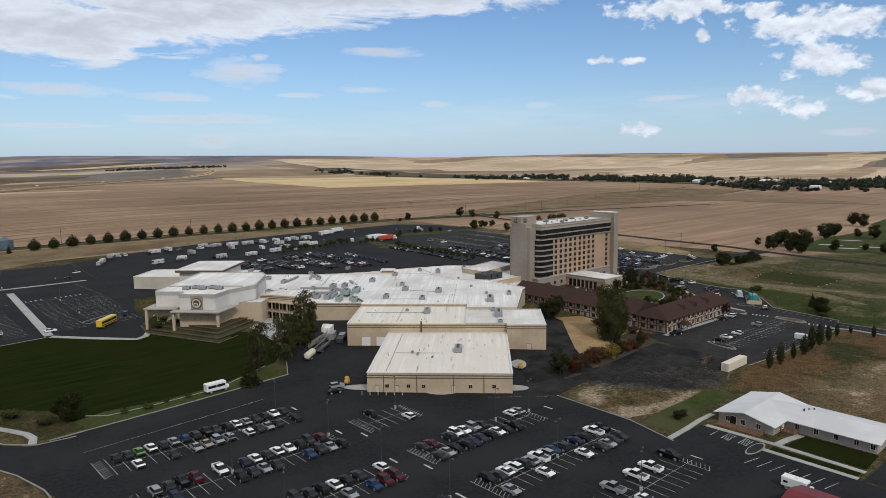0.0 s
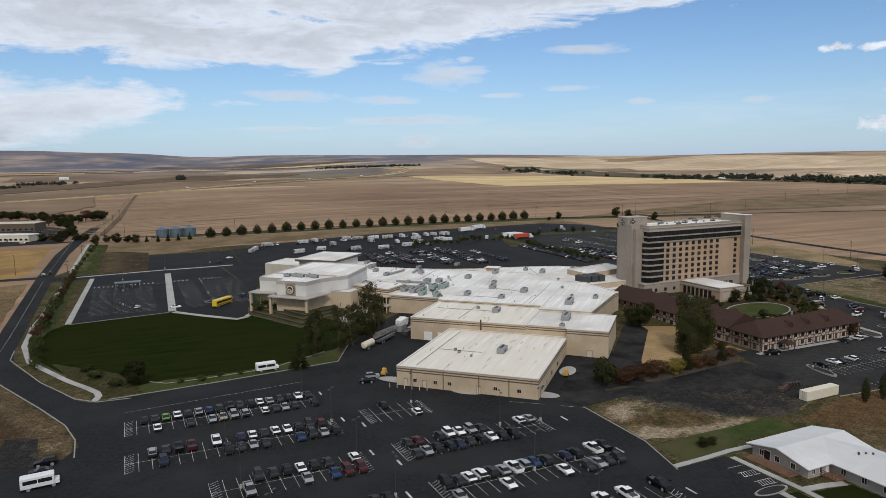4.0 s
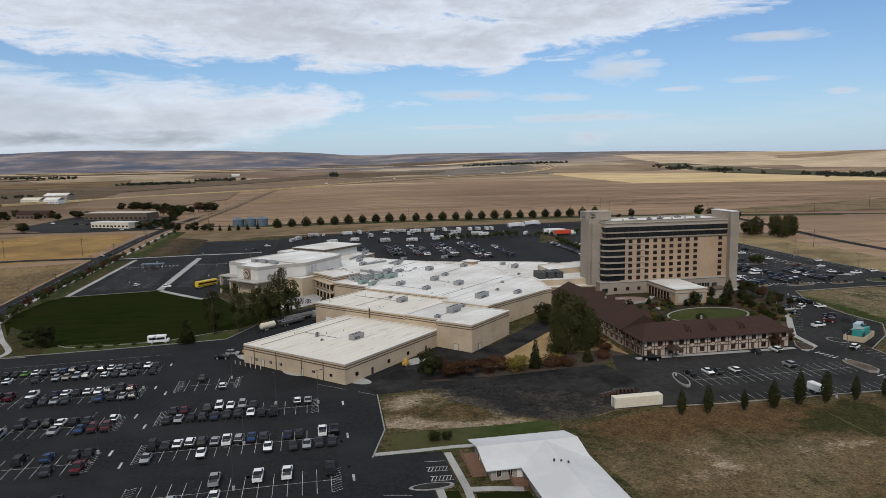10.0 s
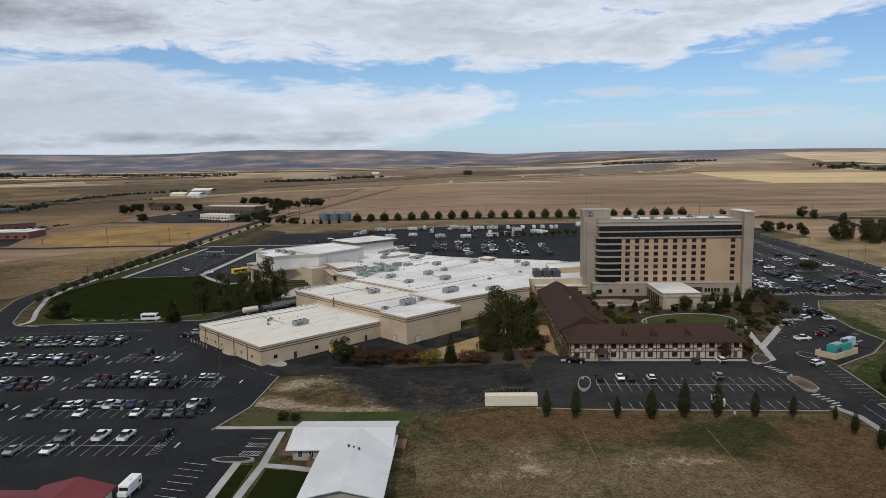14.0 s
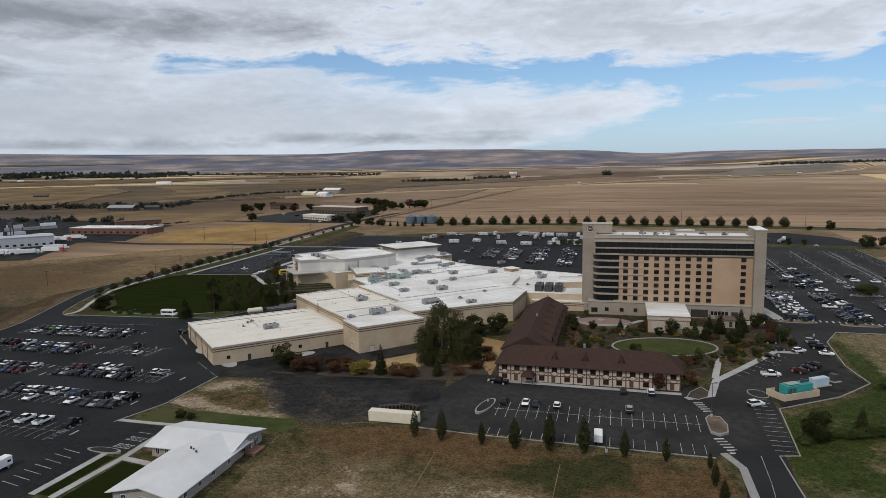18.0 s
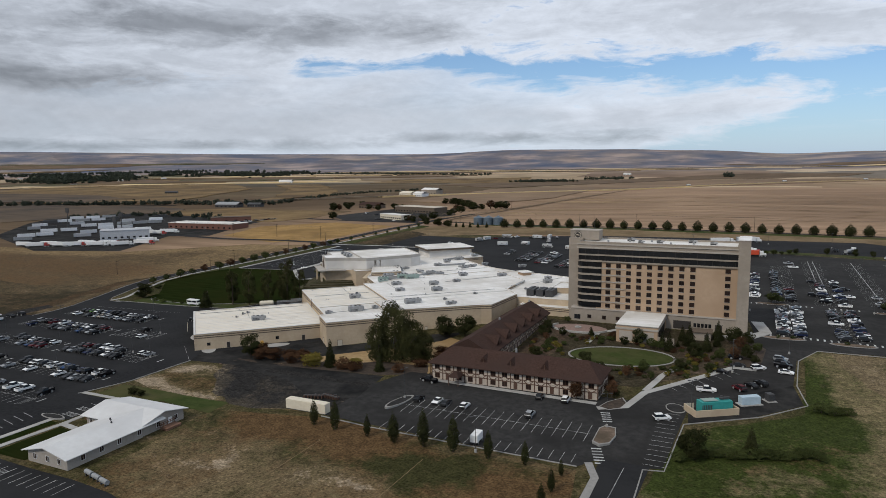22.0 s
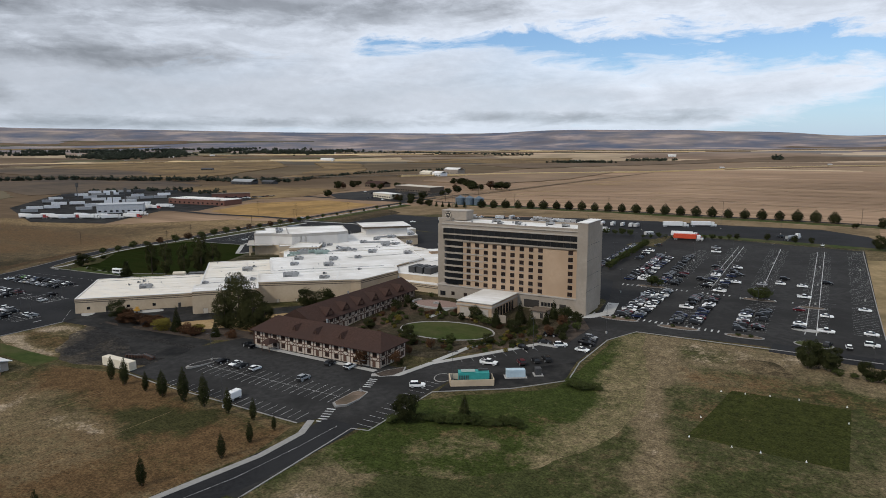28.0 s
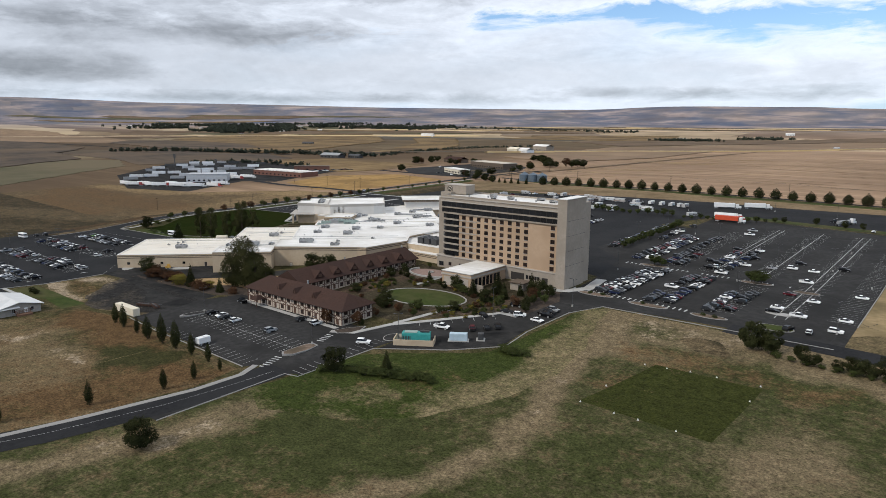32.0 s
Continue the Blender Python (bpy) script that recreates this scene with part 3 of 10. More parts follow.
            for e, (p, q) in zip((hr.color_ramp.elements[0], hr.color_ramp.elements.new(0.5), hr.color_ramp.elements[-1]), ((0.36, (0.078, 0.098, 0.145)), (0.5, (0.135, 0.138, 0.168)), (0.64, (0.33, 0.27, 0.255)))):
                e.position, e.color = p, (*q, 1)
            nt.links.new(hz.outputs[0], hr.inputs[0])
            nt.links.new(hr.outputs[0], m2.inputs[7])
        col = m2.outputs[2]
    nt.links.new(col, b.inputs["Base Color"])
    return m


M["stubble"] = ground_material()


def turf_material(name, green, straw, rust, soil):
    """Rough grass: green and straw by the drift laid into the mesh, broken up by noise at three scales, with rust and bare soil."""
    m = bpy.data.materials.new(name)
    m.use_nodes = True
    nt = m.node_tree
    b = nt.nodes["Principled BSDF"]
    tc = nt.nodes.new("ShaderNodeTexCoord")

    def noise_at(scale, detail, lo, hi):
        n = nt.nodes.new("ShaderNodeTexNoise")
        n.inputs["Scale"].default_value, n.inputs["Detail"].default_value, n.inputs["Roughness"].default_value = scale, detail, 0.7
        nt.links.new(tc.outputs["Object"], n.inputs["Vector"])
        r = nt.nodes.new("ShaderNodeMapRange")
        r.inputs[1].default_value, r.inputs[2].default_value, r.inputs[3].default_value, r.inputs[4].default_value = 0.3, 0.7, lo, hi
        nt.links.new(n.outputs[0], r.inputs[0])
        return r.outputs[0]

    def math_(op, x, y, clamp=False):
        n = nt.nodes.new("ShaderNodeMath")
        n.operation, n.use_clamp = op, clamp
        for i, v in enumerate((x, y)):
            if isinstance(v, (int, float)):
                n.inputs[i].default_value = v
            else:
                nt.links.new(v, n.inputs[i])
        return n.outputs[0]

    def blend(f, x, y):
        n = nt.nodes.new("ShaderNodeMix")
        n.data_type = "RGBA"
        nt.links.new(f, n.inputs["Factor"])
        for i, v in ((6, x), (7, y)):
            if isinstance(v, tuple):
                n.inputs[i].default_value = (*v, 1)
            else:
                nt.links.new(v, n.inputs[i])
        return n.outputs[2]

    def drift(which):
        a = nt.nodes.new("ShaderNodeAttribute")
        a.attribute_name = which
        return a.outputs["Fac"]

    tuft, patch, broad = noise_at(0.75, 6, -0.42, 0.42), noise_at(0.13, 6, -0.45, 0.45), noise_at(0.03, 5, -0.25, 0.25)
    wild = math_("ADD", math_("ADD", tuft, patch), broad)
    dry = math_("MULTIPLY", math_("ADD", math_("SUBTRACT", drift("dry"), 0.26), math_("MULTIPLY", wild, 0.66)), 1.2, True)
    rusty = math_("MULTIPLY", math_("ADD", math_("SUBTRACT", drift("rust"), 0.3), math_("MULTIPLY", wild, 0.75)), 1.5, True)
    bare = math_("MULTIPLY", math_("ADD", math_("SUBTRACT", drift("bare"), 0.5), math_("MULTIPLY", wild, 0.9)), 2.5, True)
    col = blend(dry, green, straw)
    col = blend(rusty, col, rust)
    col = blend(bare, col, soil)
    hs = nt.nodes.new("ShaderNodeHueSaturation")
    nt.links.new(math_("MULTIPLY", noise_at(1.7, 6, 0.3, 1.65), noise_at(0.42, 4, 0.62, 1.38)), hs.inputs["Value"])
    nt.links.new(col, hs.inputs["Color"])
    nt.links.new(hs.outputs[0], b.inputs["Base Color"])
    b.inputs["Roughness"].default_value, b.inputs["Specular IOR Level"].default_value = 0.95, 0.05
    bp = nt.nodes.new("ShaderNodeBump")
    bp.inputs["Strength"].default_value, bp.inputs["Distance"].default_value = 0.7, 0.12
    nt.links.new(tuft, bp.inputs["Height"])
    nt.links.new(bp.outputs[0], b.inputs["Normal"])
    return m


M["turf_field"] = turf_material("turf_field", (0.088, 0.062, 0.034), (0.222, 0.155, 0.080), (0.108, 0.064, 0.031), (0.30, 0.215, 0.12))
M["turf"] = turf_material("turf", (0.040, 0.0385, 0.0145), (0.150, 0.112, 0.062), (0.098, 0.060, 0.028), (0.26, 0.205, 0.14))
M["turf_meadow"] = turf_material("turf_meadow", (0.042, 0.0465, 0.016), (0.150, 0.115, 0.067), (0.108, 0.066, 0.030), (0.27, 0.215, 0.148))
M["yard_soil"] = turf_material("yard_soil", (0.026, 0.0245, 0.023), (0.080, 0.066, 0.048), (0.055, 0.042, 0.032), (0.19, 0.15, 0.105))
M["turf_mown"] = turf_material("turf_mown", (0.031, 0.035, 0.0082), (0.045, 0.046, 0.0142), (0.10, 0.06, 0.03), (0.22, 0.17, 0.11))
M["garden_soil"] = turf_material("garden_soil", (0.044, 0.037, 0.022), (0.125, 0.096, 0.068), (0.085, 0.055, 0.040), (0.16, 0.125, 0.10))
M["turf_brown"] = turf_material("turf_brown", (0.034, 0.029, 0.016), (0.150, 0.110, 0.062), (0.074, 0.046, 0.024), (0.21, 0.165, 0.11))
M["turf_green"] = turf_material("turf_green", (0.034, 0.0445, 0.0108), (0.20, 0.155, 0.088), (0.10, 0.06, 0.03), (0.22, 0.17, 0.11))


def mesh_of(name, bm, *mats):
    me = bpy.data.meshes.new(name)
    bm.normal_update()
    bm.to_mesh(me)
    bm.free()
    for m in mats:
        me.materials.append(M[m] if isinstance(m, str) else m)
    return me


def part(name, bm, material, parent, label=""):
    """Links a bmesh, or a mesh, as one mesh object under a thing or under a part."""
    me = bm if isinstance(bm, bpy.types.Mesh) else mesh_of(name, bm, material)
    ob = new(name, me)
    ob.parent = parent
    return tagged(ob, label)


def thing(name, m=None, label="", category="", group="", kind=""):
    ob = new(name)
    ob.empty_display_size = 0.3
    if m is not None:
        ob.matrix_basis = m
    return tagged(ob, label, category, group, kind)


def solo(name, bm, material, label="", category="", group="", kind="", m=None):
    ob = new(name, mesh_of(name, bm, material))
    if m is not None:
        ob.matrix_basis = m
    return tagged(ob, label, category, group, kind)


def box(bm, x0, x1, y0, y1, z0, z1, m=None, bevel=0.0):
    vs = [bm.verts.new((x, y, z)) for z in (z0, z1) for x, y in ((x0, y0), (x1, y0), (x1, y1), (x0, y1))]
    fs = [bm.faces.new([vs[i] for i in q]) for q in ((3, 2, 1, 0), (4, 5, 6, 7), (0, 1, 5, 4), (1, 2, 6, 5), (2, 3, 7, 6), (3, 0, 4, 7))]
    if bevel:
        es = list({e for f in fs for e in f.edges})
        r = bmesh.ops.bevel(bm, geom=es, offset=bevel, segments=1, affect="EDGES")
        vs = list({v for f in r["faces"] for v in f.verts} | {v for v in vs if v.is_valid})
    if m is not None:
        for v in vs:
            v.co = m @ v.co
    return bm


def B(*a, **k):
    return box(bmesh.new(), *a, **k)


def prism(bm, pts, z0, z1, shrink=1.0):
    """An upright prism over a ground polygon; shrink tapers its top towards the middle."""
    cx, cy = sum(p[0] for p in pts) / len(pts), sum(p[1] for p in pts) / len(pts)
    lo = [bm.verts.new((x, y, z0)) for x, y in pts]
    hi = [bm.verts.new((cx + (x - cx) * shrink, cy + (y - cy) * shrink, z1)) for x, y in pts]
    bm.faces.new(lo[::-1])
    bm.faces.new(hi)
    n = len(pts)
    for i in range(n):
        bm.faces.new((lo[i], lo[(i + 1) % n], hi[(i + 1) % n], hi[i]))
    return bm


def tube(bm, x, y, z0, z1, r0, r1=None, n=8):
    r1 = r0 if r1 is None else r1
    lo = [bm.verts.new((x + r0 * math.cos(i * math.tau / n), y + r0 * math.sin(i * math.tau / n), z0)) for i in range(n)]
    hi = [bm.verts.new((x + r1 * math.cos(i * math.tau / n), y + r1 * math.sin(i * math.tau / n), z1)) for i in range(n)]
    bm.faces.new(lo[::-1])
    bm.faces.new(hi)
    for i in range(n):
        bm.faces.new((lo[i], lo[(i + 1) % n], hi[(i + 1) % n], hi[i]))
    return bm


def stick(bm, a, b, r, n=6):
    """A round bar from a to b."""
    a, b = Vector(a), Vector(b)
    d = b - a
    q = d.to_track_quat("Z", "Y")
    rings = []
    for p in (a, b):
        rings.append([bm.verts.new(p + q @ Vector((r * math.cos(i * math.tau / n), r * math.sin(i * math.tau / n), 0))) for i in range(n)])
    for i in range(n):
        bm.faces.new((rings[0][i], rings[0][(i + 1) % n], rings[1][(i + 1) % n], rings[1][i]))
    bm.faces.new(rings[0][::-1])
    bm.faces.new(rings[1])
    return bm


def smooth(a, b, t):
    t = min(1.0, max(0.0, (t - a) / (b - a)))
    return t * t * (3 - 2 * t)


# ---- the lie of the land ----
CREST = ((-180, 110), (-95, 100), (-75, 82), (-56, 92), (-42, 84), (-24, 106), (-9, 114), (-4, 106), (3, 136), (9, 150), (18, 156), (25, 136), (38, 142), (60, 160), (72, 180), (110, 150), (180, 110))


def crest(az):
    for (a0, h0), (a1, h1) in zip(CREST, CREST[1:]):
        if a0 <= az <= a1:
            return h0 + (h1 - h0) * smooth(a0, a1, az)
    return 110


def land(x, y):
    """The height of the ground: a gentle rise to the hotel, and low hills far off."""
    z = 2.8 * smooth(140, 235, y) * smooth(60, 240, x) + 0.02 * min(370.0, max(0.0, y - 290.0)) - 1.15 * (1 - smooth(92, 132, y)) * smooth(142, 185, x)
    dx, dy = x - 200, y - 100
    r = math.hypot(dx, dy)
    if r > 1500:
        az = math.degrees(math.atan2(-dx, dy))
        west = smooth(-35, -6, az)
        roll = noise.fractal(Vector((x * 0.0007, y * 0.0007, 3.1)), 1.0, 2.0, 4)
        hills = crest(az) * smooth(1500, 4300, r) ** 1.5 + roll * 22 * smooth(1600, 3200, r) * (1 - smooth(3600, 4300, r))
        k = r + 3.7 * max(0.0, r - 2500.0)
        ridge = noise.fractal(Vector((x * k / r * 0.00035, y * k / r * 0.00035, 1.7)), 1.0, 2.0, 5)
        plain = 68.0 * (1 - r / k) + (crest(az) - 41.0) * smooth(3500, 4300, r) + ridge * 11 * smooth(2600, 3700, r) * (1 - smooth(4000, 4400, r))
        z += hills + (plain - hills) * west - 60 * smooth(4350, 4800, r)
    return z


def lines(lo, hi, step, far):
    v = [lo + i * step for i in range(int((hi - lo) / step) + 1)]
    s, a = step, v[-1]
    while a < far:
        s = min(s * 1.22, 130)
        a += s
        v.append(a)
    s, a = step, v[0]
    while a > -far:
        s = min(s * 1.22, 130)
        a -= s
        v.insert(0, a)
    return v


GX, GY = lines(-60, 480, 6, 4850), lines(0, 600, 6, 4850)
verts = [(x, y, land(x, y)) for y in GY for x in GX]
nx = len(GX)
faces = [(j * nx + i, j * nx + i + 1, (j + 1) * nx + i + 1, (j + 1) * nx + i) for j in range(len(GY) - 1) for i in range(nx - 1)]
me = bpy.data.meshes.new("ground")
me.from_pydata(verts, [], faces)
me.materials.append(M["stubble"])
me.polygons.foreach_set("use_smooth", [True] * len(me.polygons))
west, hill_haze = me.attributes.new("west", "FLOAT", "POINT"), me.attributes.new("hill_haze", "FLOAT", "POINT")
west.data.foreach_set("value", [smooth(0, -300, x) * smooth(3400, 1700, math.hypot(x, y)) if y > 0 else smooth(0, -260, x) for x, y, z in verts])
# how strongly the painted haze covers the hills, by distance and bearing
hill_haze.data.foreach_set("value", [0.85 * smooth(2500, 3700, math.hypot(x - 200, y - 100)) * smooth(-38, -18, math.degrees(math.atan2(200 - x, y - 100))) for x, y, z in verts])
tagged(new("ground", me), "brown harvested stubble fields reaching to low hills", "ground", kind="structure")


def drape(pts, lift, mesh_step=None):
    """A polygon cut along the ground's own lines and laid on it, so that it follows every slope."""
    bm = bmesh.new()
    bm.faces.new([bm.verts.new((x, y, 0)) for x, y in pts])
    xs, ys = [p[0] for p in pts], [p[1] for p in pts]
    for axis, vals, lo, hi in ((0, GX, min(xs), max(xs)), (1, GY, min(ys), max(ys))):
        no = (1, 0, 0) if axis == 0 else (0, 1, 0)
        own = [lo + mesh_step * k for k in range(1, int((hi - lo) / mesh_step) + 1)] if mesh_step else []
        for v in sorted(set(vals) | set(own)):
            if lo < v < hi:
                bmesh.ops.bisect_plane(bm, geom=bm.verts[:] + bm.edges[:] + bm.faces[:], plane_co=tuple(v * k for k in no), plane_no=no, dist=1e-5)
    for f in bm.faces:
        if f.normal.z < 0:
            f.normal_flip()
    bmesh.ops.triangulate(bm, faces=bm.faces[:])
    for v in bm.verts:
        v.co.z = land(v.co.x, v.co.y) + lift
    return bm


def plot(name, pts, lift, material, label, category="ground", edge=0.0):
    """A piece of ground laid on the land; with an edge its rim goes down that far into the soil."""
    bm = drape(pts, lift)
    if edge:
        rim = bmesh.ops.extrude_edge_only(bm, edges=[e for e in bm.edges if e.is_boundary])["geom"]
        for v in rim:
            if isinstance(v, bmesh.types.BMVert):
                v.co.z -= edge
        bmesh.ops.recalc_face_normals(bm, faces=bm.faces[:])
    return solo(name, bm, material, label, category, kind="structure")


def near_line(x, y, pts, width):
    """1 on the line of points, falling smoothly to 0 at that distance from it."""
    best = 1e9
    p = Vector((x, y))
    for a, b in zip(pts, pts[1:]):
        a, b = Vector(a), Vector(b)
        d = b - a
        t = min(1.0, max(0.0, (p - a).dot(d) / max(1e-6, d.dot(d))))
        best = min(best, (a + d * t - p).length)
    return 1 - smooth(width * 0.35, width, best)


def turf(name, pts, lift, material, label, drifts, base=(0.3, 0.0, 0.0), step=5.0):
    """Rough grass whose straw, rust and bare soil drift along lines: drifts are (which, points, width, amount)."""
    bm = drape(pts, lift, step)
    keys = ("dry", "rust", "bare")
    lay = [bm.verts.layers.float.new(k) for k in keys]
    for v in bm.verts:
        val = list(base)
        bend = noise.noise_vector(v.co * 0.07) * 5.5 + noise.noise_vector(v.co * 0.25) * 2.0
        for which, line, width, amount in drifts:
            val[which] += amount * near_line(v.co.x + bend.x, v.co.y + bend.y, line, width)
        for l, q in zip(lay, val):
            v[l] = q
    return solo(name, bm, material, label, "grass", kind="structure")


def wavy(pts, step=6.0, amp=1.0, seed=0):
    """The polygon with its sides broken up, for the edges of grass and soil."""
    out = []
    n = len(pts)
    for i in range(n):
        a, b = Vector(pts[i]), Vector(pts[(i + 1) % n])
        k = max(1, int((b - a).length / step))
        side = (b - a).orthogonal().normalized()
        for j in range(k):
            p = a + (b - a) * (j / k)
            d = noise.noise(Vector((p.x * 0.13, p.y * 0.13, seed))) * amp
            out.append(tuple(p + side * d))
    return out


def strip(name, pts, width, lift, material, label="", category="road", thick=0.0, close=False):
    """A ribbon of that width along a line on the ground; with a thickness it is a raised slab."""
    bm = bmesh.new()
    dense = []
    seq = list(pts) + ([pts[0]] if close else [])
    for (x0, y0), (x1, y1) in zip(seq, seq[1:]):
        k = max(1, int(math.hypot(x1 - x0, y1 - y0) / 8))
        dense += [Vector((x0 + (x1 - x0) * i / k, y0 + (y1 - y0) * i / k)) for i in range(k)]
    if not close:
        dense.append(Vector(seq[-1]))
    n = len(dense)
    rows = []
    for i, p in enumerate(dense):
        a = dense[(i - 1) % n] if close or i else p
        b = dense[(i + 1) % n] if close or i < n - 1 else p
        d1, d2 = (p - a), (b - p)
        d = (d1.normalized() if d1.length else Vector((0, 0))) + (d2.normalized() if d2.length else Vector((0, 0)))
        d = d.normalized() if d.length else Vector((1, 0))
        s = Vector((-d.y, d.x)) * width / 2
        row = []
        for q in (p - s, p + s):
            z = land(q.x, q.y)
            row.append(bm.verts.new((q.x, q.y, z + lift)))
            if thick:
                row.append(bm.verts.new((q.x, q.y, z + lift - thick)))
        rows.append(row)
    pairs = list(zip(rows, rows[1:])) + ([(rows[-1], rows[0])] if close else [])
    for r, q in pairs:
        if thick:
            bm.faces.new((r[0], q[0], q[2], r[2]))
            bm.faces.new((r[1], q[1], q[0], r[0]))
            bm.faces.new((r[2], q[2], q[3], r[3]))
        else:
            bm.faces.new((r[0], q[0], q[1], r[1]))
    if not close and thick:
        bm.faces.new((rows[0][0], rows[0][2], rows[0][3], rows[0][1]))
        bm.faces.new((rows[-1][0], rows[-1][1], rows[-1][3], rows[-1][2]))
    bmesh.ops.recalc_face_normals(bm, faces=bm.faces[:])
    up = sum(f.normal.z for f in bm.faces)
    if up < 0:
        bmesh.ops.reverse_faces(bm, faces=bm.faces[:])
    return solo(name, bm, material, label, category, kind="structure")


def island(pts, inner="concrete", label="kerbed concrete traffic island in the parking lot", height=0.15):
    """A kerbed traffic island: a raised kerb ring and its filling."""
    z = max(land(x, y) for x, y in pts)
    ob = thing("traffic_island", None, label, "traffic island", "traffic islands", "structure")
    part("kerb_edge", prism(bmesh.new(), pts, z - 0.4, z + height), "kerb", ob)
    cx, cy = sum(p[0] for p in pts) / len(pts), sum(p[1] for p in pts) / len(pts)
    shrink = 1 - 0.28 / max(0.6, min(math.hypot(x - cx, y - cy) for x, y in pts))
    part("filling", prism(bmesh.new(), [(cx + (x - cx) * shrink, cy + (y - cy) * shrink) for x, y in pts], z + height - 0.1, z + height + 0.02), inner, ob)
    return ob


def oval(cx, cy, a, b, turn=0.0, n=14):
    c, s = math.cos(radians(turn)), math.sin(radians(turn))
    return [(cx + a * math.cos(t) * c - b * math.sin(t) * s, cy + a * math.cos(t) * s + b * math.sin(t) * c) for t in (i * math.tau / n for i in range(n))]


def marks(name, segs, w=0.11, lift=0.085, material="paint_line", label="white painted parking stall lines on asphalt"):
    """Painted lines, each a thin strip a few millimetres proud of the asphalt."""
    bm = bmesh.new()
    for x0, y0, x1, y1 in segs:
        d = Vector((x1 - x0, y1 - y0))
        k = max(1, int(d.length / 12))
        s = Vector((-d.y, d.x)).normalized() * w / 2
        for i in range(k):
            a, b = Vector((x0, y0)) + d * (i / k), Vector((x0, y0)) + d * ((i + 1) / k)
            q = [a - s, b - s, b + s, a + s]
            bm.faces.new([bm.verts.new((p.x, p.y, land(p.x, p.y) + lift)) for p in q])
    return solo(name, bm, material, label, "road marking", kind="structure")

# ---- fields, lawns, roads and lots ----
turf("grounds", [(-10, -60), (430, -60), (470, 210), (446, 470), (108, 515), (30, 500), (-4, 420), (0, 262), (-12, 240), (-14, 100)], 0.012, "turf", "dry rough grass and soil of the grounds", ((0, [(430, 220), (440, 440)], 20, 0.4),), (0.45, 0.15, 0.1), 12.0)
plot("planting_bed", wavy([(172, 136), (184, 146), (206, 168), (220, 184), (237, 176), (236, 140), (222, 134), (196, 130.5), (176, 130)], 4, 0.7, 33), 0.06, "bed_straw", "golden dry grass bed between casino and motel", "grass")
plot("shrub_bed", wavy([(166, 129), (170, 137), (186, 137.5), (204, 138), (214, 146), (232, 148), (236, 139), (222, 132.5), (196, 129), (176, 128)], 4, 0.8, 34), 0.066, "mulch_dark", "dark soil bed under the shrubs", "ground")
plot("corner_bed", [(312, 214), (322, 212), (327, 204), (326, 190), (323, 181), (326, 181.8), (334.2, 184.2), (336.2, 205), (330.5, 216), (322, 219)], 0.066, "mulch_dark", "dark bark bed at the hotel corner", "ground")
plot("casino_apron", [(97, 296), (104, 313), (116, 330), (122, 372), (150, 400), (108, 422), (95, 420), (98, 377)], 0.069, "asphalt", "asphalt apron west of the events hall", "parking lot")
turf("casino_garden", wavy([(97, 296), (104, 313), (112, 326), (118, 352), (106, 352), (99, 330)], 4, 0.6, 35), 0.08, "turf_green", "planted strip beside the events hall", ((1, [(102, 310), (110, 345)], 6, 0.5),), (0.2, 0.1, 0.0), 4.0)
plot("field_gold", wavy([(-10, 560), (-92, 580), (-150, 520), (-130, 443), (-50, 416), (-14, 440)], 15, 3, 1), 0.03, "golden_field", "golden stubble field beside the crossroads", "field")
turf("field_tan", wavy([(-10, 412), (-60, 400), (-131, 330), (-280, 318), (-260, 215), (-54, 204), (0, 222), (-9, 271)], 15, 3, 2), 0.03, "turf_field", "dry tan grass field along the road", (
    (1, [(-240, 270), (-120, 262), (-40, 262)], 40, 0.55), (0, [(-250, 312), (-140, 324), (-66, 380), (-14, 404)], 30, 0.5), (0, [(-20, 262), (-30, 330), (-40, 380)], 34, 0.35), (1, [(-200, 225), (-60, 210)], 22, 0.5)), (0.34, 0.12, 0.0), 9.0)
plot("field_strip", wavy([(75, 500), (108, 520), (260, 512), (440, 480), (440, 545), (300, 560), (190, 562), (60, 590), (20, 560), (30, 490)], 12, 2.5, 4), 0.03, "dry_grass", "mown tan grass strip behind the truck lot", "field")
plot("verge_trees", [(60, 596), (190, 568), (440, 548), (640, 500), (640, 512), (440, 562), (190, 582), (60, 612)], 0.045, "rough_green", "green grass verge under the row of trees", "grass")
plot("field_east", wavy([(427, 225), (427, 404), (461, 412), (472, 383), (474, 356), (474, 324), (470, 290), (448, 240)], 6, 1.5, 5), 0.03, "verge_gold", "dry straw-coloured verge east of the lot", "field")
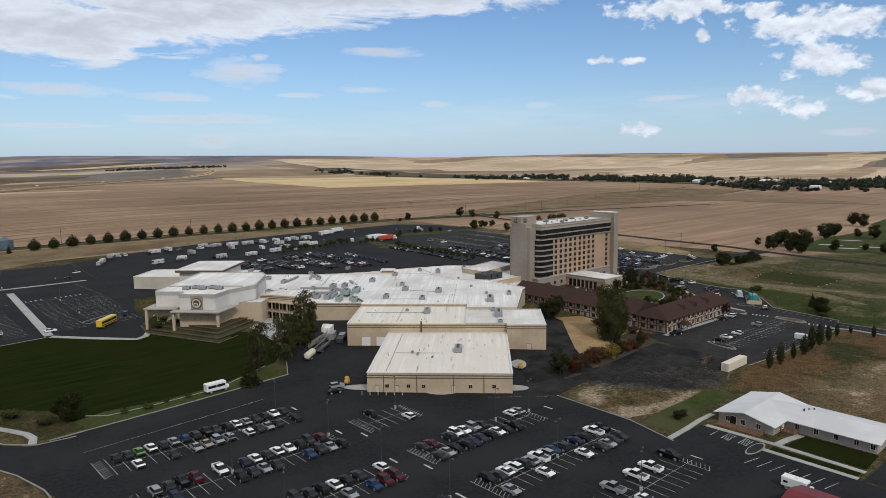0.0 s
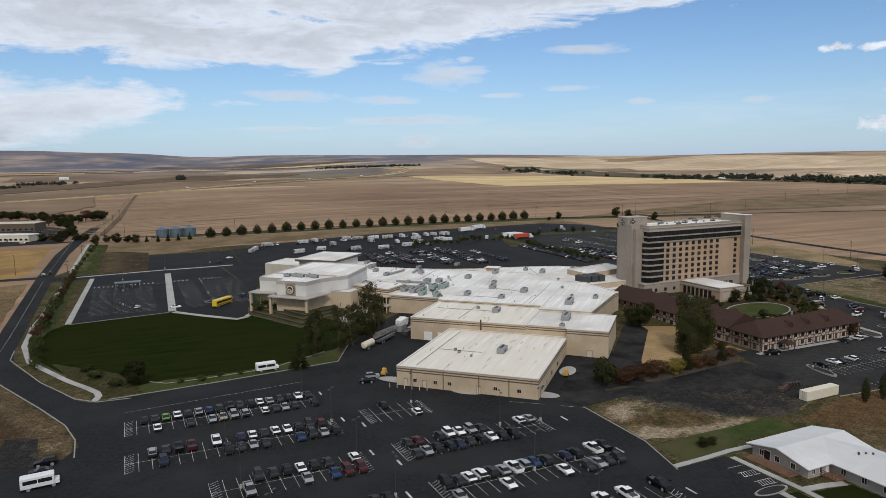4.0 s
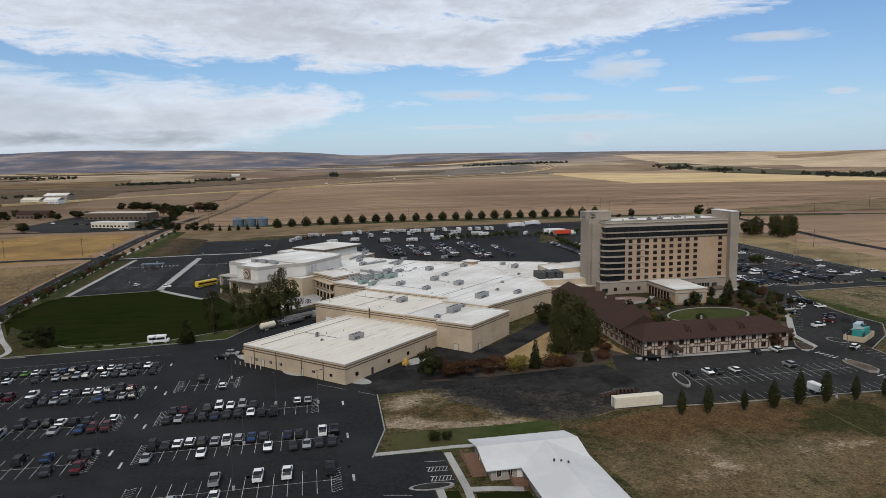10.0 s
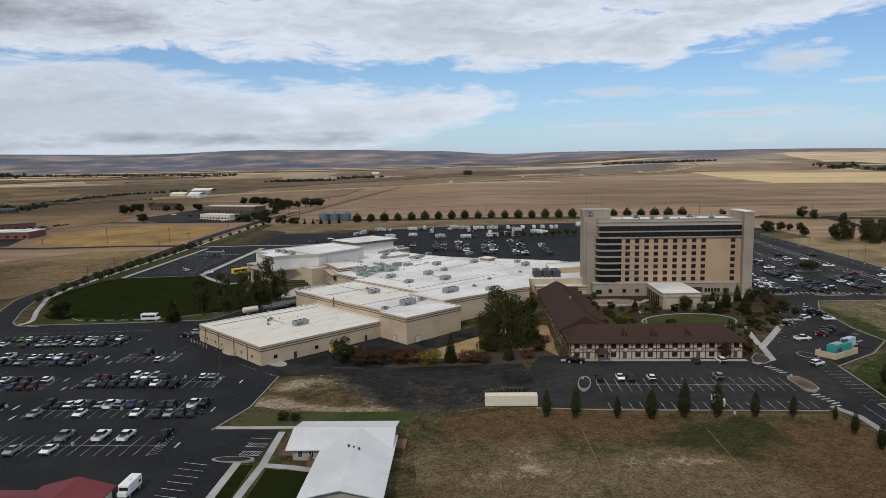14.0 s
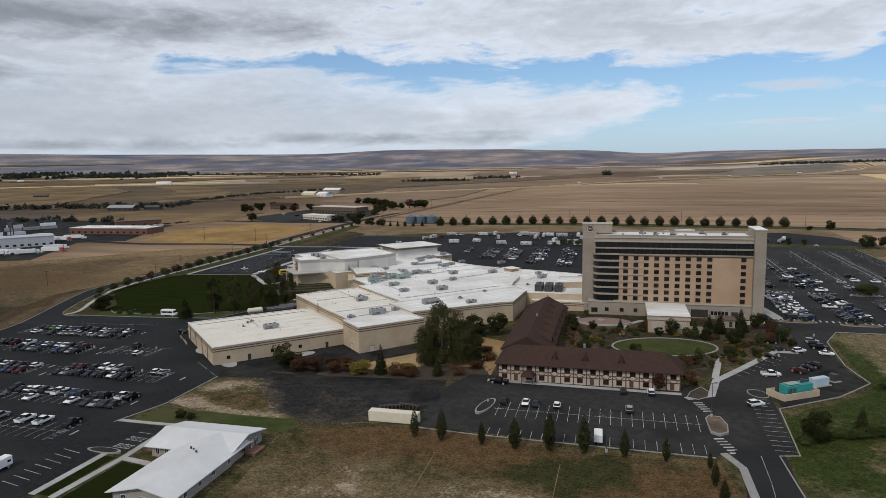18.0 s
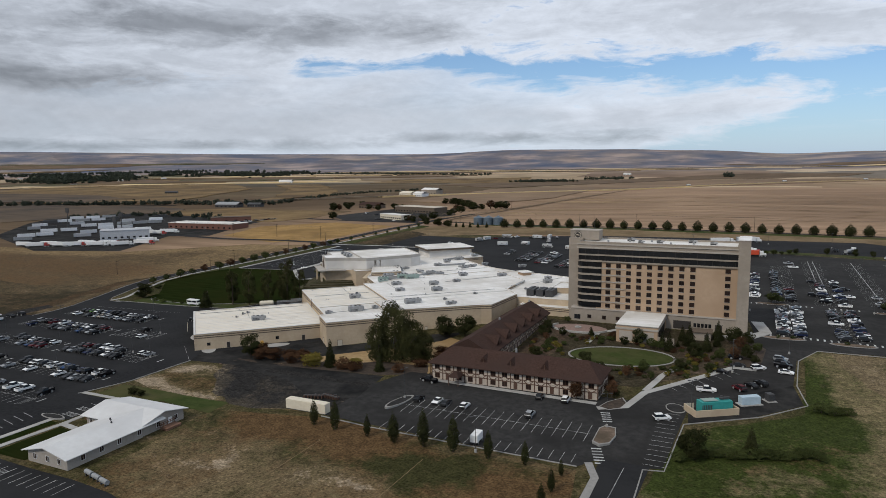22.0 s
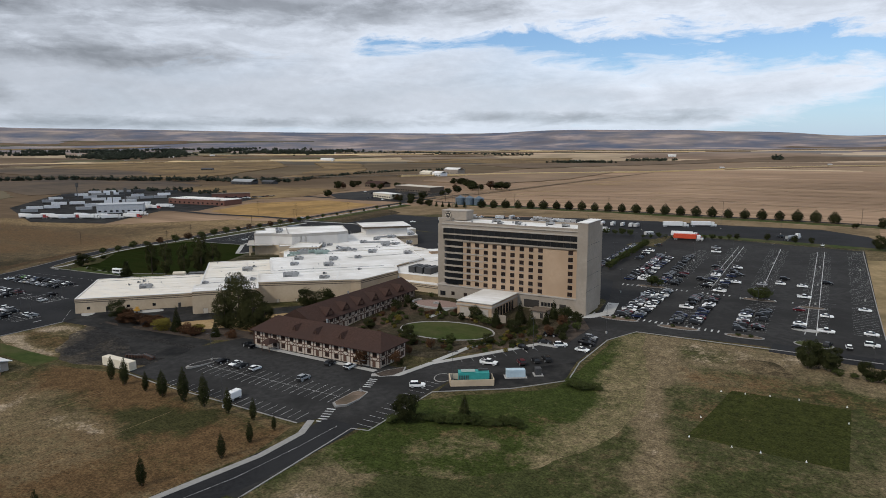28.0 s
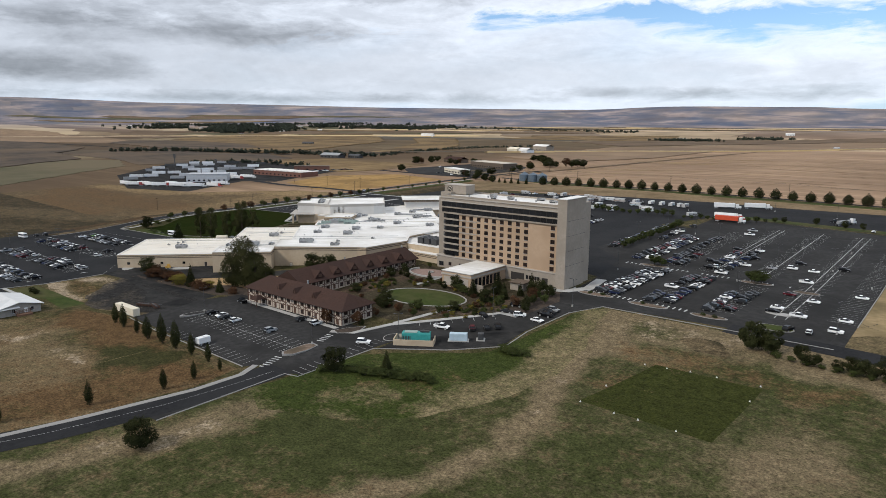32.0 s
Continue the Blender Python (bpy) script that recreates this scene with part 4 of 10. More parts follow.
turf("meadow", wavy([(312, 96), (318, 122), (345, 146), (347, 170), (347, 208), (427, 206), (520, 170), (640, 130), (640, -90), (300, -130), (230, -80), (284, 0), (302, 40), (311, 70)], 9, 1.0, 6), 0.035, "turf_meadow", "patchy green and straw-coloured meadow", (
    (0, [(322, 76), (345, 82), (362, 98)], 12, -0.1),
    (0, [(360, 205), (427, 203), (520, 172), (620, 135)], 12, 0.6), (0, [(356, 196), (364, 180), (376, 178), (396, 188), (416, 198)], 17, 0.7), (0, [(366, 190), (366, 165), (370, 145), (374, 130), (381, 113), (382, 99), (377, 80), (366, 52), (352, 18), (330, -30)], 6, 0.8),
    (0, [(324, 92), (323, 80), (321, 66), (316, 44), (308, 22), (292, -12), (270, -52)], 8, 0.8), (2, [(323, 84), (320, 58), (311, 30), (294, -6)], 5, 0.45), (2, [(364, 190), (390, 197), (410, 202)], 11, 0.5), (2, [(367, 165), (373, 132), (382, 106), (378, 84)], 4, 0.32), (1, [(378, 172), (398, 176), (412, 173), (432, 172)], 11, 0.4),
    (0, [(332, 56), (334, 78), (346, 78), (355, 92)], 13, -0.16), (0, [(342, 40), (352, 60), (362, 84)], 11, -0.1), (1, [(392, 160), (384, 150)], 9, 0.3), (0, [(384, 180), (396, 181)], 7, -0.5), (0, [(400, 110), (420, 112)], 14, -0.2), (0, [(430, 120), (440, 60), (420, -20)], 30, 0.35), (0, [(380, 20), (420, -40)], 40, 0.2), (0, [(423, 186), (440, 184), (464, 176)], 8, 0.75), (0, [(434, 142), (428, 120)], 10, 0.35),
    (1, [(352, 36), (372, 64)], 12, 0.25), (0, [(347, 206), (346, 165), (343, 146), (356, 143), (352, 130), (330, 112)], 11, -0.5)), (0.37, 0.16, 0.0), 3.5)
turf("grass_south", wavy([(186, 95), (196, 90), (226, 96.5), (296, 92), (299, 76), (294, 46), (280, 8), (258, -34), (150, -60), (196, 40), (196, 60), (193, 84)], 6, 0.6, 9), 0.045, "turf", "rust-brown and green rough grass south of the lot", (
    (1, [(205, 88), (235, 90)], 12, 0.4), (1, [(292, 78), (284, 60), (270, 30)], 14, 0.35), (0, [(236, 56), (250, 60), (264, 56)], 16, 0.7), (2, [(238, 60), (258, 60)], 9, 0.25), (0, [(208, 74), (220, 72), (224, 62)], 10, 0.55), (2, [(208, 73), (220, 70), (224, 62)], 7, 0.42), (2, [(201, 65), (212, 55)], 6, 0.35), (1, [(218, 91), (232, 88), (256, 86)], 10, 0.5), (0, [(222, 38), (250, 30), (266, 40)], 16, 0.45), (0, [(200, 62), (216, 52)], 14, 0.5),
    (1, [(253, 80), (263, 81), (273, 80), (262, 74)], 8, -0.7), (0, [(253, 80), (263, 81), (273, 80), (262, 74)], 8, -0.3), (1, [(216, 83), (229, 88), (245, 80)], 9, 0.35), (0, [(214, 58), (220, 63), (216, 50)], 8, 0.55), (2, [(212, 60), (219, 62)], 6, 0.4), (2, [(244, 66), (253, 66)], 6, 0.35), (1, [(270, 73), (279, 79), (288, 77)], 6, 0.4), (0, [(206, 92), (207, 78), (204, 72)], 7, -0.3), (0, [(298, 90), (297, 74), (291, 44), (276, 6), (256, -36)], 5, 0.7), (0, [(226, 95), (296, 91)], 3, 0.5), (1, [(224, 68), (241, 65), (228, 50)], 10, -0.3), (0, [(224, 68), (241, 65), (228, 50)], 8, -0.1), (1, [(196, 84), (196, 62)], 8, -0.3)), (0.38, 0.54, 0.0), 3.5)
turf("bare_patch", wavy([(153, 120), (170, 122), (200, 126), (224, 121), (224, 100), (211, 97), (196, 91), (186, 94), (164, 94), (152, 97)], 3, 0.8, 14), 0.055, "turf", "bare pale soil and dead grass beside the lot", (
    (2, [(152, 100), (166, 98), (182, 97)], 4.5, 0.65), (2, [(158, 113), (166, 116)], 6, 0.5), (0, [(152, 100), (168, 98), (184, 97)], 7, 0.6), (0, [(156, 113), (168, 116)], 8, 0.4), (1, [(160, 106), (176, 106)], 6, 0.4), (2, [(206, 100), (222, 112)], 5, 0.4), (0, [(206, 99), (223, 101)], 6, 0.5)), (0.42, 0.22, 0.24), 2.0)
turf("practice_lawn", wavy([(383, 132), (416, 130), (417, 167.5), (388.5, 167.5)], 3, 0.3, 17), 0.065, "turf_mown", "green rectangle of mown turf in the meadow", (), (0.02, 0.0, 0.0), 6.0)
turf("ash_patch", wavy(oval(394, 190, 9, 5.5, -30, 20), 1.5, 3.0, 22), 0.062, "turf_brown", "grey ashy bare patch in the meadow", ((0, [(386, 194), (402, 186)], 6, 0.45), (2, [(390, 194), (398, 188)], 4, 0.3)), (0.35, 0.1, 0.1), 1.5)
turf("field_corner", wavy([(-8.5, 262), (2.5, 218.5), (16.5, 187.7), (23.5, 171), (26.5, 159), (26.5, 148), (12, 147), (-2, 190), (-14, 230)], 4, 0.3, 10), 0.05, "turf_brown", "worn brown soil along the road bend", (
    (0, [(26, 152), (23, 165), (13, 188), (0, 222), (-9, 256)], 7, 0.6), (2, [(25, 152), (21, 166), (11, 188), (-2, 222)], 5, 0.45), (1, [(12, 160), (2, 190), (-8, 225)], 7, 0.3)), (0.22, 0.55, 0.0), 2.5)
turf("gravel_pad", wavy([(11, 168), (18, 164.6), (20.4, 151), (15, 139), (9, 150)], 2, 0.8, 18), 0.068, "yard_soil", "dark gravel pad at the field's corner", ((0, [(11, 168), (18, 164.6), (19.8, 151), (15, 139)], 1.6, 0.5),), (0.05, 0.1, 0.0), 1.5)
for pts in ([(233.9, 20), (233.3, 83.4)], [(261.2, 20), (262.1, 83.4)]):
    strip("wheel_track", pts, 0.16, 0.06, "dry_grass", "thin pale line worn into the grass", "track")
turf("field_ploughed", wavy([(-9, 226), (-54, 205), (-262, 217), (-330, 190), (-330, 40), (10, 40), (11, 146), (-2, 190), (-14, 228)], 8, 1.0, 3), 0.025, "turf_brown", "dry trampled brown field beside the road", (
    (0, [(-130, 170), (-60, 190), (-10, 215)], 30, 0.35), (2, [(-40, 195), (-8, 224)], 14, 0.3), (0, [(4, 100), (8, 140)], 14, -0.3), (0, [(-60, 120), (-20, 150)], 16, 0.2), (2, [(-30, 110), (0, 130)], 9, 0.2)), (0.30, 0.42, 0.05), 3.0)
turf("green_bank", wavy([(313, 99), (316, 121), (345, 147), (348, 205), (355, 207), (360, 186), (366, 166), (370, 146), (368, 122), (358, 102), (344, 88), (324, 80), (311, 86)], 5, 1.5, 8), 0.055, "turf_green", "watered green grass bank beside the drive", (
    (0, [(356, 207), (360, 180), (366, 156), (368, 128), (361, 108)], 14, 0.62), (0, [(311, 86), (324, 79), (345, 86), (360, 101)], 8, 0.3), (0, [(330, 96), (340, 104)], 9, 0.35), (1, [(322, 90), (336, 112), (352, 122)], 9, 0.22)), (0.14, 0.06, 0.0), 2.0)
plot("lawn_west", [(16, 299), (57, 304), (83, 274), (97, 292), (112, 268), (122, 246), (118, 222), (107, 208), (83, 198), (65, 197), (50, 199), (40, 194), (34, 194), (20, 222), (10, 245), (7, 262), (10, 290)], 0.05, "lawn", "large dark green mown lawn", "lawn")
plot("lawn_verge", wavy([(34, 188), (64, 190), (104, 194), (112, 212), (107, 208), (83, 199), (65, 198), (50, 200), (36, 196)], 5, 0.6, 11), 0.06, "rough_green", "rough grass verge below the lawn", "grass")
plot("road_verge", wavy([(8, 262), (11, 245), (6, 262), (4, 330), (6, 420), (14, 420), (13, 300)], 8, 0.8, 12), 0.045, "rough_green", "rough green verge beside the road", "grass")

plot("parking_lot_front", [(34, 187.5), (64, 189.5), (104, 193), (113, 211), (124, 228), (152, 252), (190, 172), (186, 168), (152, 121), (151, 96), (147, 81), (147, 20), (12, 20), (12, 146), (25, 148), (28, 154), (26, 165), (18, 186)], 0.07, "asphalt", "wide dark asphalt parking lot", "parking lot")
plot("service_drive", [(152, 121), (148, 130), (186, 166), (194, 160), (218, 184), (228, 190), (224, 176), (196, 148), (180, 128), (224, 132), (226, 112), (212, 108), (196, 118), (170, 123)], 0.074, "asphalt_old", "worn asphalt service drive", "road")
turf("worn_yard", wavy([(166, 125), (186, 128), (224, 124), (224.5, 104), (211, 97), (200, 95), (184, 97), (176, 106), (170, 114)], 2, 3.2, 13), 0.068, "yard_soil", "oil-stained worn gravel yard", (
    (0, [(167, 124), (170, 114), (177, 106), (185, 98), (200, 96), (211, 98)], 6, 0.7), (2, [(167, 123), (171, 113), (178, 104), (186, 98)], 5, 0.6), (0, [(190, 112), (206, 106)], 9, 0.25), (2, [(205, 103), (222, 106)], 4, 0.35)), (0.12, 0.1, 0.0), 2.0)
plot("grass_patch", wavy([(152, 93), (152, 82), (148, 80), (166, 82), (174, 88.5), (193.5, 86.5), (192.6, 95.5), (166, 94.5)], 4, 0.4, 15), 0.064, "rough_green", "small green lawn by the office", "lawn")
plot("parking_lot_motel", [(224, 123), (224, 98), (296, 94), (300, 100), (302, 60), (311, 60), (310, 99), (314, 100), (316, 138), (318, 141), (331, 158), (343, 170), (345, 195), (352, 209), (428, 213), (428, 436), (316, 455), (316, 400), (296, 400), (296, 310), (318, 290), (330, 245), (332, 226), (330, 216), (336, 205), (334, 184), (326, 182), (304, 152), (300, 140), (230, 140)], 0.07, "asphalt_mid", "dark asphalt parking lot of the motel and hotel", "parking lot")
plot("parking_lot_truck", [(108, 420), (111, 494), (183, 512), (286, 524), (340, 522), (404, 525), (432, 500), (440, 470), (444, 440), (316, 455), (296, 400), (200, 400), (160, 400)], 0.072, "asphalt", "asphalt lot with rows of recreational vehicles and trucks", "parking lot")
plot("parking_lot_casino_back", [(150, 402), (124, 373), (148, 346), (165, 338), (180, 310), (215, 285), (262, 272), (330, 250), (320, 292), (298, 312), (298, 402)], 0.076, "asphalt", "asphalt parking lot behind the casino", "parking lot")
plot("parking_lot_west", [(17, 300), (58, 305), (84, 276), (98, 295), (97, 377), (94, 419), (22, 413)], 0.07, "asphalt", "empty asphalt parking lot with planted strips", "parking lot")
plot("parking_lot_upper", [(52, 427.5), (103, 428), (108, 428), (110, 492), (105, 490), (55, 497)], 0.07, "asphalt", "empty grey asphalt overflow lot", "parking lot")
plot("cross_street", [(1, 410), (1, 427), (52, 427.4), (108, 428), (108, 421), (94, 419), (22, 413.2)], 0.068, "asphalt", "short asphalt street between the lots", "road")
turf("dug_soil", wavy([(24.6, 431), (52, 430.6), (55.2, 508), (40, 520), (23.5, 530)], 6, 0.8, 19), 0.06, "turf_brown", "dug brown soil beside the overflow lot", ((0, [(30, 436), (34, 480), (30, 520)], 8, 0.35), (2, [(44, 440), (48, 490)], 6, 0.3)), (0.25, 0.5, 0.0), 4.0)
turf("green_strip", wavy([(11.3, 429), (24.6, 431), (28, 569), (13.5, 576)], 7, 0.6, 20), 0.055, "turf_green", "green grass strip beside the road", ((0, [(13, 440), (16, 560)], 5, 0.3),), (0.16, 0.08, 0.0), 4.0)
strip("sidewalk_cross", [(9, 420.8), (59, 425.4), (102, 423.5)], 2.4, 0.14, "concrete", "light concrete walk along the cross street", "footpath", 0.1)
strip("sidewalk_north", [(9.1, 426), (10.6, 490), (14, 583)], 2.0, 0.14, "concrete", "light concrete walk beside the road", "footpath", 0.1)
turf("lawn_corner", wavy([(15.6, 237), (38.6, 211.5), (43.4, 190), (32.6, 189.8), (31.1, 199.4), (22, 216)], 3, 0.7, 21), 0.062, "turf", "rough olive grass at the lawn's corner", ((1, [(38, 208), (41, 194)], 5, 0.3),), (0.22, 0.12, 0.0), 2.0)

plot("pad_yard", [(316, 139), (317, 128), (333, 140), (345, 154), (343, 170), (331, 158)], 0.078, "asphalt_old", "asphalt apron round the generators", "ground")

strip("road_west", [(38, 178), (28, 182), (21, 190), (9, 217), (-0.5, 240), (-3, 262), (-3, 300), (-3, 342), (-3, 430), (-1, 525), (9, 650), (14.8, 720)], 9.0, 0.085, "asphalt", "two-lane asphalt road past the lawn")
strip("road_cross", [(-3, 428), (-50, 430), (-110, 424), (-250, 440), (-420, 480)], 8.0, 0.08, "asphalt", "asphalt side road past the truck stop")
strip("road_exit", [(306, 100), (305.5, 84), (304, 66), (298, 40), (286, 8), (266, -30), (240, -70)], 10.5, 0.085, "asphalt", "asphalt entrance road curving through the grass")
strip("road_east", [(395, 211), (438, 207.5), (465, 207.2), (489, 204)], 10.0, 0.085, "asphalt", "asphalt road leaving the hotel lot")
strip("road_lane_lot", [(440, -20), (462, 30), (480, 85), (487, 125), (489, 150), (488, 165), (487, 185), (487, 206), (490, 228), (493, 250), (496, 275), (498, 300), (499, 330), (501, 360), (508, 400), (516, 440), (524, 490), (532, 547), (640, 575), (800, 610), (1300, 700)], 8.0, 0.08, "asphalt_old", "asphalt road beside the harvested field")
strip("road_trees", [(30, 614), (190, 588), (440, 566), (640, 516), (900, 440)], 7.0, 0.08, "asphalt_old", "narrow road behind the row of trees")
strip("sidewalk_west", [(8.9, 412), (5, 323), (3.5, 300), (4, 268), (8.4, 242.6), (21.9, 213), (28, 202), (30.6, 196.5), (31.3, 192.6), (30.3, 188.3)], 1.9, 0.14, "concrete", "light concrete footpath round the lawn", "footpath", 0.14)
strip("sidewalk_lot", [(16.5, 300), (22, 412)], 2.4, 0.2, "concrete", "light concrete walk along the parking lot", "footpath", 0.16)
strip("sidewalk_middle", [(58.5, 306), (62.5, 411)], 3.4, 0.2, "concrete", "light concrete walk between parking bays", "footpath", 0.16)
strip("sidewalk_lawn", [(59, 304), (83, 276), (87, 278), (97, 296), (103, 312)], 2.6, 0.2, "concrete", "concrete walk above the lawn", "footpath", 0.16)
strip("sidewalk_road", [(298, 97), (301, 90), (301, 76), (296, 50), (290, 26), (280, 0), (258, -42)], 1.8, 0.14, "kerb", "concrete footpath beside the entrance road", "footpath", 0.14)
strip("sidewalk_motel", [(293, 130), (300, 134), (303, 148), (326, 181), (333, 181)], 2.2, 0.17, "concrete", "broad concrete path from the motel to the hotel", "footpath", 0.14)
strip("sidewalk_motel_front", [(236, 135), (292, 133.5)], 2.0, 0.17, "concrete", "concrete walk along the motel front", "footpath", 0.14)
strip("sidewalk_hotel", [(333, 246), (336, 228), (331, 220), (322, 216)], 4.5, 0.2, "concrete", "concrete walk at the hotel corner", "footpath", 0.16)
for pts in ([(34, 188), (64, 190), (104, 193.5), (113, 211)], [(152, 121), (151.3, 96), (147, 81)], [(224, 97), (240, 95.5), (296, 94)], [(311, 60), (310, 98), (314.5, 99), (316, 127), (334, 140), (346, 154), (344, 170), (345.5, 195), (352, 208.5), (426, 209)],
            [(428, 237), (427, 436)], [(27.4, 147.6), (27, 159), (24, 171), (17, 187.7), (3, 218.5), (-6, 243), (-8, 262)], [(1.6, 262), (2, 248.5), (14.3, 215), (25, 193), (31, 187), (39.7, 186.2)], [(17, 299), (57, 304)], [(45.3, 200), (49.9, 196), (60.5, 195.6), (81.8, 196.5), (103, 207)], [(74.2, 320.9), (86.5, 327.7), (88.2, 323.8), (75.8, 316.1), (74.2, 320.9)]):
    strip("kerb", pts, 0.3, 0.2, "kerb", "pale concrete kerb", "kerb", 0.2)
for pts, inner in ((oval(239.4, 114, 1.8, 6.2, -12), "asphalt_mid"), ([(296.3, 116.8), (297.4, 119.0), (300.2, 118.6), (301.3, 113.2), (300.7, 108.0), (298.5, 106.0), (296.5, 107.5)], "mulch"), ([(293, 131), (294.4, 136), (298, 141.5), (300, 137), (299, 132.4), (296, 129.8)], "mulch_dark"), (oval(312.8, 138.4, 2.6, 3.8, 20), "asphalt_mid"),
                   (oval(342, 222, 7.5, 2.2), "mulch"), (oval(364, 220, 7.5, 2.2), "mulch"), (oval(386, 219.5, 6.5, 2.2), "mulch"), (oval(385, 282, 7, 2.3), "mulch"), (oval(405, 238, 5.5, 2.2), "concrete"), (oval(405, 277, 5, 2.2), "mulch"),
                   (oval(407, 220, 6, 3.6), "rough_green"), (oval(339, 288, 7, 2.3), "mulch")):
    island(pts, inner)

# ---- parking bays ----
bays = []
for x0, x1, y, d in ((38, 88, 161, 5.3), (38, 88, 138.2, 5.3), (54, 88, 115.2, 5.3), (40, 88, 92.5, 5.3), (96, 136, 116.5, 5.3), (96, 140, 94.5, 5.3), (98, 140, 72.5, 5.3), (40, 88, 70, 5.3), (96, 114, 141.5, 5.3)):
    k = int((x1 - x0) / 2.85)
    bays += [(x0, y, x1, y)] + [(x0 + i * 2.85, y - d, x0 + i * 2.85, y + d) for i in range(k + 1)]
    for j in range(10):
        bays.append((x1 - 2.0, y - d + j * 1.05, x1, y - d + 1.05 + j * 1.05))
        bays.append((x0, y - d + j * 1.05, x0 + 2.0, y - d + 1.05 + j * 1.05))
bays += [(38, 174, 88, 178), (136, 134, 152, 120.5)]
marks("parking_lines", bays)
bars = [(90.2, y + 2.6, 90.2, y + 5.6) for y in (161, 138.2, 115.2, 92.5, 70)] + [(94.0, y - 6.6, 94.0, y - 3.6) for y in (141.5, 116.5, 94.5, 72.5)] + [(142.4, y - 1.5, 142.4, y + 1.5) for y in (116.5, 94.5, 72.5)]
marks("stop_bar", bars, 0.5, 0.09, label="thick white painted bar at the end of a row")
bays = [(242, 113, 295, 112.5)] + [(243 + i * 2.7, 108, 243 + i * 2.7, 118) for i in range(20)] + [(243 + i * 2.7, 95.5, 243 + i * 2.7, 100.5) for i in range(20)]
bays += [(309.5, 101 + i * 2.7, 314.5, 101 + i * 2.7) for i in range(13)] + [(308 + i * 2.4, 157 + i * 3.0, 311.5 + i * 2.4, 153.5 + i * 3.0) for i in range(8)]
marks("parking_lines", bays)
marks("lane_line", [(404, 232, 404, 424), (407.5, 232, 407.5, 424), (361, 296, 361, 424), (363.8, 296, 363.8, 424), (384.4, 300, 384.4, 424)], 0.3, 0.09, label="long white painted walkway line in the hotel lot")
plot("lot_verge", wavy([(316, 456), (372, 449), (440, 441), (442, 450), (374, 459), (318, 467)], 5, 0.6, 19), 0.098, "rough_green", "green grass strip between the two lots", "grass")
bays = []
for x, y0, y1 in ((345, 226, 282), (365, 226, 282), (387, 228, 275), (345, 292, 400), (362, 292, 420), (384, 296, 420), (405.7, 244, 424), (424, 240, 430)):
    bays += [(x - 5.2, y0 + i * 2.75, x + 5.2 if x < 424 else x + 3, y0 + i * 2.75) for i in range(int((y1 - y0) / 2.75) + 1)]
marks("parking_lines", bays)
bays = []
for x in (28, 38, 48, 70, 82, 92):
    bays += [(x - 4.5, 312 + i * 2.75, x + 4.5, 312 + i * 2.75) for i in range(24)]
bays += [(24, 380 + 0 * i, 96, 382) for i in range(1)]
marks("parking_lines", bays)
bays = []
for (x0, y0, x1, y1) in ((331, 226, 384, 221), (326, 287, 400, 283), (24, 383, 96, 384)):
    n = int(math.hypot(x1 - x0, y1 - y0) / 2.2)
    bays += [(x0 + (x1 - x0) * i / n, y0 + (y1 - y0) * i / n - 1.4, x0 + (x1 - x0) * i / n, y0 + (y1 - y0) * i / n + 1.4) for i in range(n) if i % 8 < 6]
bays += [(296.9 + i * 0.5, 104.6 - i * 1.45, 299.3 + i * 0.5, 105.2 - i * 1.45) for i in range(6)] + [(294.5 + i * 0.45, 127 - i * 1.4, 296.9 + i * 0.45, 127.6 - i * 1.4) for i in range(5)]
marks("crosswalk", bays, 0.6, 0.095, label="white painted crosswalk bars on asphalt")
marks("road_centre_line", [(-3, 262, -3, 420), (-3, 436, 2, 640), (306, 98, 305.5, 84), (305.5, 84, 304, 66), (304, 66, 298, 40), (298, 40, 286, 8), (286, 8, 266, -30)], 0.1, 0.1, label="thin painted centre line on the road")

# dark tar seams in the hotel lot
bm = bmesh.new()
for k in range(64):
    x, y = 378 + 78 * float(noise.noise(Vector((k * 3.1, 0.5, 0)))), 222 + (k * 0.618 % 1.0) * 200
    a = 1.3 * k
    for j in range(16):
        x1, y1 = x + 1.7 * math.cos(a), y + 1.7 * math.sin(a)
        n = Vector((-(y1 - y), x1 - x)).normalized() * 0.09
        bm.faces.new([bm.verts.new((q, w, land(q, w) + 0.081)) for q, w in ((x - n.x, y - n.y), (x1 - n.x, y1 - n.y), (x1 + n.x, y1 + n.y), (x + n.x, y + n.y))])
        x, y = x1, y1
        a += 0.9 * noise.noise(Vector((k * 1.7, j * 0.6, 2)))
solo("tar_seams", bm, "tyre", "thin black tar lines sealing cracks in the asphalt", "tar seam", kind="stuff")

# ---- buildings ----


def offset(pts, d):
    """The polygon moved outwards by d (inwards if negative), with mitred corners. Its points run anticlockwise."""
    n, out = len(pts), []
    for i in range(n):
        a, b, c = Vector(pts[i - 1]), Vector(pts[i]), Vector(pts[(i + 1) % n])
        e1, e2 = (b - a).normalized(), (c - b).normalized()
        n1, n2 = Vector((e1.y, -e1.x)), Vector((e2.y, -e2.x))
        m = (n1 + n2)
        m = m / max(0.35, m.dot(n1)) if m.length > 1e-6 else n1
        out.append(tuple(b + m * d))
    return out


def ccw(pts):
    s = sum(x0 * y1 - x1 * y0 for (x0, y0), (x1, y1) in zip(pts, pts[1:] + pts[:1]))
    return list(pts) if s > 0 else list(pts)[::-1]


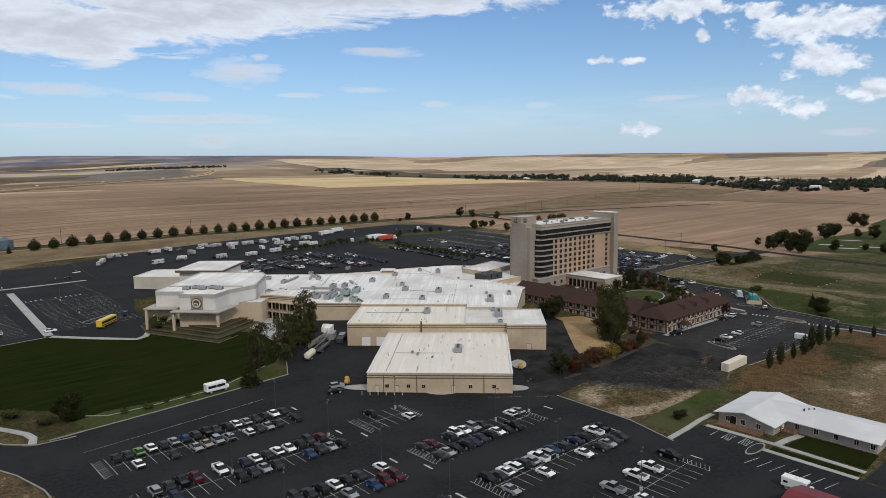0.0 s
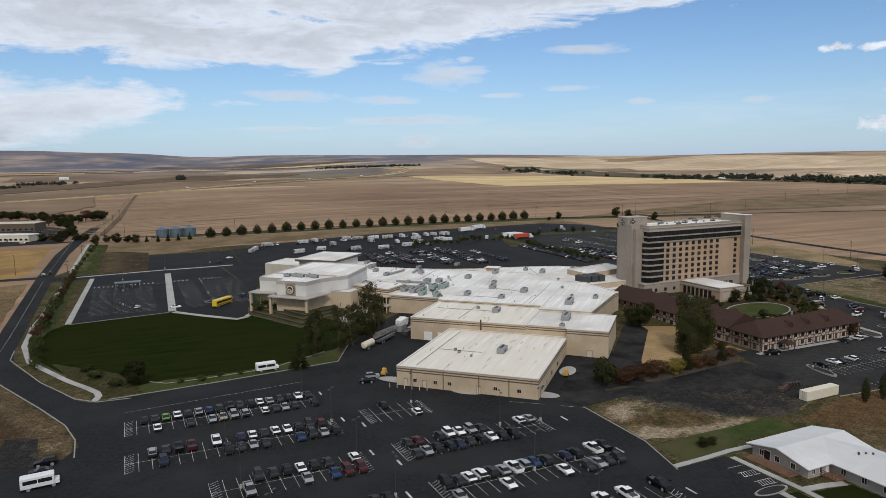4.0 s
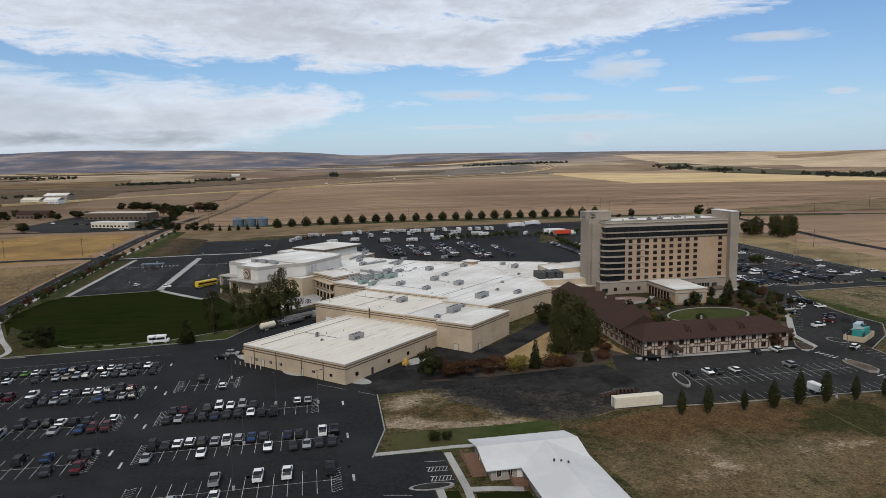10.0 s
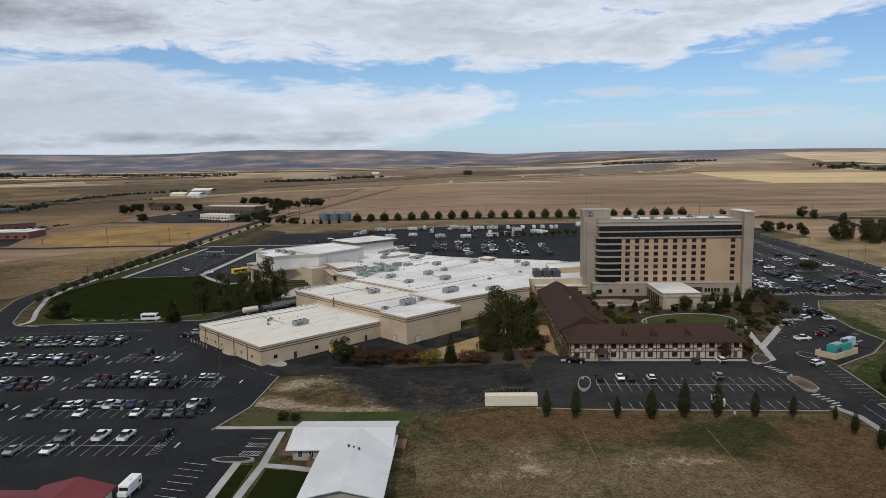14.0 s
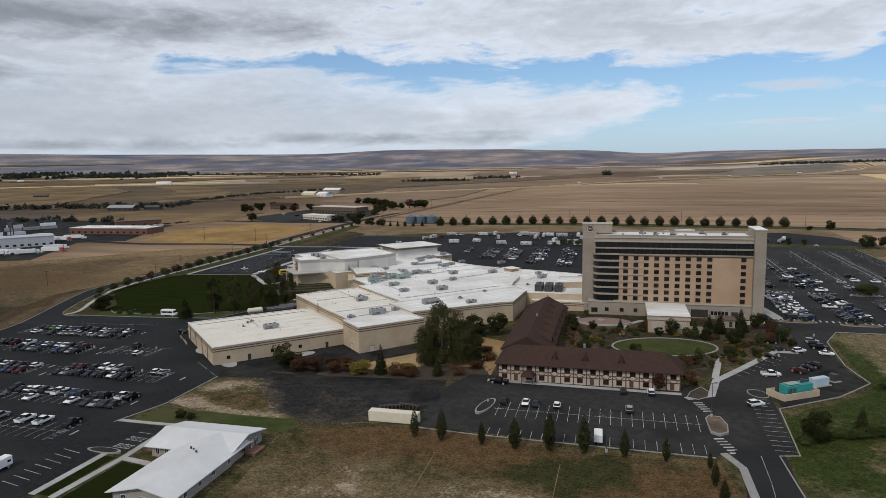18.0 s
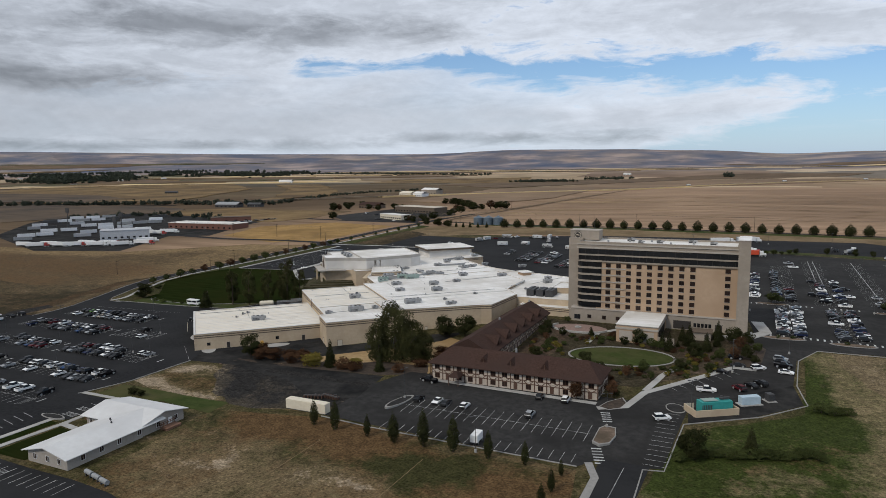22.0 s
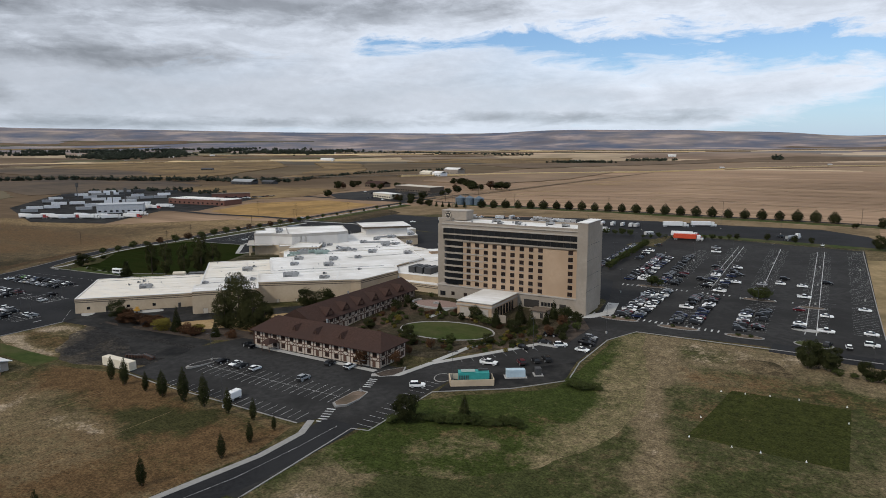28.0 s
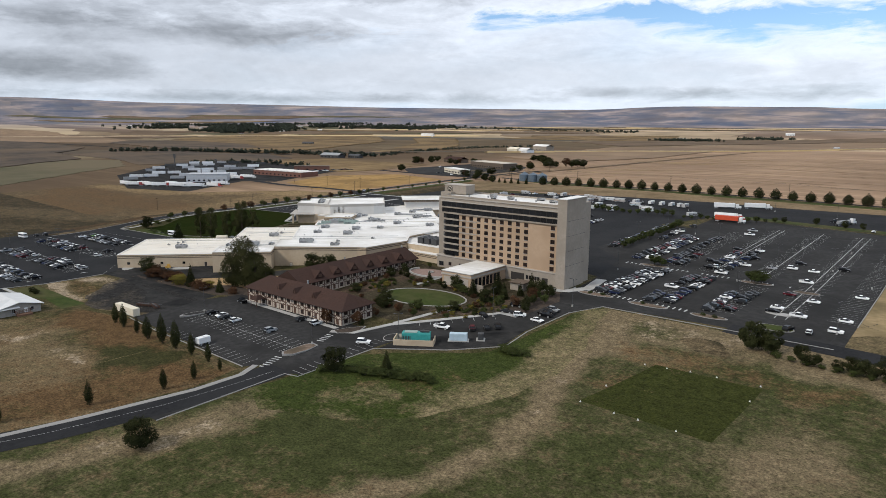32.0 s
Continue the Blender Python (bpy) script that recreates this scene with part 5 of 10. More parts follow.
def ring(bm, pts, d_out, d_in, z0, z1):
    """A closed band that follows the polygon, from d_in to d_out of it."""
    o, i = offset(pts, d_out), offset(pts, d_in)
    n = len(pts)
    V = [[bm.verts.new((x, y, z)) for x, y in q] for q, z in ((o, z0), (o, z1), (i, z1), (i, z0))]
    for k in range(n):
        j = (k + 1) % n
        for a, b in ((0, 1), (1, 2), (2, 3), (3, 0)):
            bm.faces.new((V[a][k], V[a][j], V[b][j], V[b][k]))
    return bm


def block(parent, pts, h, z0=0.0, wall="stucco_tan", bands=True, roof="roof_white", cap="roof_white", parapet=0.2, seam=None, trim="band_brown"):
    """One flat-roofed volume: wall, dark stripes, parapet with a pale coping, and the white membrane roof with its seams."""
    pts = ccw(pts)
    part("wall", prism(bmesh.new(), pts, z0, h - parapet), wall, parent)
    part("parapet", ring(bmesh.new(), pts, 0.0, -0.4, h - parapet, h), wall, parent)
    part("coping", ring(bmesh.new(), pts, 0.12, -0.48, h, h + 0.12), cap, parent)
    part("roof", prism(bmesh.new(), offset(pts, -0.41), h - parapet - 0.1, h - parapet + 0.06), roof, parent)
    if bands:
        for zb in (h - 0.75, h - 1.5):
            part("stripe", ring(bmesh.new(), pts, 0.06, -0.05, zb - 0.16, zb + 0.16), trim, parent)
    if seam:
        bm = bmesh.new()
        i = 0 if seam == "u" else 1
        lo, hi = min(p[1 - i] for p in pts), max(p[1 - i] for p in pts)
        at_ = lo + 2
        while at_ < hi - 1.5:
            cuts = sorted(p[i] + (q[i] - p[i]) * (at_ - p[1 - i]) / (q[1 - i] - p[1 - i]) for p, q in zip(pts, pts[1:] + pts[:1]) if (p[1 - i] > at_) != (q[1 - i] > at_))
            for c0, c1 in zip(cuts[::2], cuts[1::2]):
                if c1 - c0 > 4:
                    s = (c0 + 1, c1 - 1, at_, at_ + 0.22) if i == 0 else (at_, at_ + 0.22, c0 + 1, c1 - 1)
                    box(bm, *s, h - parapet + 0.05, h - parapet + 0.10)
            at_ += 2.6
        part("roof_seams", bm, "roof_seam", parent)


def door(parent, m, w=1.0, h=2.1, material="frame_dark", frame="hotel_trim"):
    """A door leaf in its frame, on a wall that faces -y of m."""
    d = part("door", B(-w / 2, w / 2, -0.06, 0.04, 0, h, m), material, parent)
    f = bmesh.new()
    for x in (-w / 2 - 0.08, w / 2):
        box(f, x, x + 0.08, -0.1, 0.04, 0, h, m)
    box(f, -w / 2 - 0.08, w / 2 + 0.08, -0.1, 0.04, h, h + 0.1, m)
    part("door_frame", f, frame, parent)
    return d


def window(parent, m, w, h, pane="glass_dark", frame="frame_dark", sill=None, mullions=1):
    """A window on a wall that faces -y of m: pane, frame, sill."""
    win = part("window", B(-w / 2, w / 2, -0.05, 0.02, 0, h, m), pane, parent)
    f = bmesh.new()
    t = 0.07
    for x in (-w / 2 - t, w / 2):
        box(f, x, x + t, -0.1, 0.02, -t, h + t, m)
    for z in (-t, h):
        box(f, -w / 2, w / 2, -0.1, 0.02, z, z + t, m)
    for k in range(1, mullions + 1):
        x = -w / 2 + w * k / (mullions + 1)
        box(f, x - 0.03, x + 0.03, -0.08, -0.04, 0, h, m)
    part("window_frame", f, frame, win)
    if sill:
        part("window_sill", B(-w / 2 - 0.15, w / 2 + 0.15, -0.2, 0.02, -0.2, -t - 0.005, m), sill, win)
    return win


def wall_pose(x0, y0, x1, y1, s, z):
    """The pose on the wall from (x0, y0) to (x1, y1), s metres along it, facing to the right of that way."""
    d = math.hypot(x1 - x0, y1 - y0)
    return pose(x0 + (x1 - x0) * s / d, y0 + (y1 - y0) * s / d, z, 0, 0, math.degrees(math.atan2(y1 - y0, x1 - x0)))


# the casino, which stands at 45 degrees to the rest: its own axes are u (away) and w (to the west)
TURNED = pose(0, 0, 0, 0, 0, 45)
casino = thing("casino_building", TURNED, "sprawling tan stucco casino with white flat membrane roofs", "building")
block(casino, [(194.5, -9), (243, -9), (243, 34.5), (194.5, 34.5)], 6.1, seam="u", cap="roof_seam", roof="roof_stained")
block(casino, [(241, -23.2), (267, -23.2), (267, 6), (243.05, 6), (243.05, -9.05), (241, -9.05)], 9.5, seam="w", cap="roof_seam")
block(casino, [(243.05, 6.05), (273, 6.05), (273, 50), (243.05, 50)], 9.3, seam="u", cap="roof_seam", roof="roof_stained")
block(casino, [(267.05, -14), (306, -18.5), (310, -20), (330, -3), (332, 11), (350, 29), (350, 62), (300, 62), (280, 50), (273.05, 50), (273.05, 6), (267.05, 6)], 10.2, seam="u")
block(casino, [(280, 50.1), (300, 62.1), (350, 62.1), (361, 62.1), (356, 76), (353, 90), (353, 122), (369, 124), (371, 160), (352, 160), (321.1, 138), (321.1, 106.4), (295, 106.4), (281, 75)], 9.2)
block(casino, [(330.1, -3.1), (353, -26), (383, -3), (384, 20), (374, 42), (362, 62), (350.1, 62), (350.1, 29), (332.1, 11)], 9.0, bands=False, seam="u")
block(casino, [(346, 160.1), (376, 160.1), (372, 187), (349, 187)], 9.0, wall="stucco_cream", bands=False)
# the events hall: a faceted white box over a tan base, with a grey band round its top
HALL = [(266, 124), (265.2, 108.5), (275.5, 106.5), (286.5, 99), (314, 103), (321, 107), (321, 138), (277, 138), (271.5, 136.5), (271.5, 124.6)]
block(casino, HALL, 15.8, wall="event_white", bands=False, cap="hall_band", parapet=0.4)
part("top_band", ring(bmesh.new(), ccw(HALL), 0.07, -0.05, 14.3, 15.78), "hall_band", casino)
part("base_cladding", ring(bmesh.new(), ccw(HALL), 0.1, -0.05, 0.0, 9.0), "stucco_tan", casino)
part("roof_step", B(284.5, 285.1, 104, 137, 15.4, 15.95), "hall_band", casino)
block(casino, [(336, 133.5), (364, 133.5), (364, 155.5), (336, 155.5)], 13.4, z0=8.5, wall="event_white", bands=False, parapet=0.3)
part("fascia", B(334, 366, 132, 157, 13.5, 14.7), "band_brown", casino)
part("roof", B(333.8, 366.2, 131.8, 157.2, 14.7, 14.95), "roof_white", casino)
block(casino, [(279, 94), (296, 94), (296, 98.9), (286.3, 98.8), (279, 103.8)], 9.6, wall="stucco_tan", bands=False, cap="hall_band")
block(casino, [(284, 78), (300, 76), (304, 92), (290, 98)], 11.0, z0=8.8, wall="stucco_tan", bands=True)
# raised ridges between the roof fields, and the diagonal walls on them
for (u0, w0, u1, w1, h) in ((273, 6, 330, 6.5, 10.35), (331, 11, 349, 28, 10.3), (300, 62, 306, 20, 10.2), (306, 20, 300, -17, 10.2), (350, 62, 350, 29, 10.3)):
    d = math.hypot(u1 - u0, w1 - w0)
    part("roof_ridge", B(0, d, -0.35, 0.35, 9.5, h - 0.05, pose(u0, w0, 0, 0, 0, math.degrees(math.atan2(w1 - w0, u1 - u0)))), "roof_seam", casino)
# thin flat canopies round the front of the events hall, on piers
for pts in ([(261.6, 126), (260.6, 105.6), (275.6, 102.6), (275.9, 106.0), (264.9, 108.2), (265.6, 126)], [(267.4, 140), (267.4, 126.2), (271.2, 126.2), (271.2, 137), (277, 138.4), (277, 140)]):
    part("canopy", prism(bmesh.new(), ccw(pts), 9.05, 9.55), "hall_band", casino, "thin flat grey entrance canopy")
for u, w in ((262.3, 106.6), (262.9, 125.2), (268.2, 139.2)):
    part("canopy_post", B(u - 0.5, u + 0.5, w - 0.5, w + 0.5, 0.5, 9.05), "stucco_tan", casino)
for k in range(5):
    window(casino, wall_pose(266, 124, 265.2, 108.5, 2.2 + 2.8 * k, 4.4), 2.2, 3.2, "glass_brown", "band_brown")
for k in range(3):
    part("wall_panel", B(0.0, 1.3, -0.12, 0.0, 9.6, 15.2, wall_pose(314, 103, 286.5, 99, 19 + k * 2.7, 0)), "hotel_grey", casino)
# round sign: a plain disc with a ring and a curved shape
sg = pose(265.2, 116.4, 12.3, 90, 0, -93)
bm = bmesh.new()
tube(bm, 0, 0, 0.0, 0.18, 2.15, n=28)
bm.transform(sg)
sign = part("sign", bm, "half_timber", casino, "round brown sign with a pale emblem")
for r0, r1, z, mat in ((1.85, 1.85, 0.22, "stucco_cream"), (1.3, 1.3, 0.26, "half_timber")):
    bm = bmesh.new()
    tube(bm, 0, 0, 0.0, z, r0, n=28)
    bm.transform(sg)
    part("sign_disc", bm, mat, sign)
bm = bmesh.new()
for k in range(5):
    box(bm, -1.0 + k * 0.35, -0.6 + k * 0.35, -0.45 + 0.25 * math.sin(k), 0.05 + 0.25 * math.sin(k), 0.25, 0.3)
box(bm, -0.9, 0.9, -0.85, -0.6, 0.25, 0.3)
bm.transform(sg)
part("emblem", bm, "stucco_cream", sign)
part("sign_panel", B(-2.6, 2.6, -0.12, 0.0, 9.6, 15.2, wall_pose(266, 124, 265.2, 108.5, 7.6, 0)), "hotel_grey", casino)
# doors, vents and dock openings of the kitchen and store wings
for s in (6, 12.5, 17, 31, 38):
    window(casino, wall_pose(194.5, 34.5, 194.5, -9, s, 1.6), 1.1, 1.0, "glass_brown", "stucco_cream")
for s in (3, 9, 26):
    door(casino, wall_pose(194.5, 34.5, 194.5, -9, s, 0.15), 1.1, 2.1, "stucco_cream", "band_brown")
for s in (5, 12, 20, 30, 40):
    (door if s in (12, 40) else window)(casino, wall_pose(194.5, -9, 243, -9, s, 0.15 if s in (12, 40) else 1.6), 1.1, 2.1 if s in (12, 40) else 1.0)
door(casino, wall_pose(241, -23.2, 267, -23.2, 5, 0.2), 1.8, 2.2, "stucco_cream", "band_brown")
door(casino, wall_pose(241, -9, 241, -23.2, 8, 0.2), 1.8, 2.2, "stucco_cream", "band_brown")
for s in (8, 16, 26, 34):
    door(casino, wall_pose(267, -14, 306, -18.5, s, 0.3), 1.1, 2.2, "stucco_cream", "band_brown")
for s in (7, 21):
    part("dock_door", B(-1.6, 1.6, -0.08, 0.05, 0.9, 4.2, wall_pose(243, 50, 243, 34.5, s if s < 14 else 12.5, 0)), "panel_white", casino, "white roll-up loading dock door")
for s in (3, 13, 24, 33):
    part("downpipe", B(-0.09, 0.09, -0.2, 0.0, 0.2, 5.6, wall_pose(194.5, 34.5, 194.5, -9, s + 2, 0)), "band_brown", casino)
# balcony wing beside the events hall
for k in range(5):
    for z in (0.6, 5.0):
        window(casino, wall_pose(295, 106.4, 281, 75, 15 + k * 4.0, z), 3.0, 2.5, "glass_dark", "band_brown", mullions=2)
m = wall_pose(295, 106.4, 281, 75, 0, 0)
part("balcony", B(12.5, 34.2, -2.6, -0.02, 4.2, 4.5, m), "stucco_cream", casino)
part("balcony_roof", B(12.0, 34.4, -2.9, -0.02, 8.3, 8.7, m), "stucco_tan", casino)
for k in range(6):
    part("balcony_post", B(12.6 + k * 4.2, 13.0 + k * 4.2, -2.5, -2.1, 0, 8.3, m), "stucco_tan", casino)
for z in (4.9, 5.3):
    part("balcony_rail", B(12.6, 34.0, -2.55, -2.45, z, z + 0.08, m), "frame_dark", casino)
part("stair", B(-4.2, 4.2, -1.0, 1.0, -0.15, 0.15, m @ pose(9.5, -1.4, 2.2, 0, -30, 0)), "stucco_cream", casino)
part("ladder", B(-0.3, 0.3, -0.12, 0.0, 5.8, 10.2, wall_pose(243, 34.4, 243, 6, 12, 0)), "half_timber", casino, "rusty steel roof ladder")
for k in range(6):
    part("roof_pipe", B(262, 292, 14 + k * 6.0, 14.14 + k * 6.0, 10.0, 10.12) if k < 1 else B(276 + k * 3, 276.14 + k * 3, 40, 49 + k, 9.4, 9.52), "steel", casino)


def rooftop_unit(m, a, b, h, style="steel", label="grey metal rooftop air conditioning unit"):
    """An air handler: curb, cabinet with panel joints, fan hood and intake louvres."""
    ob = thing("air_conditioner", m, label, "air conditioner", "rooftop units")
    part("curb", B(-a / 2 + 0.1, a / 2 - 0.1, -b / 2 + 0.1, b / 2 - 0.1, -0.3, 0.25), "steel_dark", ob)
    part("cabinet", B(-a / 2, a / 2, -b / 2, b / 2, 0.25, h, bevel=0.05), style, ob)
    hood = bmesh.new()
    prism(hood, [(a / 2, -b * 0.35), (a / 2 + 0.6, -b * 0.35), (a / 2 + 0.6, b * 0.35), (a / 2, b * 0.35)], h * 0.45, h * 0.9, 0.9)
    part("intake_hood", hood, style, ob)
    for k in range(max(1, int(a / 1.6))):
        x = -a / 2 + a * (k + 0.5) / max(1, int(a / 1.6))
        part("fan", tube(bmesh.new(), x, 0, h, h + 0.18, min(0.5, b * 0.34), n=12), "steel_dark", ob)
    for k in range(2):
        part("louvre", B(-a * 0.4, a * 0.1, -b / 2 - 0.04, -b / 2 + 0.02, 0.5 + k * 0.45, 0.72 + k * 0.45), "steel_dark", ob)
    return ob


U45 = lambda u, w, z, r=0: TURNED @ pose(u, w, z, 0, 0, r)
for u, w, a, b, h in ((327, 54, 4, 2.6, 1.9), (304, 35, 4, 2.6, 2.0), (300, 19.5, 4.4, 2.6, 2.0), (284, 25.5, 3.6, 2.2, 1.6), (281, -3.5, 6.5, 2.8, 2.2), (295, -12, 4, 1.8, 1.5), (345, 45, 4, 2.4, 1.8), (287, 41.5, 4.2, 2.2, 1.8), (300, 57, 6.5, 3, 2.4), (296, 60.5, 5, 2.4, 2.2), (317, 38, 3.2, 2, 1.5), (313, 5, 1.4, 1.2, 0.9), (296, -2, 1.2, 1.2, 1.0)):
    rooftop_unit(U45(u, w, 9.85), a, b, h, "steel_green" if w > 56 else "steel")
for u, w, a, b, h in ((256, -6.4, 5.5, 2.8, 2.4), (244.9, -6.8, 2.2, 1.6, 1.3), (264.5, -4.5, 2.2, 1.8, 1.4)):
    rooftop_unit(U45(u, w, 9.15), a, b, h)
for u, w, a, b, h in ((262, 21.7, 4.4, 2.4, 1.9), (265, 30, 1.4, 1.2, 1.0)):
    rooftop_unit(U45(u, w, 8.95), a, b, h)
for u, w, a, b, h in ((219, 8, 5, 2.4, 1.9), (214, 21, 0.9, 0.9, 0.8), (216, 23, 0.9, 0.9, 0.8), (211, 16, 0.7, 0.7, 0.6)):
    rooftop_unit(U45(u, w, 5.8), a, b, h)
for u, w, a, b, h in ((303, 90, 4, 2.4, 2.0), (290, 68, 4.5, 2.5, 2.2), (292, 73, 5, 2.4, 2.0), (298, 80, 4, 2.2, 2.0), (329, 99, 4, 2.2, 1.8), (350, 118, 5, 2.4, 2.0), (365, 128, 4, 2.2, 1.8), (340, 84, 4, 2, 1.7), (356, 92, 3.2, 2, 1.6), (372, 75, 4, 2.2, 1.7)):
    rooftop_unit(U45(u, w, 8.85), a, b, h)
for k in range(5):
    rooftop_unit(U45(279 + 1.5 * (k % 2), 112 + k * 3.6, 15.45), 2.2, 3.0, 1.4)
for u, w, a, b, h in ((360, 23.6, 4, 2.4, 2.2), (374, 10, 4, 2.4, 2.0), (366, 34, 3, 2, 1.6), (342, 12, 1.2, 1.2, 0.9)):
    rooftop_unit(U45(u, w, 8.65), a, b, h)
for k in range(3):
    rooftop_unit(pose(240.2 + k * 4.3, 239.6, 8.65, 0, 0, 90), 8.0, 3.4, 3.2, "steel_dark", "dark metal rooftop chiller with fans")
for u, w, a, b, h in ((298, 67.6, 5, 2.6, 2.4), (301.5, 62.8, 6, 2.6, 2.2), (315, 71, 4.6, 2.6, 2.2), (318, 66, 4.2, 2.4, 2.0), (286, 62, 5, 2.4, 2.2), (284, 54.6, 4.2, 2.2, 2.0), (304, 99, 3.4, 2.0, 1.6), (308, 94, 3.0, 2.0, 1.5), (339, 110, 3.6, 2.2, 1.8), (346, 87, 3.4, 2.0, 1.6), (312, 80, 3.0, 2.0, 1.5)):
    rooftop_unit(U45(u, w, 8.85), a, b, h, "steel" if w > 64 else "steel_green")
# sheet-metal ducts between the units, gas pipes and vent stacks
for u0, w0, u1, w1, h in ((289, 66, 300, 66, 1.1), (300, 66, 300, 82, 1.0), (292, 74, 300, 82, 0.9), (300, 82, 303, 90, 0.9), (301, 60, 312, 70, 1.0), (312, 70, 312, 86, 0.8), (286, 57, 297, 58, 1.1), (318, 60, 332, 66, 0.8), (330, 98, 345, 96, 0.8), (305, 92, 305, 99, 0.8), (338, 88, 350, 90, 0.8), (340, 118, 350, 122, 0.8)):
    d = math.hypot(u1 - u0, w1 - w0)
    part("roof_duct", B(0, d, -0.55, 0.55, 9.25, 9.3 + h, pose(u0, w0, 0, 0, 0, math.degrees(math.atan2(w1 - w0, u1 - u0))), bevel=0.05), "steel", casino, "boxed sheet-metal roof duct")
for u0, w0, u1, w1, z in ((197, 29, 240, 29, 6.0), (216, 14, 216, 28.5, 6.0), (246, 32, 271, 32, 9.2), (262, 22, 262, 46, 9.2), (276, 12, 326, 12, 10.1), (284, 26, 284, 46, 10.1), (300, 20, 304, 34, 10.1), (247, -6, 264, -5, 9.4), (312, 40, 346, 45, 10.1), (320, 78, 352, 80, 9.1), (328, 100, 350, 104, 9.1), (352, 24, 374, 34, 8.9)):
    d = math.hypot(u1 - u0, w1 - w0)
    part("roof_pipe", B(0, d, -0.06, 0.06, z, z + 0.16, pose(u0, w0, 0, 0, 0, math.degrees(math.atan2(w1 - w0, u1 - u0)))), "steel", casino)
vents = np.random.default_rng(8)
for k in range(30):
    u0, u1, w0, w1, z = ((200, 240, -5, 31, 5.9), (246, 270, 8, 48, 9.1), (277, 337, 10, 56, 10.0), (322, 351, 66, 126, 9.0))[(0, 1, 2, 2, 3, 3)[k % 6]]
    u, w = float(vents.uniform(u0, u1)), float(vents.uniform(w0, w1))
    part("vent_pipe", tube(bmesh.new(), u, w, z, z + float(vents.uniform(0.4, 0.8)), 0.11 + 0.07 * (k % 3), n=8), "steel", casino)
# dark ponding stains on the kitchen roof
bm = bmesh.new()
stain = np.random.default_rng(4)
for k in range(40):
    u, w = float(stain.uniform(197, 241)), float(stain.uniform(-6, 32))
    if k > 27:
        u, w = float(stain.uniform(246, 271)), float(stain.uniform(8, 47))
    l, t = float(stain.uniform(0.8, 3.4)), float(stain.uniform(0.1, 0.4))
    bm.faces.new([bm.verts.new((u + l * math.cos(q) * float(stain.uniform(0.7, 1.1)), w + t * math.sin(q) * float(stain.uniform(0.7, 1.2)), 5.99 if k < 28 else 9.19)) for q in (0, 0.7, 1.4, 2.1, 2.8, 3.5, 4.2, 4.9, 5.6)])
part("roof_stain", bm, "roof_dirt", casino, "grey ponding stains on the white roof")
# small lit box and penthouse on the lobby roof
part("penthouse", B(359, 364, 48, 54, 8.5, 10.4, bevel=0.05), "hotel_wall", casino)
part("penthouse_roof", B(358.2, 364.8, 47.2, 54.8, 10.4, 10.6), "roof_white", casino)
# the link between casino and hotel
block(casino, [(329, -8), (349, -30), (356, -22), (336, -1)], 6.5, wall="stucco_tan", bands=True)

# plant room block between the chillers and the hotel
block(casino, [tuple((TURNED.inverted() @ Vector((x, y, 0))).xy) for x, y in ((241.8, 234.7), (278, 249), (276, 265), (241.8, 248))], 6.5, wall="stucco_tan", bands=True)
block(casino, [tuple((TURNED.inverted() @ Vector((x, y, 0))).xy) for x, y in ((247, 245.5), (277, 252), (277, 268), (247, 262))], 11.4, wall="stucco_tan", bands=False)

# terraces below the events hall
for k in range(4):
    pts = [(108 - 6 * 0.7 + k * 1.6, 246 + k * 4), (122 + k * 1.2, 256 + k * 4), (136, 268 + k * 2), (136, 300), (112, 306), (96 + k * 1.2, 302), (91 + k * 1.2, 296), (89 + k * 2.6, 282 + k * 2.2)]
    plot_z = 0.6 + k * 0.85
    ob = thing("terrace_%s" % "abcd"[k], None, "stepped grass terrace held by a low stone edge", "terrace", kind="structure")
    part("soil", prism(bmesh.new(), ccw(pts), -0.5, plot_z), "terrace_grass", ob)
    part("stone_edge", ring(bmesh.new(), ccw(pts), 0.1, -0.25, plot_z - 0.35, plot_z + 0.06), "terrace_edge", ob)

# ---- the hotel tower ----
hotel = thing("hotel_tower", None, "ten-storey tan and grey hotel tower with dark glass bands", "building")
Y0, Y1, XA, XB = 222.5, 241.0, 262.5, 325.5
part("wall", B(272.5, XB, Y0, Y1, 8.2, 34.6), "hotel_wall", hotel)
part("west_wall", B(265.5, 272.5, Y0 + 4, Y1 - 4, 8.2, 34.6), "hotel_grey", hotel)
part("podium", B(XA, XB + 0.4, Y0 - 0.5, Y1 + 0.5, 0.0, 8.0), "hotel_grey", hotel)
part("cornice", B(XA - 0.2, XB + 0.5, Y0 - 0.8, Y1 + 0.8, 8.0, 8.5), "hotel_trim", hotel)
part("crown", B(XA + 2.0, XB, Y0 - 0.6, Y1 + 0.6, 33.1, 33.7), "hotel_trim", hotel)
part("crown", B(XA + 2.2, XB, Y0 - 0.45, Y1 + 0.45, 33.7, 34.7), "hotel_grey", hotel)
part("crown", B(XA + 2.0, XB, Y0 - 0.75, Y1 + 0.75, 34.7, 35.2), "hotel_trim", hotel)
RP = [(XA + 2.2, Y0 - 0.4), (XB, Y0 - 0.4), (XB, Y1 + 0.4), (XA + 2.2, Y1 + 0.4)]
part("parapet", ring(bmesh.new(), RP, 0, -0.4, 35.2, 36.0), "hotel_grey", hotel)
part("roof", prism(bmesh.new(), offset(RP, -0.41), 35.0, 35.3), "roof_white", hotel)
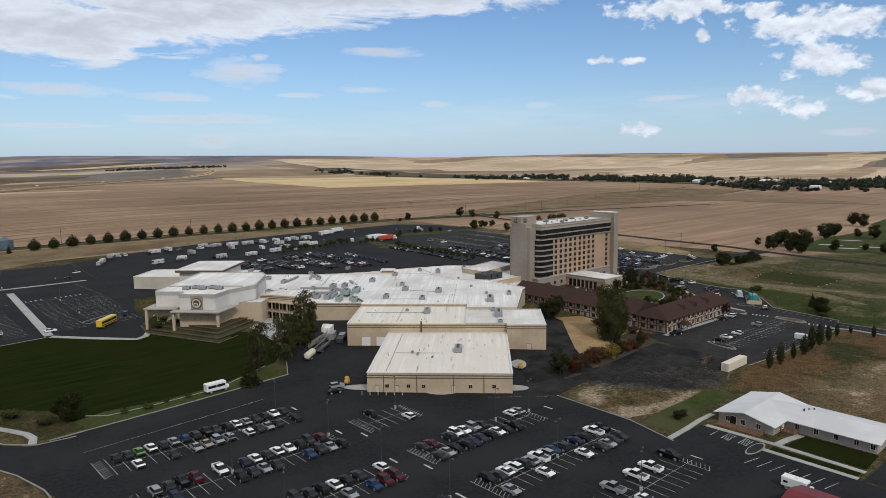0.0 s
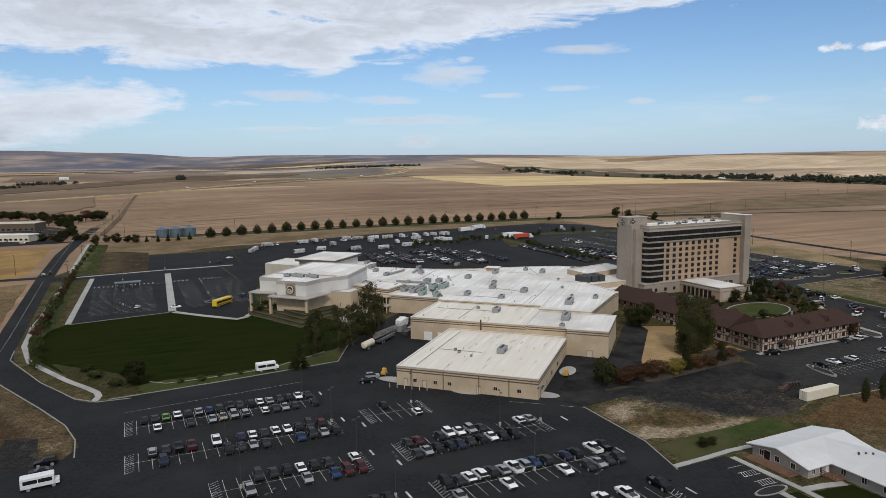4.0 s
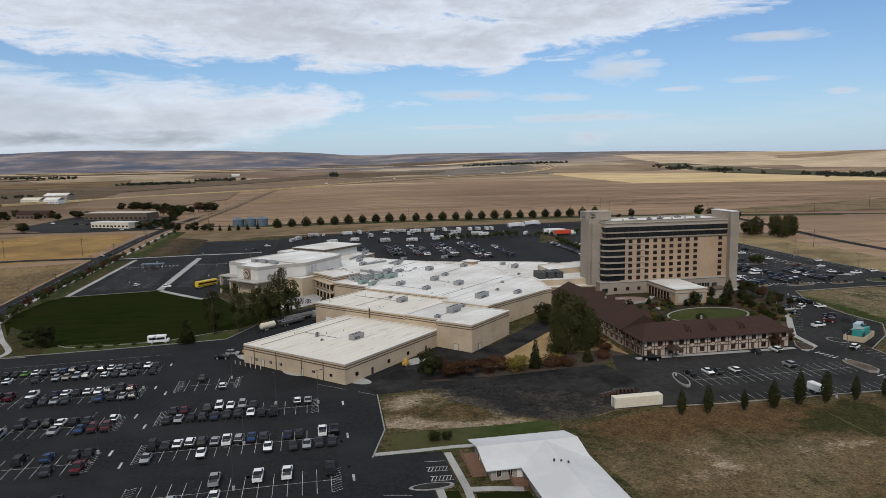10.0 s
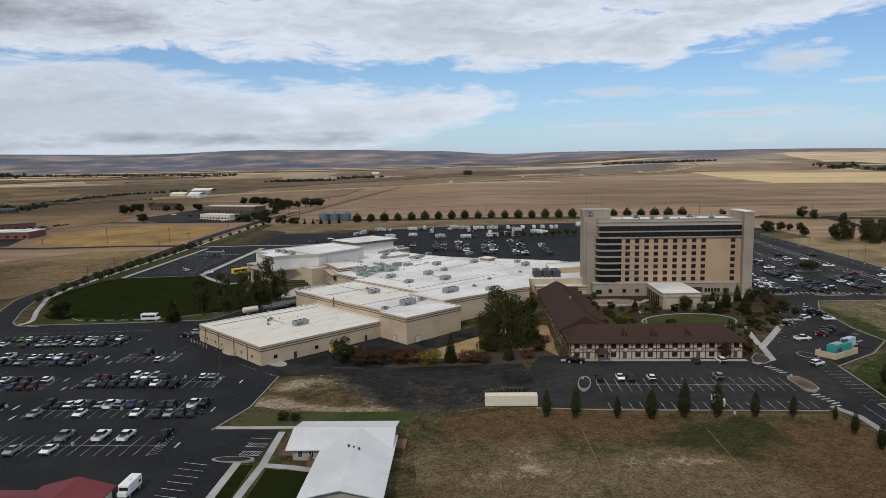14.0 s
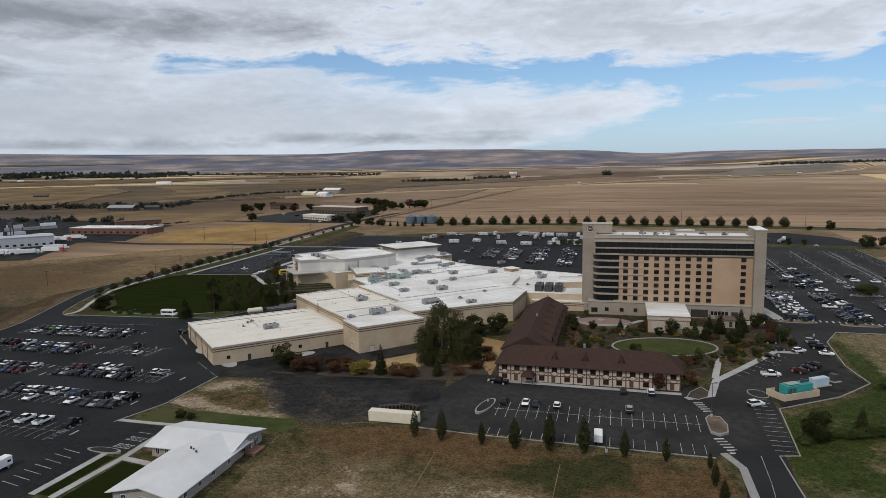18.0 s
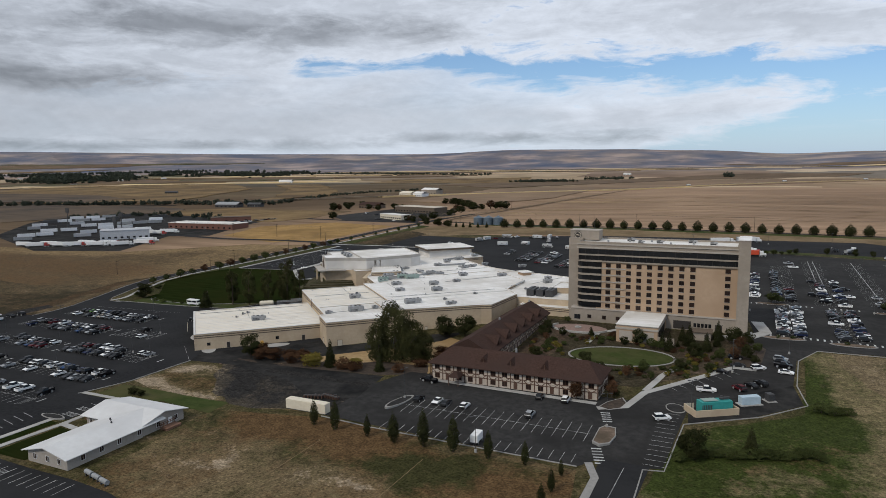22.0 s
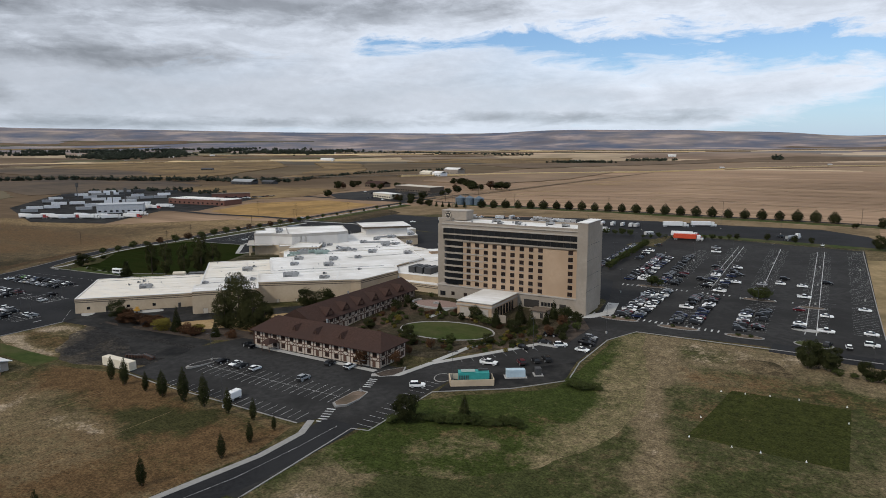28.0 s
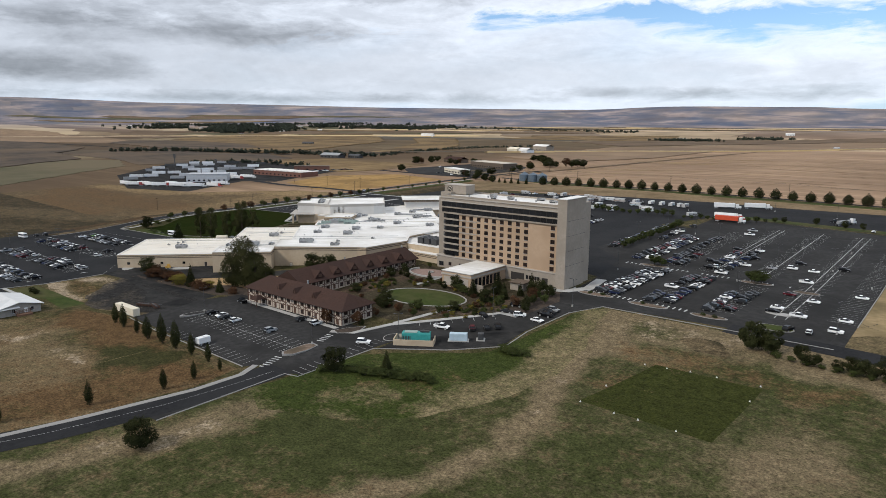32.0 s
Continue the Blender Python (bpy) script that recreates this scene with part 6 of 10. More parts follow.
# glass bands of the two top floors, and the trims between them
for z0, z1 in ((30.9, 32.9), (28.3, 30.3)):
    b = bmesh.new()
    box(b, XA + 2.6, XB, Y0 - 0.3, Y1 + 0.3, z0, z1)
    part("glass_band", b, "glass_dark", hotel, "long dark glass band of a top floor")
    for k in range(22):
        x = XA + 5.4 + k * 2.7
        part("mullion", B(x - 0.04, x + 0.04, Y0 - 0.36, Y0 - 0.29, z0, z1), "frame_dark", hotel)
for z in (27.75, 30.3):
    part("ledge", B(XA + 2.0, XB, Y0 - 0.65, Y1 + 0.65, z, z + 0.55), "hotel_grey", hotel)
# rounded dark corner windows, floor by floor, with a pale ledge under each
PITCH = 2.77
for f in range(7):
    z = 8.6 + f * PITCH
    for ya, sgn in ((Y0, -1), (Y1, 1)):
        pts = [(274.6, ya + sgn * 0.3)] + [(267.6 - 3.4 * math.sin(t), ya + sgn * 0.3 - sgn * 3.4 * (1 - math.cos(t))) for t in (0, 0.35, 0.75, 1.15, 1.57)] + [(264.2, ya - sgn * 7), (274.6, ya - sgn * 7)]
        b = prism(bmesh.new(), ccw(pts), z + 0.45, z + 2.45)
        part("corner_window", b, "glass_dark", hotel, "dark curved glass corner window")
        part("ledge", prism(bmesh.new(), ccw([(x - (0.35 if x < 270 else 0), y + sgn * 0.3) for x, y in pts]), z + 2.45, z + PITCH + 0.44), "hotel_grey", hotel)
    part("ledge", B(274.6, 284.2, Y0 - 0.35, Y0 + 0.2, z + 2.55, z + 2.9), "hotel_trim", hotel)
# the grid of guest room windows
for f in range(7):
    z = 9.05 + f * PITCH
    for c in range(9):
        window(hotel, pose(277.25 + c * 4.04, Y0, z, 0, 0, 0), 1.75, 1.55, "glass_brown", "frame_dark", "hotel_trim")
    window(hotel, pose(322.1, Y0, z, 0, 0, 0), 1.75, 1.55, "glass_brown", "frame_dark", "hotel_trim")
# end walls: the slab at the east and the stair tower with the sign at the west
part("east_pier", B(XB, 329.6, 219.8, 235.5, 0, 38.6), "hotel_grey", hotel, "plain grey concrete end pier")
part("east_pier", B(XB, 328.6, 235.5, 241.8, 0, 36.0), "hotel_grey", hotel)
part("pier_cap", B(XB - 0.15, 329.8, 219.6, 235.7, 38.6, 38.85), "roof_white", hotel)
for z in (12, 18, 24, 30):
    part("pier_joint", B(329.58, 329.63, 219.8, 235.5, z, z + 0.08), "frame_dark", hotel)
part("west_pier", B(259.6, 265.4, 228.0, 237.6, 0, 36.5), "hotel_grey", hotel, "plain grey concrete stair tower")
part("west_pier", B(260.4, 266.2, 225.8, 239.4, 0, 34.4), "hotel_grey", hotel)
part("sign_box", B(259.4, 271.6, 231.0, 237.8, 35.6, 39.5, bevel=0.05), "hotel_grey", hotel)
part("pier_cap", B(259.2, 271.8, 230.8, 238.0, 39.5, 39.75), "hotel_trim", hotel)
for px, py, rz in ((262.6, 231.0, 0), (259.4, 234.4, -90)):
    sg = pose(px, py, 37.6, 90, 0, rz)
    base = None
    for r, d, mat in ((1.6, 0.15, "frame_dark"), (1.38, 0.2, "stucco_cream"), (1.15, 0.24, "frame_dark")):
        bm = tube(bmesh.new(), 0, 0, 0, d, r, n=28)
        bm.transform(sg)
        if base is None:
            base = part("sign", bm, mat, hotel, "round dark sign with a pale emblem")
        else:
            part("sign_disc", bm, mat, base)
    bm = bmesh.new()
    for k in range(4):
        box(bm, -0.8 + k * 0.38, -0.45 + k * 0.38, -0.2 + 0.2 * math.sin(k * 1.3), 0.15 + 0.2 * math.sin(k * 1.3), 0.2, 0.28)
    bm.transform(sg)
    part("emblem", bm, "stucco_cream", base)
for x in (262, 268.5):
    part("antenna", tube(bmesh.new(), x, 236, 39.7, 46.5, 0.06, 0.03, 6), "steel_dark", hotel)
# podium openings
for x in (270, 276, 281.5):
    window(hotel, pose(x, Y0 - 0.5, 4.2), 1.4, 1.4, "glass_brown", "frame_dark")
window(hotel, pose(265, Y0 - 0.5, 3.6), 2.4, 1.8, "glass_dark", "frame_dark")
part("garage_opening", B(303, 309.5, Y0 - 0.55, Y0 - 0.45, 3.0, 6.2), "frame_dark", hotel, "wide dark entrance opening")
part("garage_opening", B(318.2, 320.8, Y0 - 0.55, Y0 - 0.45, 2.8, 5.6), "frame_dark", hotel)
for k in range(5):
    window(hotel, pose(311 + k * 1.35, Y0 - 0.5, 4.2), 0.9, 1.4, "glass_dark", "frame_dark")
for k in range(6):
    part("roof_vent", tube(bmesh.new(), 276 + k * 8.2, 228 + (k % 3) * 3, 35.3, 36.1, 0.4, n=10), "steel", hotel)
for x, y, a in ((284, 235, 3), (296, 231, 2.4), (308, 236, 3), (316, 232, 2.2), (289, 228, 2)):
    rooftop_unit(pose(x, y, 35.5), a, 1.6, 0.9, "steel", "low grey rooftop air handling unit")
# the low canopy house beside the drive
shed = thing("service_shed", None, "small flat-roofed service shed beside the hotel", "shed")
part("wall", B(311.5, 317.5, 208.5, 214, 0, 5.2), "hotel_grey", shed)
part("roof", B(311, 318, 208, 214.5, 5.2, 5.6), "band_brown", shed)
door(shed, pose(316, 208.5, 2.6), 1.2, 2.1)

# ---- the pool pavilion ----
pav = thing("pool_pavilion", None, "flat-roofed pavilion with tall windows and a white roof", "building")
block(pav, [(285.5, 197.5), (300.2, 197.5), (300.2, 221.9), (285.5, 221.9)], 8.0, wall="hotel_wall", bands=False, cap="hotel_trim", parapet=0.35)
part("fascia", ring(bmesh.new(), [(285.5, 197.5), (300.2, 197.5), (300.2, 221.9), (285.5, 221.9)], 0.35, 0, 6.8, 7.5), "hotel_trim", pav)
for k in range(7):
    window(pav, pose(285.5, 219 - k * 2.6, 2.6, 0, 0, -90), 1.6, 3.6, "glass_dark", "frame_dark")
    window(pav, pose(300.2, 201 + k * 2.6, 2.6, 0, 0, 90), 1.6, 3.6, "glass_dark", "frame_dark")
for x in (289, 296.5):
    part("wall_panel", B(x - 2.4, x + 2.4, 197.3, 197.52, 2.6, 6.2), "hotel_trim", pav)
part("roof_membrane", B(285.2, 300.5, 197.2, 222.0, 8.37, 8.5), "roof_white", pav, "bright white roof membrane")
part("garden_wall", B(299.5, 306, 197.6, 198.0, 0, 4.8), "hotel_grey", pav)

# ---- the half-timbered motel ----
motel = thing("motel", None, "two-storey half-timbered motel with brown shingle roof", "building")


def motel_wing(x0, x1, y0, y1, axis, ridge, eave=5.4, z0=0.0, hips=(0, 0)):
    part("wall", B(x0, x1, y0, y1, z0, eave), "motel_wall", motel)
    o = 1.1
    b = bmesh.new()
    if axis == "x":
        ym = (y0 + y1) / 2
        lo = [(x0 - o, y0 - o), (x1 + o, y0 - o), (x1 + o, y1 + o), (x0 - o, y1 + o)]
        top = [(x0 - o + hips[0], ym), (x1 + o - hips[1], ym)]
        order = ((0, 1, "b", "a"), (2, 3, "a", "b"))
        gab = ((1, 2, "b"), (3, 0, "a"))
    else:
        xm = (x0 + x1) / 2
        lo = [(x0 - o, y0 - o), (x1 + o, y0 - o), (x1 + o, y1 + o), (x0 - o, y1 + o)]
        top = [(xm, y0 - o + hips[0]), (xm, y1 + o - hips[1])]
        order = ((1, 2, "b", "a"), (3, 0, "a", "b"))
        gab = ((0, 1, "a"), (2, 3, "b"))
    V = [b.verts.new((x, y, eave)) for x, y in lo] + [b.verts.new((x, y, eave - 0.25)) for x, y in lo]
    T = {"a": b.verts.new((*top[0], ridge)), "b": b.verts.new((*top[1], ridge))}
    for i, j, p, q in order:
        b.faces.new((V[i], V[j], T[p], T[q]))
    for i, j, p in gab:
        b.faces.new((V[i], V[j], T[p]))
    for i in range(4):
        b.faces.new((V[i], V[i + 4], V[(i + 1) % 4 + 4], V[(i + 1) % 4]))
    b.faces.new(V[4:])
    bmesh.ops.recalc_face_normals(b, faces=b.faces[:])
    part("roof", b, "shingle", motel, "brown asphalt shingle roof")


motel_wing(239.2, 291.8, 136.2, 150.5, "x", 9.4, hips=(5.5, 5.5))
motel_wing(238.6, 253.5, 150.7, 217.0, "y", 10.4, 5.9, hips=(0.0, 0.0))


def timber_front(x0, y0, x1, y1, bays_n, z0, zf, door_rows=True):
    """The half-timbered front of a wing: posts, rails, braces, two rows of windows, small balconies."""
    d = math.hypot(x1 - x0, y1 - y0)
    step = d / bays_n
    for z in (zf - 0.55, zf + 0.45, z0 + 4.95):
        part("rail", B(0, d, -0.06, 0.02, z, z + 0.26, wall_pose(x0, y0, x1, y1, 0, 0)), "half_timber", motel)
    for i in range(bays_n + 1):
        m = wall_pose(x0, y0, x1, y1, min(i * step, d - 0.01), 0)
        part("post", B(-0.16, 0.16, -0.07, 0.02, z0, z0 + 5.2, m), "half_timber", motel)
    for i in range(bays_n):
        m = wall_pose(x0, y0, x1, y1, (i + 0.5) * step, 0)
        for sx in (-1, 1):
            part("brace", B(-0.1, 0.1, -0.05, 0.02, -0.62, 0.62, m @ pose(sx * step * 0.25, 0, zf + 0.05, 0, sx * 50, 0)), "half_timber", motel)
        window(motel, m @ pose(0, 0, z0 + 3.35), 1.5, 1.3, "glass_brown", "half_timber")
        if i % 3 == 1:
            door(motel, m @ pose(-0.3, 0, z0 + 0.1), 1.0, 2.0, "half_timber", "half_timber")
        else:
            window(motel, m @ pose(0, 0, z0 + 0.55), 1.5, 1.35, "glass_brown", "half_timber")
        if i % 2 == 0:
            part("air_conditioner_box", B(-0.45, 0.45, -0.28, 0.0, z0 + 2.95, z0 + 3.3, m), "stucco_cream", motel)


timber_front(239.2, 136.2, 291.8, 136.2, 14, 0.1, 2.65)
timber_front(291.8, 136.2, 291.8, 150.5, 4, 0.3, 2.65)
timber_front(253.5, 151, 253.5, 217, 18, 0.9, 3.3)
timber_front(238.6, 217, 238.6, 136.4, 20, 0.6, 3.0)
for x in (256, 265, 275.5):
    b = bmesh.new()
    z = 6.4
    V = [b.verts.new(p) for p in ((x - 1.4, 138.0, z + 0.2), (x + 1.4, 138.0, z + 0.2), (x, 137.7, z + 2.2), (x, 142.0, z + 2.3))]
    for q in ((0, 1, 2), (1, 3, 2), (3, 0, 2), (0, 3, 1)):
        b.faces.new([V[i] for i in q])
    part("dormer", b, "shingle", motel)
    part("dormer_face", B(x - 0.1, x + 0.1, 137.75, 137.95, z + 0.2, z + 2.1), "half_timber", motel)
for k in range(6):
    # large gabled dormers along the long wing
    y = 160 + k * 9.4
    b = bmesh.new()
    slope = (10.4 - 6.6) / 8.0
    V = [b.verts.new(p) for p in ((253.2, y - 2.5, 10.4 - slope * 7.2 - 0.12), (253.2, y + 2.5, 10.4 - slope * 7.2 - 0.12), (253.5, y, 9.75), (247.2, y, 9.8), (251.4, y, 7.4))]
    for q in ((0, 1, 2), (1, 3, 2), (3, 0, 2), (0, 3, 4), (3, 1, 4), (1, 0, 4)):
        b.faces.new([V[i] for i in q])
    bmesh.ops.recalc_face_normals(b, faces=b.faces[:])
    part("dormer", b, "shingle", motel)
    part("dormer_face", B(253.42, 253.52, y - 0.9, y + 0.9, 7.2, 8.5), "half_timber", motel)
b = bmesh.new()
prism(b, [(246.5, 131.4), (250.5, 131.4), (250.5, 136.1), (246.5, 136.1)], 2.7, 4.0, 0.35)
part("porch_roof", b, "shingle", motel)
for x in (246.9, 250.1):
    part("porch_post", B(x - 0.1, x + 0.1, 131.7, 131.9, 0.1, 2.7), "half_timber", motel)
for x, y in ((264.5, 144.6), (246, 180), (246, 222)):
    part("roof_vent", tube(bmesh.new(), x, y - 6 if y > 200 else y, 8.6, 10.3 if y < 150 else 11.2, 0.35, n=10), "steel", motel)

# ---- courtyard between motel and hotel ----
turf("courtyard", wavy([(254.5, 152), (300, 152), (324, 180), (332, 186), (333, 204), (324, 216), (302, 220), (254.5, 221)], 5, 0.6, 21), 0.05, "garden_soil", "planted courtyard beds of bark mulch and grass", (
    (1, [(260, 165), (262, 200)], 10, 0.4), (0, [(300, 160), (322, 186)], 8, 0.4), (0, [(276, 168), (300, 166)], 6, -0.2), (1, [(312, 196), (328, 196)], 12, 0.3), (0, [(262, 200), (280, 204), (290, 200)], 8, 0.5)), (0.08, 0.25, 0.0), 3.0)
ring_pts = oval(290.3, 180.6, 17.2, 9.6, 8, 28)
plot("courtyard_lawn", ring_pts, 0.09, "rough_green", "oval green lawn in the courtyard", "lawn")
strip("courtyard_path", oval(290.3, 180.6, 17.8, 10.2, 8, 28), 0.7, 0.16, "kerb", "pale concrete path round the oval lawn", "footpath", 0.12, True)
strip("courtyard_walk", [(303, 150), (306, 166), (309, 174)], 2.0, 0.17, "concrete", "concrete walk through the garden", "footpath", 0.12)
strip("courtyard_walk", [(276, 192), (277, 206), (284, 214)], 2.0, 0.17, "concrete", "concrete walk through the garden", "footpath", 0.12)
plot("patio", oval(269, 210, 11, 6.5), 0.10, "paver", "round reddish paved patio", "patio")
strip("patio_wall", oval(269, 210, 11.2, 6.7, 0, 24)[10:24], 0.5, 0.75, "concrete", "low curved patio wall", "wall", 0.75)
fire = thing("fire_pit", pose(268, 211, land(268, 211) + 0.1), "round stone fire pit on the patio", "fire pit")
part("stone_ring", ring(bmesh.new(), oval(0, 0, 1.3, 1.3, 0, 16), 0.0, -0.5, 0, 0.5), "concrete", fire)
part("ash_bed", tube(bmesh.new(), 0, 0, 0, 0.25, 0.85, n=14), "steel_dark", fire)

# ---- trees and shrubs ----
rng = np.random.default_rng(7)


def foliage(name, shape, n, leaf, seed, material, centred=True):
    """A crown of many small leaf clumps: bent quads strewn through the volume that shape() gives, denser at its surface."""
    r = np.random.default_rng(seed)
    P = shape(r, n)
    k = len(P)
    nrm = r.normal(size=(k, 3)) * (0.5 if centred else 0.7)
    if centred:
        out = P - np.array([0, 0, P[:, 2].max() * 0.42])
        nrm += out / (np.linalg.norm(out, axis=1)[:, None] + 1e-6)
    nrm[:, 2] += 0.4
    nrm /= np.linalg.norm(nrm, axis=1)[:, None]
    t = np.cross(nrm, r.normal(size=(k, 3)))
    t /= np.linalg.norm(t, axis=1)[:, None] + 1e-9
    b = np.cross(nrm, t)
    s = leaf * r.uniform(0.55, 1.35, size=(k, 1))
    mid = P + nrm * s * 0.35
    quads = np.stack([P - t * s, mid - b * s * 0.7, P + t * s, mid + b * s * 0.7], 1).reshape(-1, 3)
    me = bpy.data.meshes.new(name)
    me.from_pydata(quads.tolist(), [], np.arange(4 * k).reshape(-1, 4).tolist())
    me.materials.append(M[material])
    return me


def blob_shape(blobs, lump=0.25):
    """Leaf places in and on a set of ellipsoids (x, y, z, rx, ry, rz), with uneven outlines."""
    def shape(r, n):
        w = np.array([b[3] * b[4] + b[4] * b[5] for b in blobs])
        pick = r.choice(len(blobs), size=n, p=w / w.sum())
        d = r.normal(size=(n, 3))
        d /= np.linalg.norm(d, axis=1)[:, None]
        rad = r.uniform(0.55, 1.0, size=n) ** 0.45
        wob = 1 + lump * np.sin(d[:, 0] * 5 + pick) * np.cos(d[:, 2] * 4 + 1.7 * pick) + r.normal(0, 0.06, n)
        A = np.array(blobs)[pick]
        return A[:, :3] + d * A[:, 3:] * (rad * wob)[:, None]
    return shape


def round_blobs(seed, h, w, low=0.18, count=9, size=1.0):
    r = np.random.default_rng(seed)
    out = [(0, 0, h * 0.56, w * 0.36, w * 0.36, h * 0.34)]
    for i in range(count):
        a = r.uniform(0, math.tau)
        z = r.uniform(low + 0.08, 0.88)
        q = w * 0.5 * math.sin(math.pi * min(1, max(0.12, (z - low) / (1 - low)))) ** 0.7
        out.append((q * (0.62 if size == 1.0 else r.uniform(0.45, 0.9)) * math.cos(a), q * (0.62 if size == 1.0 else r.uniform(0.45, 0.9)) * math.sin(a), z * h, w * r.uniform(0.16, 0.26) * size, w * r.uniform(0.16, 0.26) * size, h * r.uniform(0.09, 0.17) * size))
    return out


def row_blobs(h, w):
    return [(0, 0, h * (0.13 + 0.11 * i), w * k, w * k, h * 0.1) for i, k in enumerate((0.40, 0.48, 0.52, 0.50, 0.45, 0.36, 0.25, 0.12))]


def cone_blobs(h, w):
    return [(0, 0, h * (0.08 + 0.1 * i), w * 0.5 * (1.0 - 0.095 * i), w * 0.5 * (1.0 - 0.095 * i), h * 0.085) for i in range(10)]


def column_blobs(h, w):
    return [(0, 0, h * (0.12 + 0.1 * i), w * k, w * k, h * 0.1) for i, k in enumerate((0.3, 0.42, 0.5, 0.5, 0.48, 0.42, 0.34, 0.22, 0.1))]


TREES = {}


def tree_kind(kind, seed, h, w, material, blobs, n, leaf, trunk):
    """Meshes of one tree: trunk with limbs, and crown."""
    b = bmesh.new()
    tube(b, 0, 0, -0.4, h * trunk, h * 0.022 + 0.05, h * 0.012 + 0.03, 7)
    r = np.random.default_rng(seed + 50)
    for i in range(6):
        a, z = r.uniform(0, math.tau), h * trunk * r.uniform(0.55, 0.98)
        q = w * r.uniform(0.2, 0.36)
        stick(b, (0, 0, z), (q * math.cos(a), q * math.sin(a), z + h * r.uniform(0.08, 0.24)), h * 0.006 + 0.02, 5)
    TREES[(kind, seed)] = (mesh_of("trunk", b, "bark"), foliage("crown", blob_shape(blobs), n, leaf, seed, material))


LABELS = {"wispy": ("poplar_tree", "tall airy grey-green tree with a thin open crown", "tree", "lawn trees"),
          "row": ("leafy_tree", "rounded dark green avenue tree with a short trunk", "tree", "avenue trees"), "broad": ("broad_tree", "tall grey-green poplar with several limbs", "tree", ""),
          "dark": ("round_tree", "dense dark green round-crowned tree", "tree", ""), "cone": ("conifer", "dark green cone-shaped conifer", "tree", ""), "column": ("columnar_tree", "slim upright dark green columnar tree", "tree", "columnar trees"),
          "small": ("young_tree", "small young green ornamental tree", "tree", "young trees"), "rust": ("rust_tree", "reddish-brown ornamental tree in autumn leaf", "tree", ""), "shrub": ("shrub", "low dark green clipped garden shrub", "shrub", "shrubs"),
          "rshrub": ("shrub", "rust-coloured spreading shrub in autumn leaf", "shrub", "shrubs"), "yshrub": ("shrub", "yellow-green spreading shrub in a bed", "shrub", "shrubs")}
for s in range(3):
    tree_kind("row", s, 10.0, 8.0, "leaf_dark", row_blobs(10, 8.0), 3200, 0.29, 0.45)
    tree_kind("broad", s, 20.0, 12.0, "leaf_grey", round_blobs(s + 3, 20, 15, 0.02, 46, 0.7) + [(4.6 * math.cos(a * 0.9 + s), 4.6 * math.sin(a * 0.9 + s), 2.6 + 0.5 * (a % 3), 2.0, 2.0, 2.0) for a in range(7)], 12500, 0.28, 0.72)
    tree_kind("wispy", s, 20.0, 9.0, "leaf_grey", round_blobs(s + 31, 20, 11, 0.06, 40, 0.6)[1:], 6000, 0.26, 0.85)
    tree_kind("dark", s, 8.0, 7.5, "leaf_dark", round_blobs(s + 9, 8, 8.0, 0.08, 16, 0.85), 4600, 0.22, 0.5)
    tree_kind("cone", s, 8.0, 4.6, "leaf_dark", cone_blobs(8, 4.8), 3000, 0.20, 0.8)
    tree_kind("column", s, 7.0, 2.6, "leaf_dark", column_blobs(7, 2.7), 2400, 0.15, 0.7)
    tree_kind("small", s, 5.0, 4.0, "leaf_mid", round_blobs(s + 20, 5, 4.4, 0.25, 8), 1700, 0.165, 0.6)
    tree_kind("rust", s, 5.0, 4.0, "leaf_rust", round_blobs(s + 30, 5, 4.4, 0.2, 8), 1700, 0.165, 0.6)
    tree_kind("shrub", s, 1.6, 2.4, "leaf_mid", round_blobs(s + 40, 1.6, 2.8, 0.0, 8), 900, 0.11, 0.4)
    tree_kind("rshrub", s, 2.6, 4.0, "leaf_rust", round_blobs(s + 60, 2.6, 4.6, 0.0, 12), 1700, 0.14, 0.4)
    tree_kind("yshrub", s, 3.0, 4.0, "leaf_yellow", round_blobs(s + 80, 3.0, 4.6, 0.0, 12), 1800, 0.14, 0.4)
SIZE = {"row": 10.0, "wispy": 20.0, "broad": 20.0, "dark": 8.0, "cone": 8.0, "column": 7.0, "small": 5.0, "rust": 5.0, "shrub": 1.6, "rshrub": 2.6, "yshrub": 3.0}


def tree(kind, x, y, h, wide=1.0, z=None):
    s = int(rng.integers(3))
    name, label, cat, group = LABELS[kind]
    k = h / SIZE[kind]
    ob = thing(name, pose(x, y, (land(x, y) if z is None else z) + 0.03, 0, 0, float(rng.uniform(0, 360))) @ Matrix.Diagonal((k * wide, k * wide, k, 1)), label, cat, group)
    tr, cr = TREES[(kind, s)]
    part("trunk", tr, None, ob)
    part("crown", cr, None, ob)
    return ob


def along(pts, n):
    """n places spread evenly along a line of points."""
    L = [math.hypot(b[0] - a[0], b[1] - a[1]) for a, b in zip(pts, pts[1:])]
    out = []
    for i in range(n):
        s = sum(L) * i / max(1, n - 1)
        for (a, b), l in zip(zip(pts, pts[1:]), L):
            if s <= l + 1e-6:
                out.append((a[0] + (b[0] - a[0]) * s / l, a[1] + (b[1] - a[1]) * s / l))
                break
            s -= l
    return out


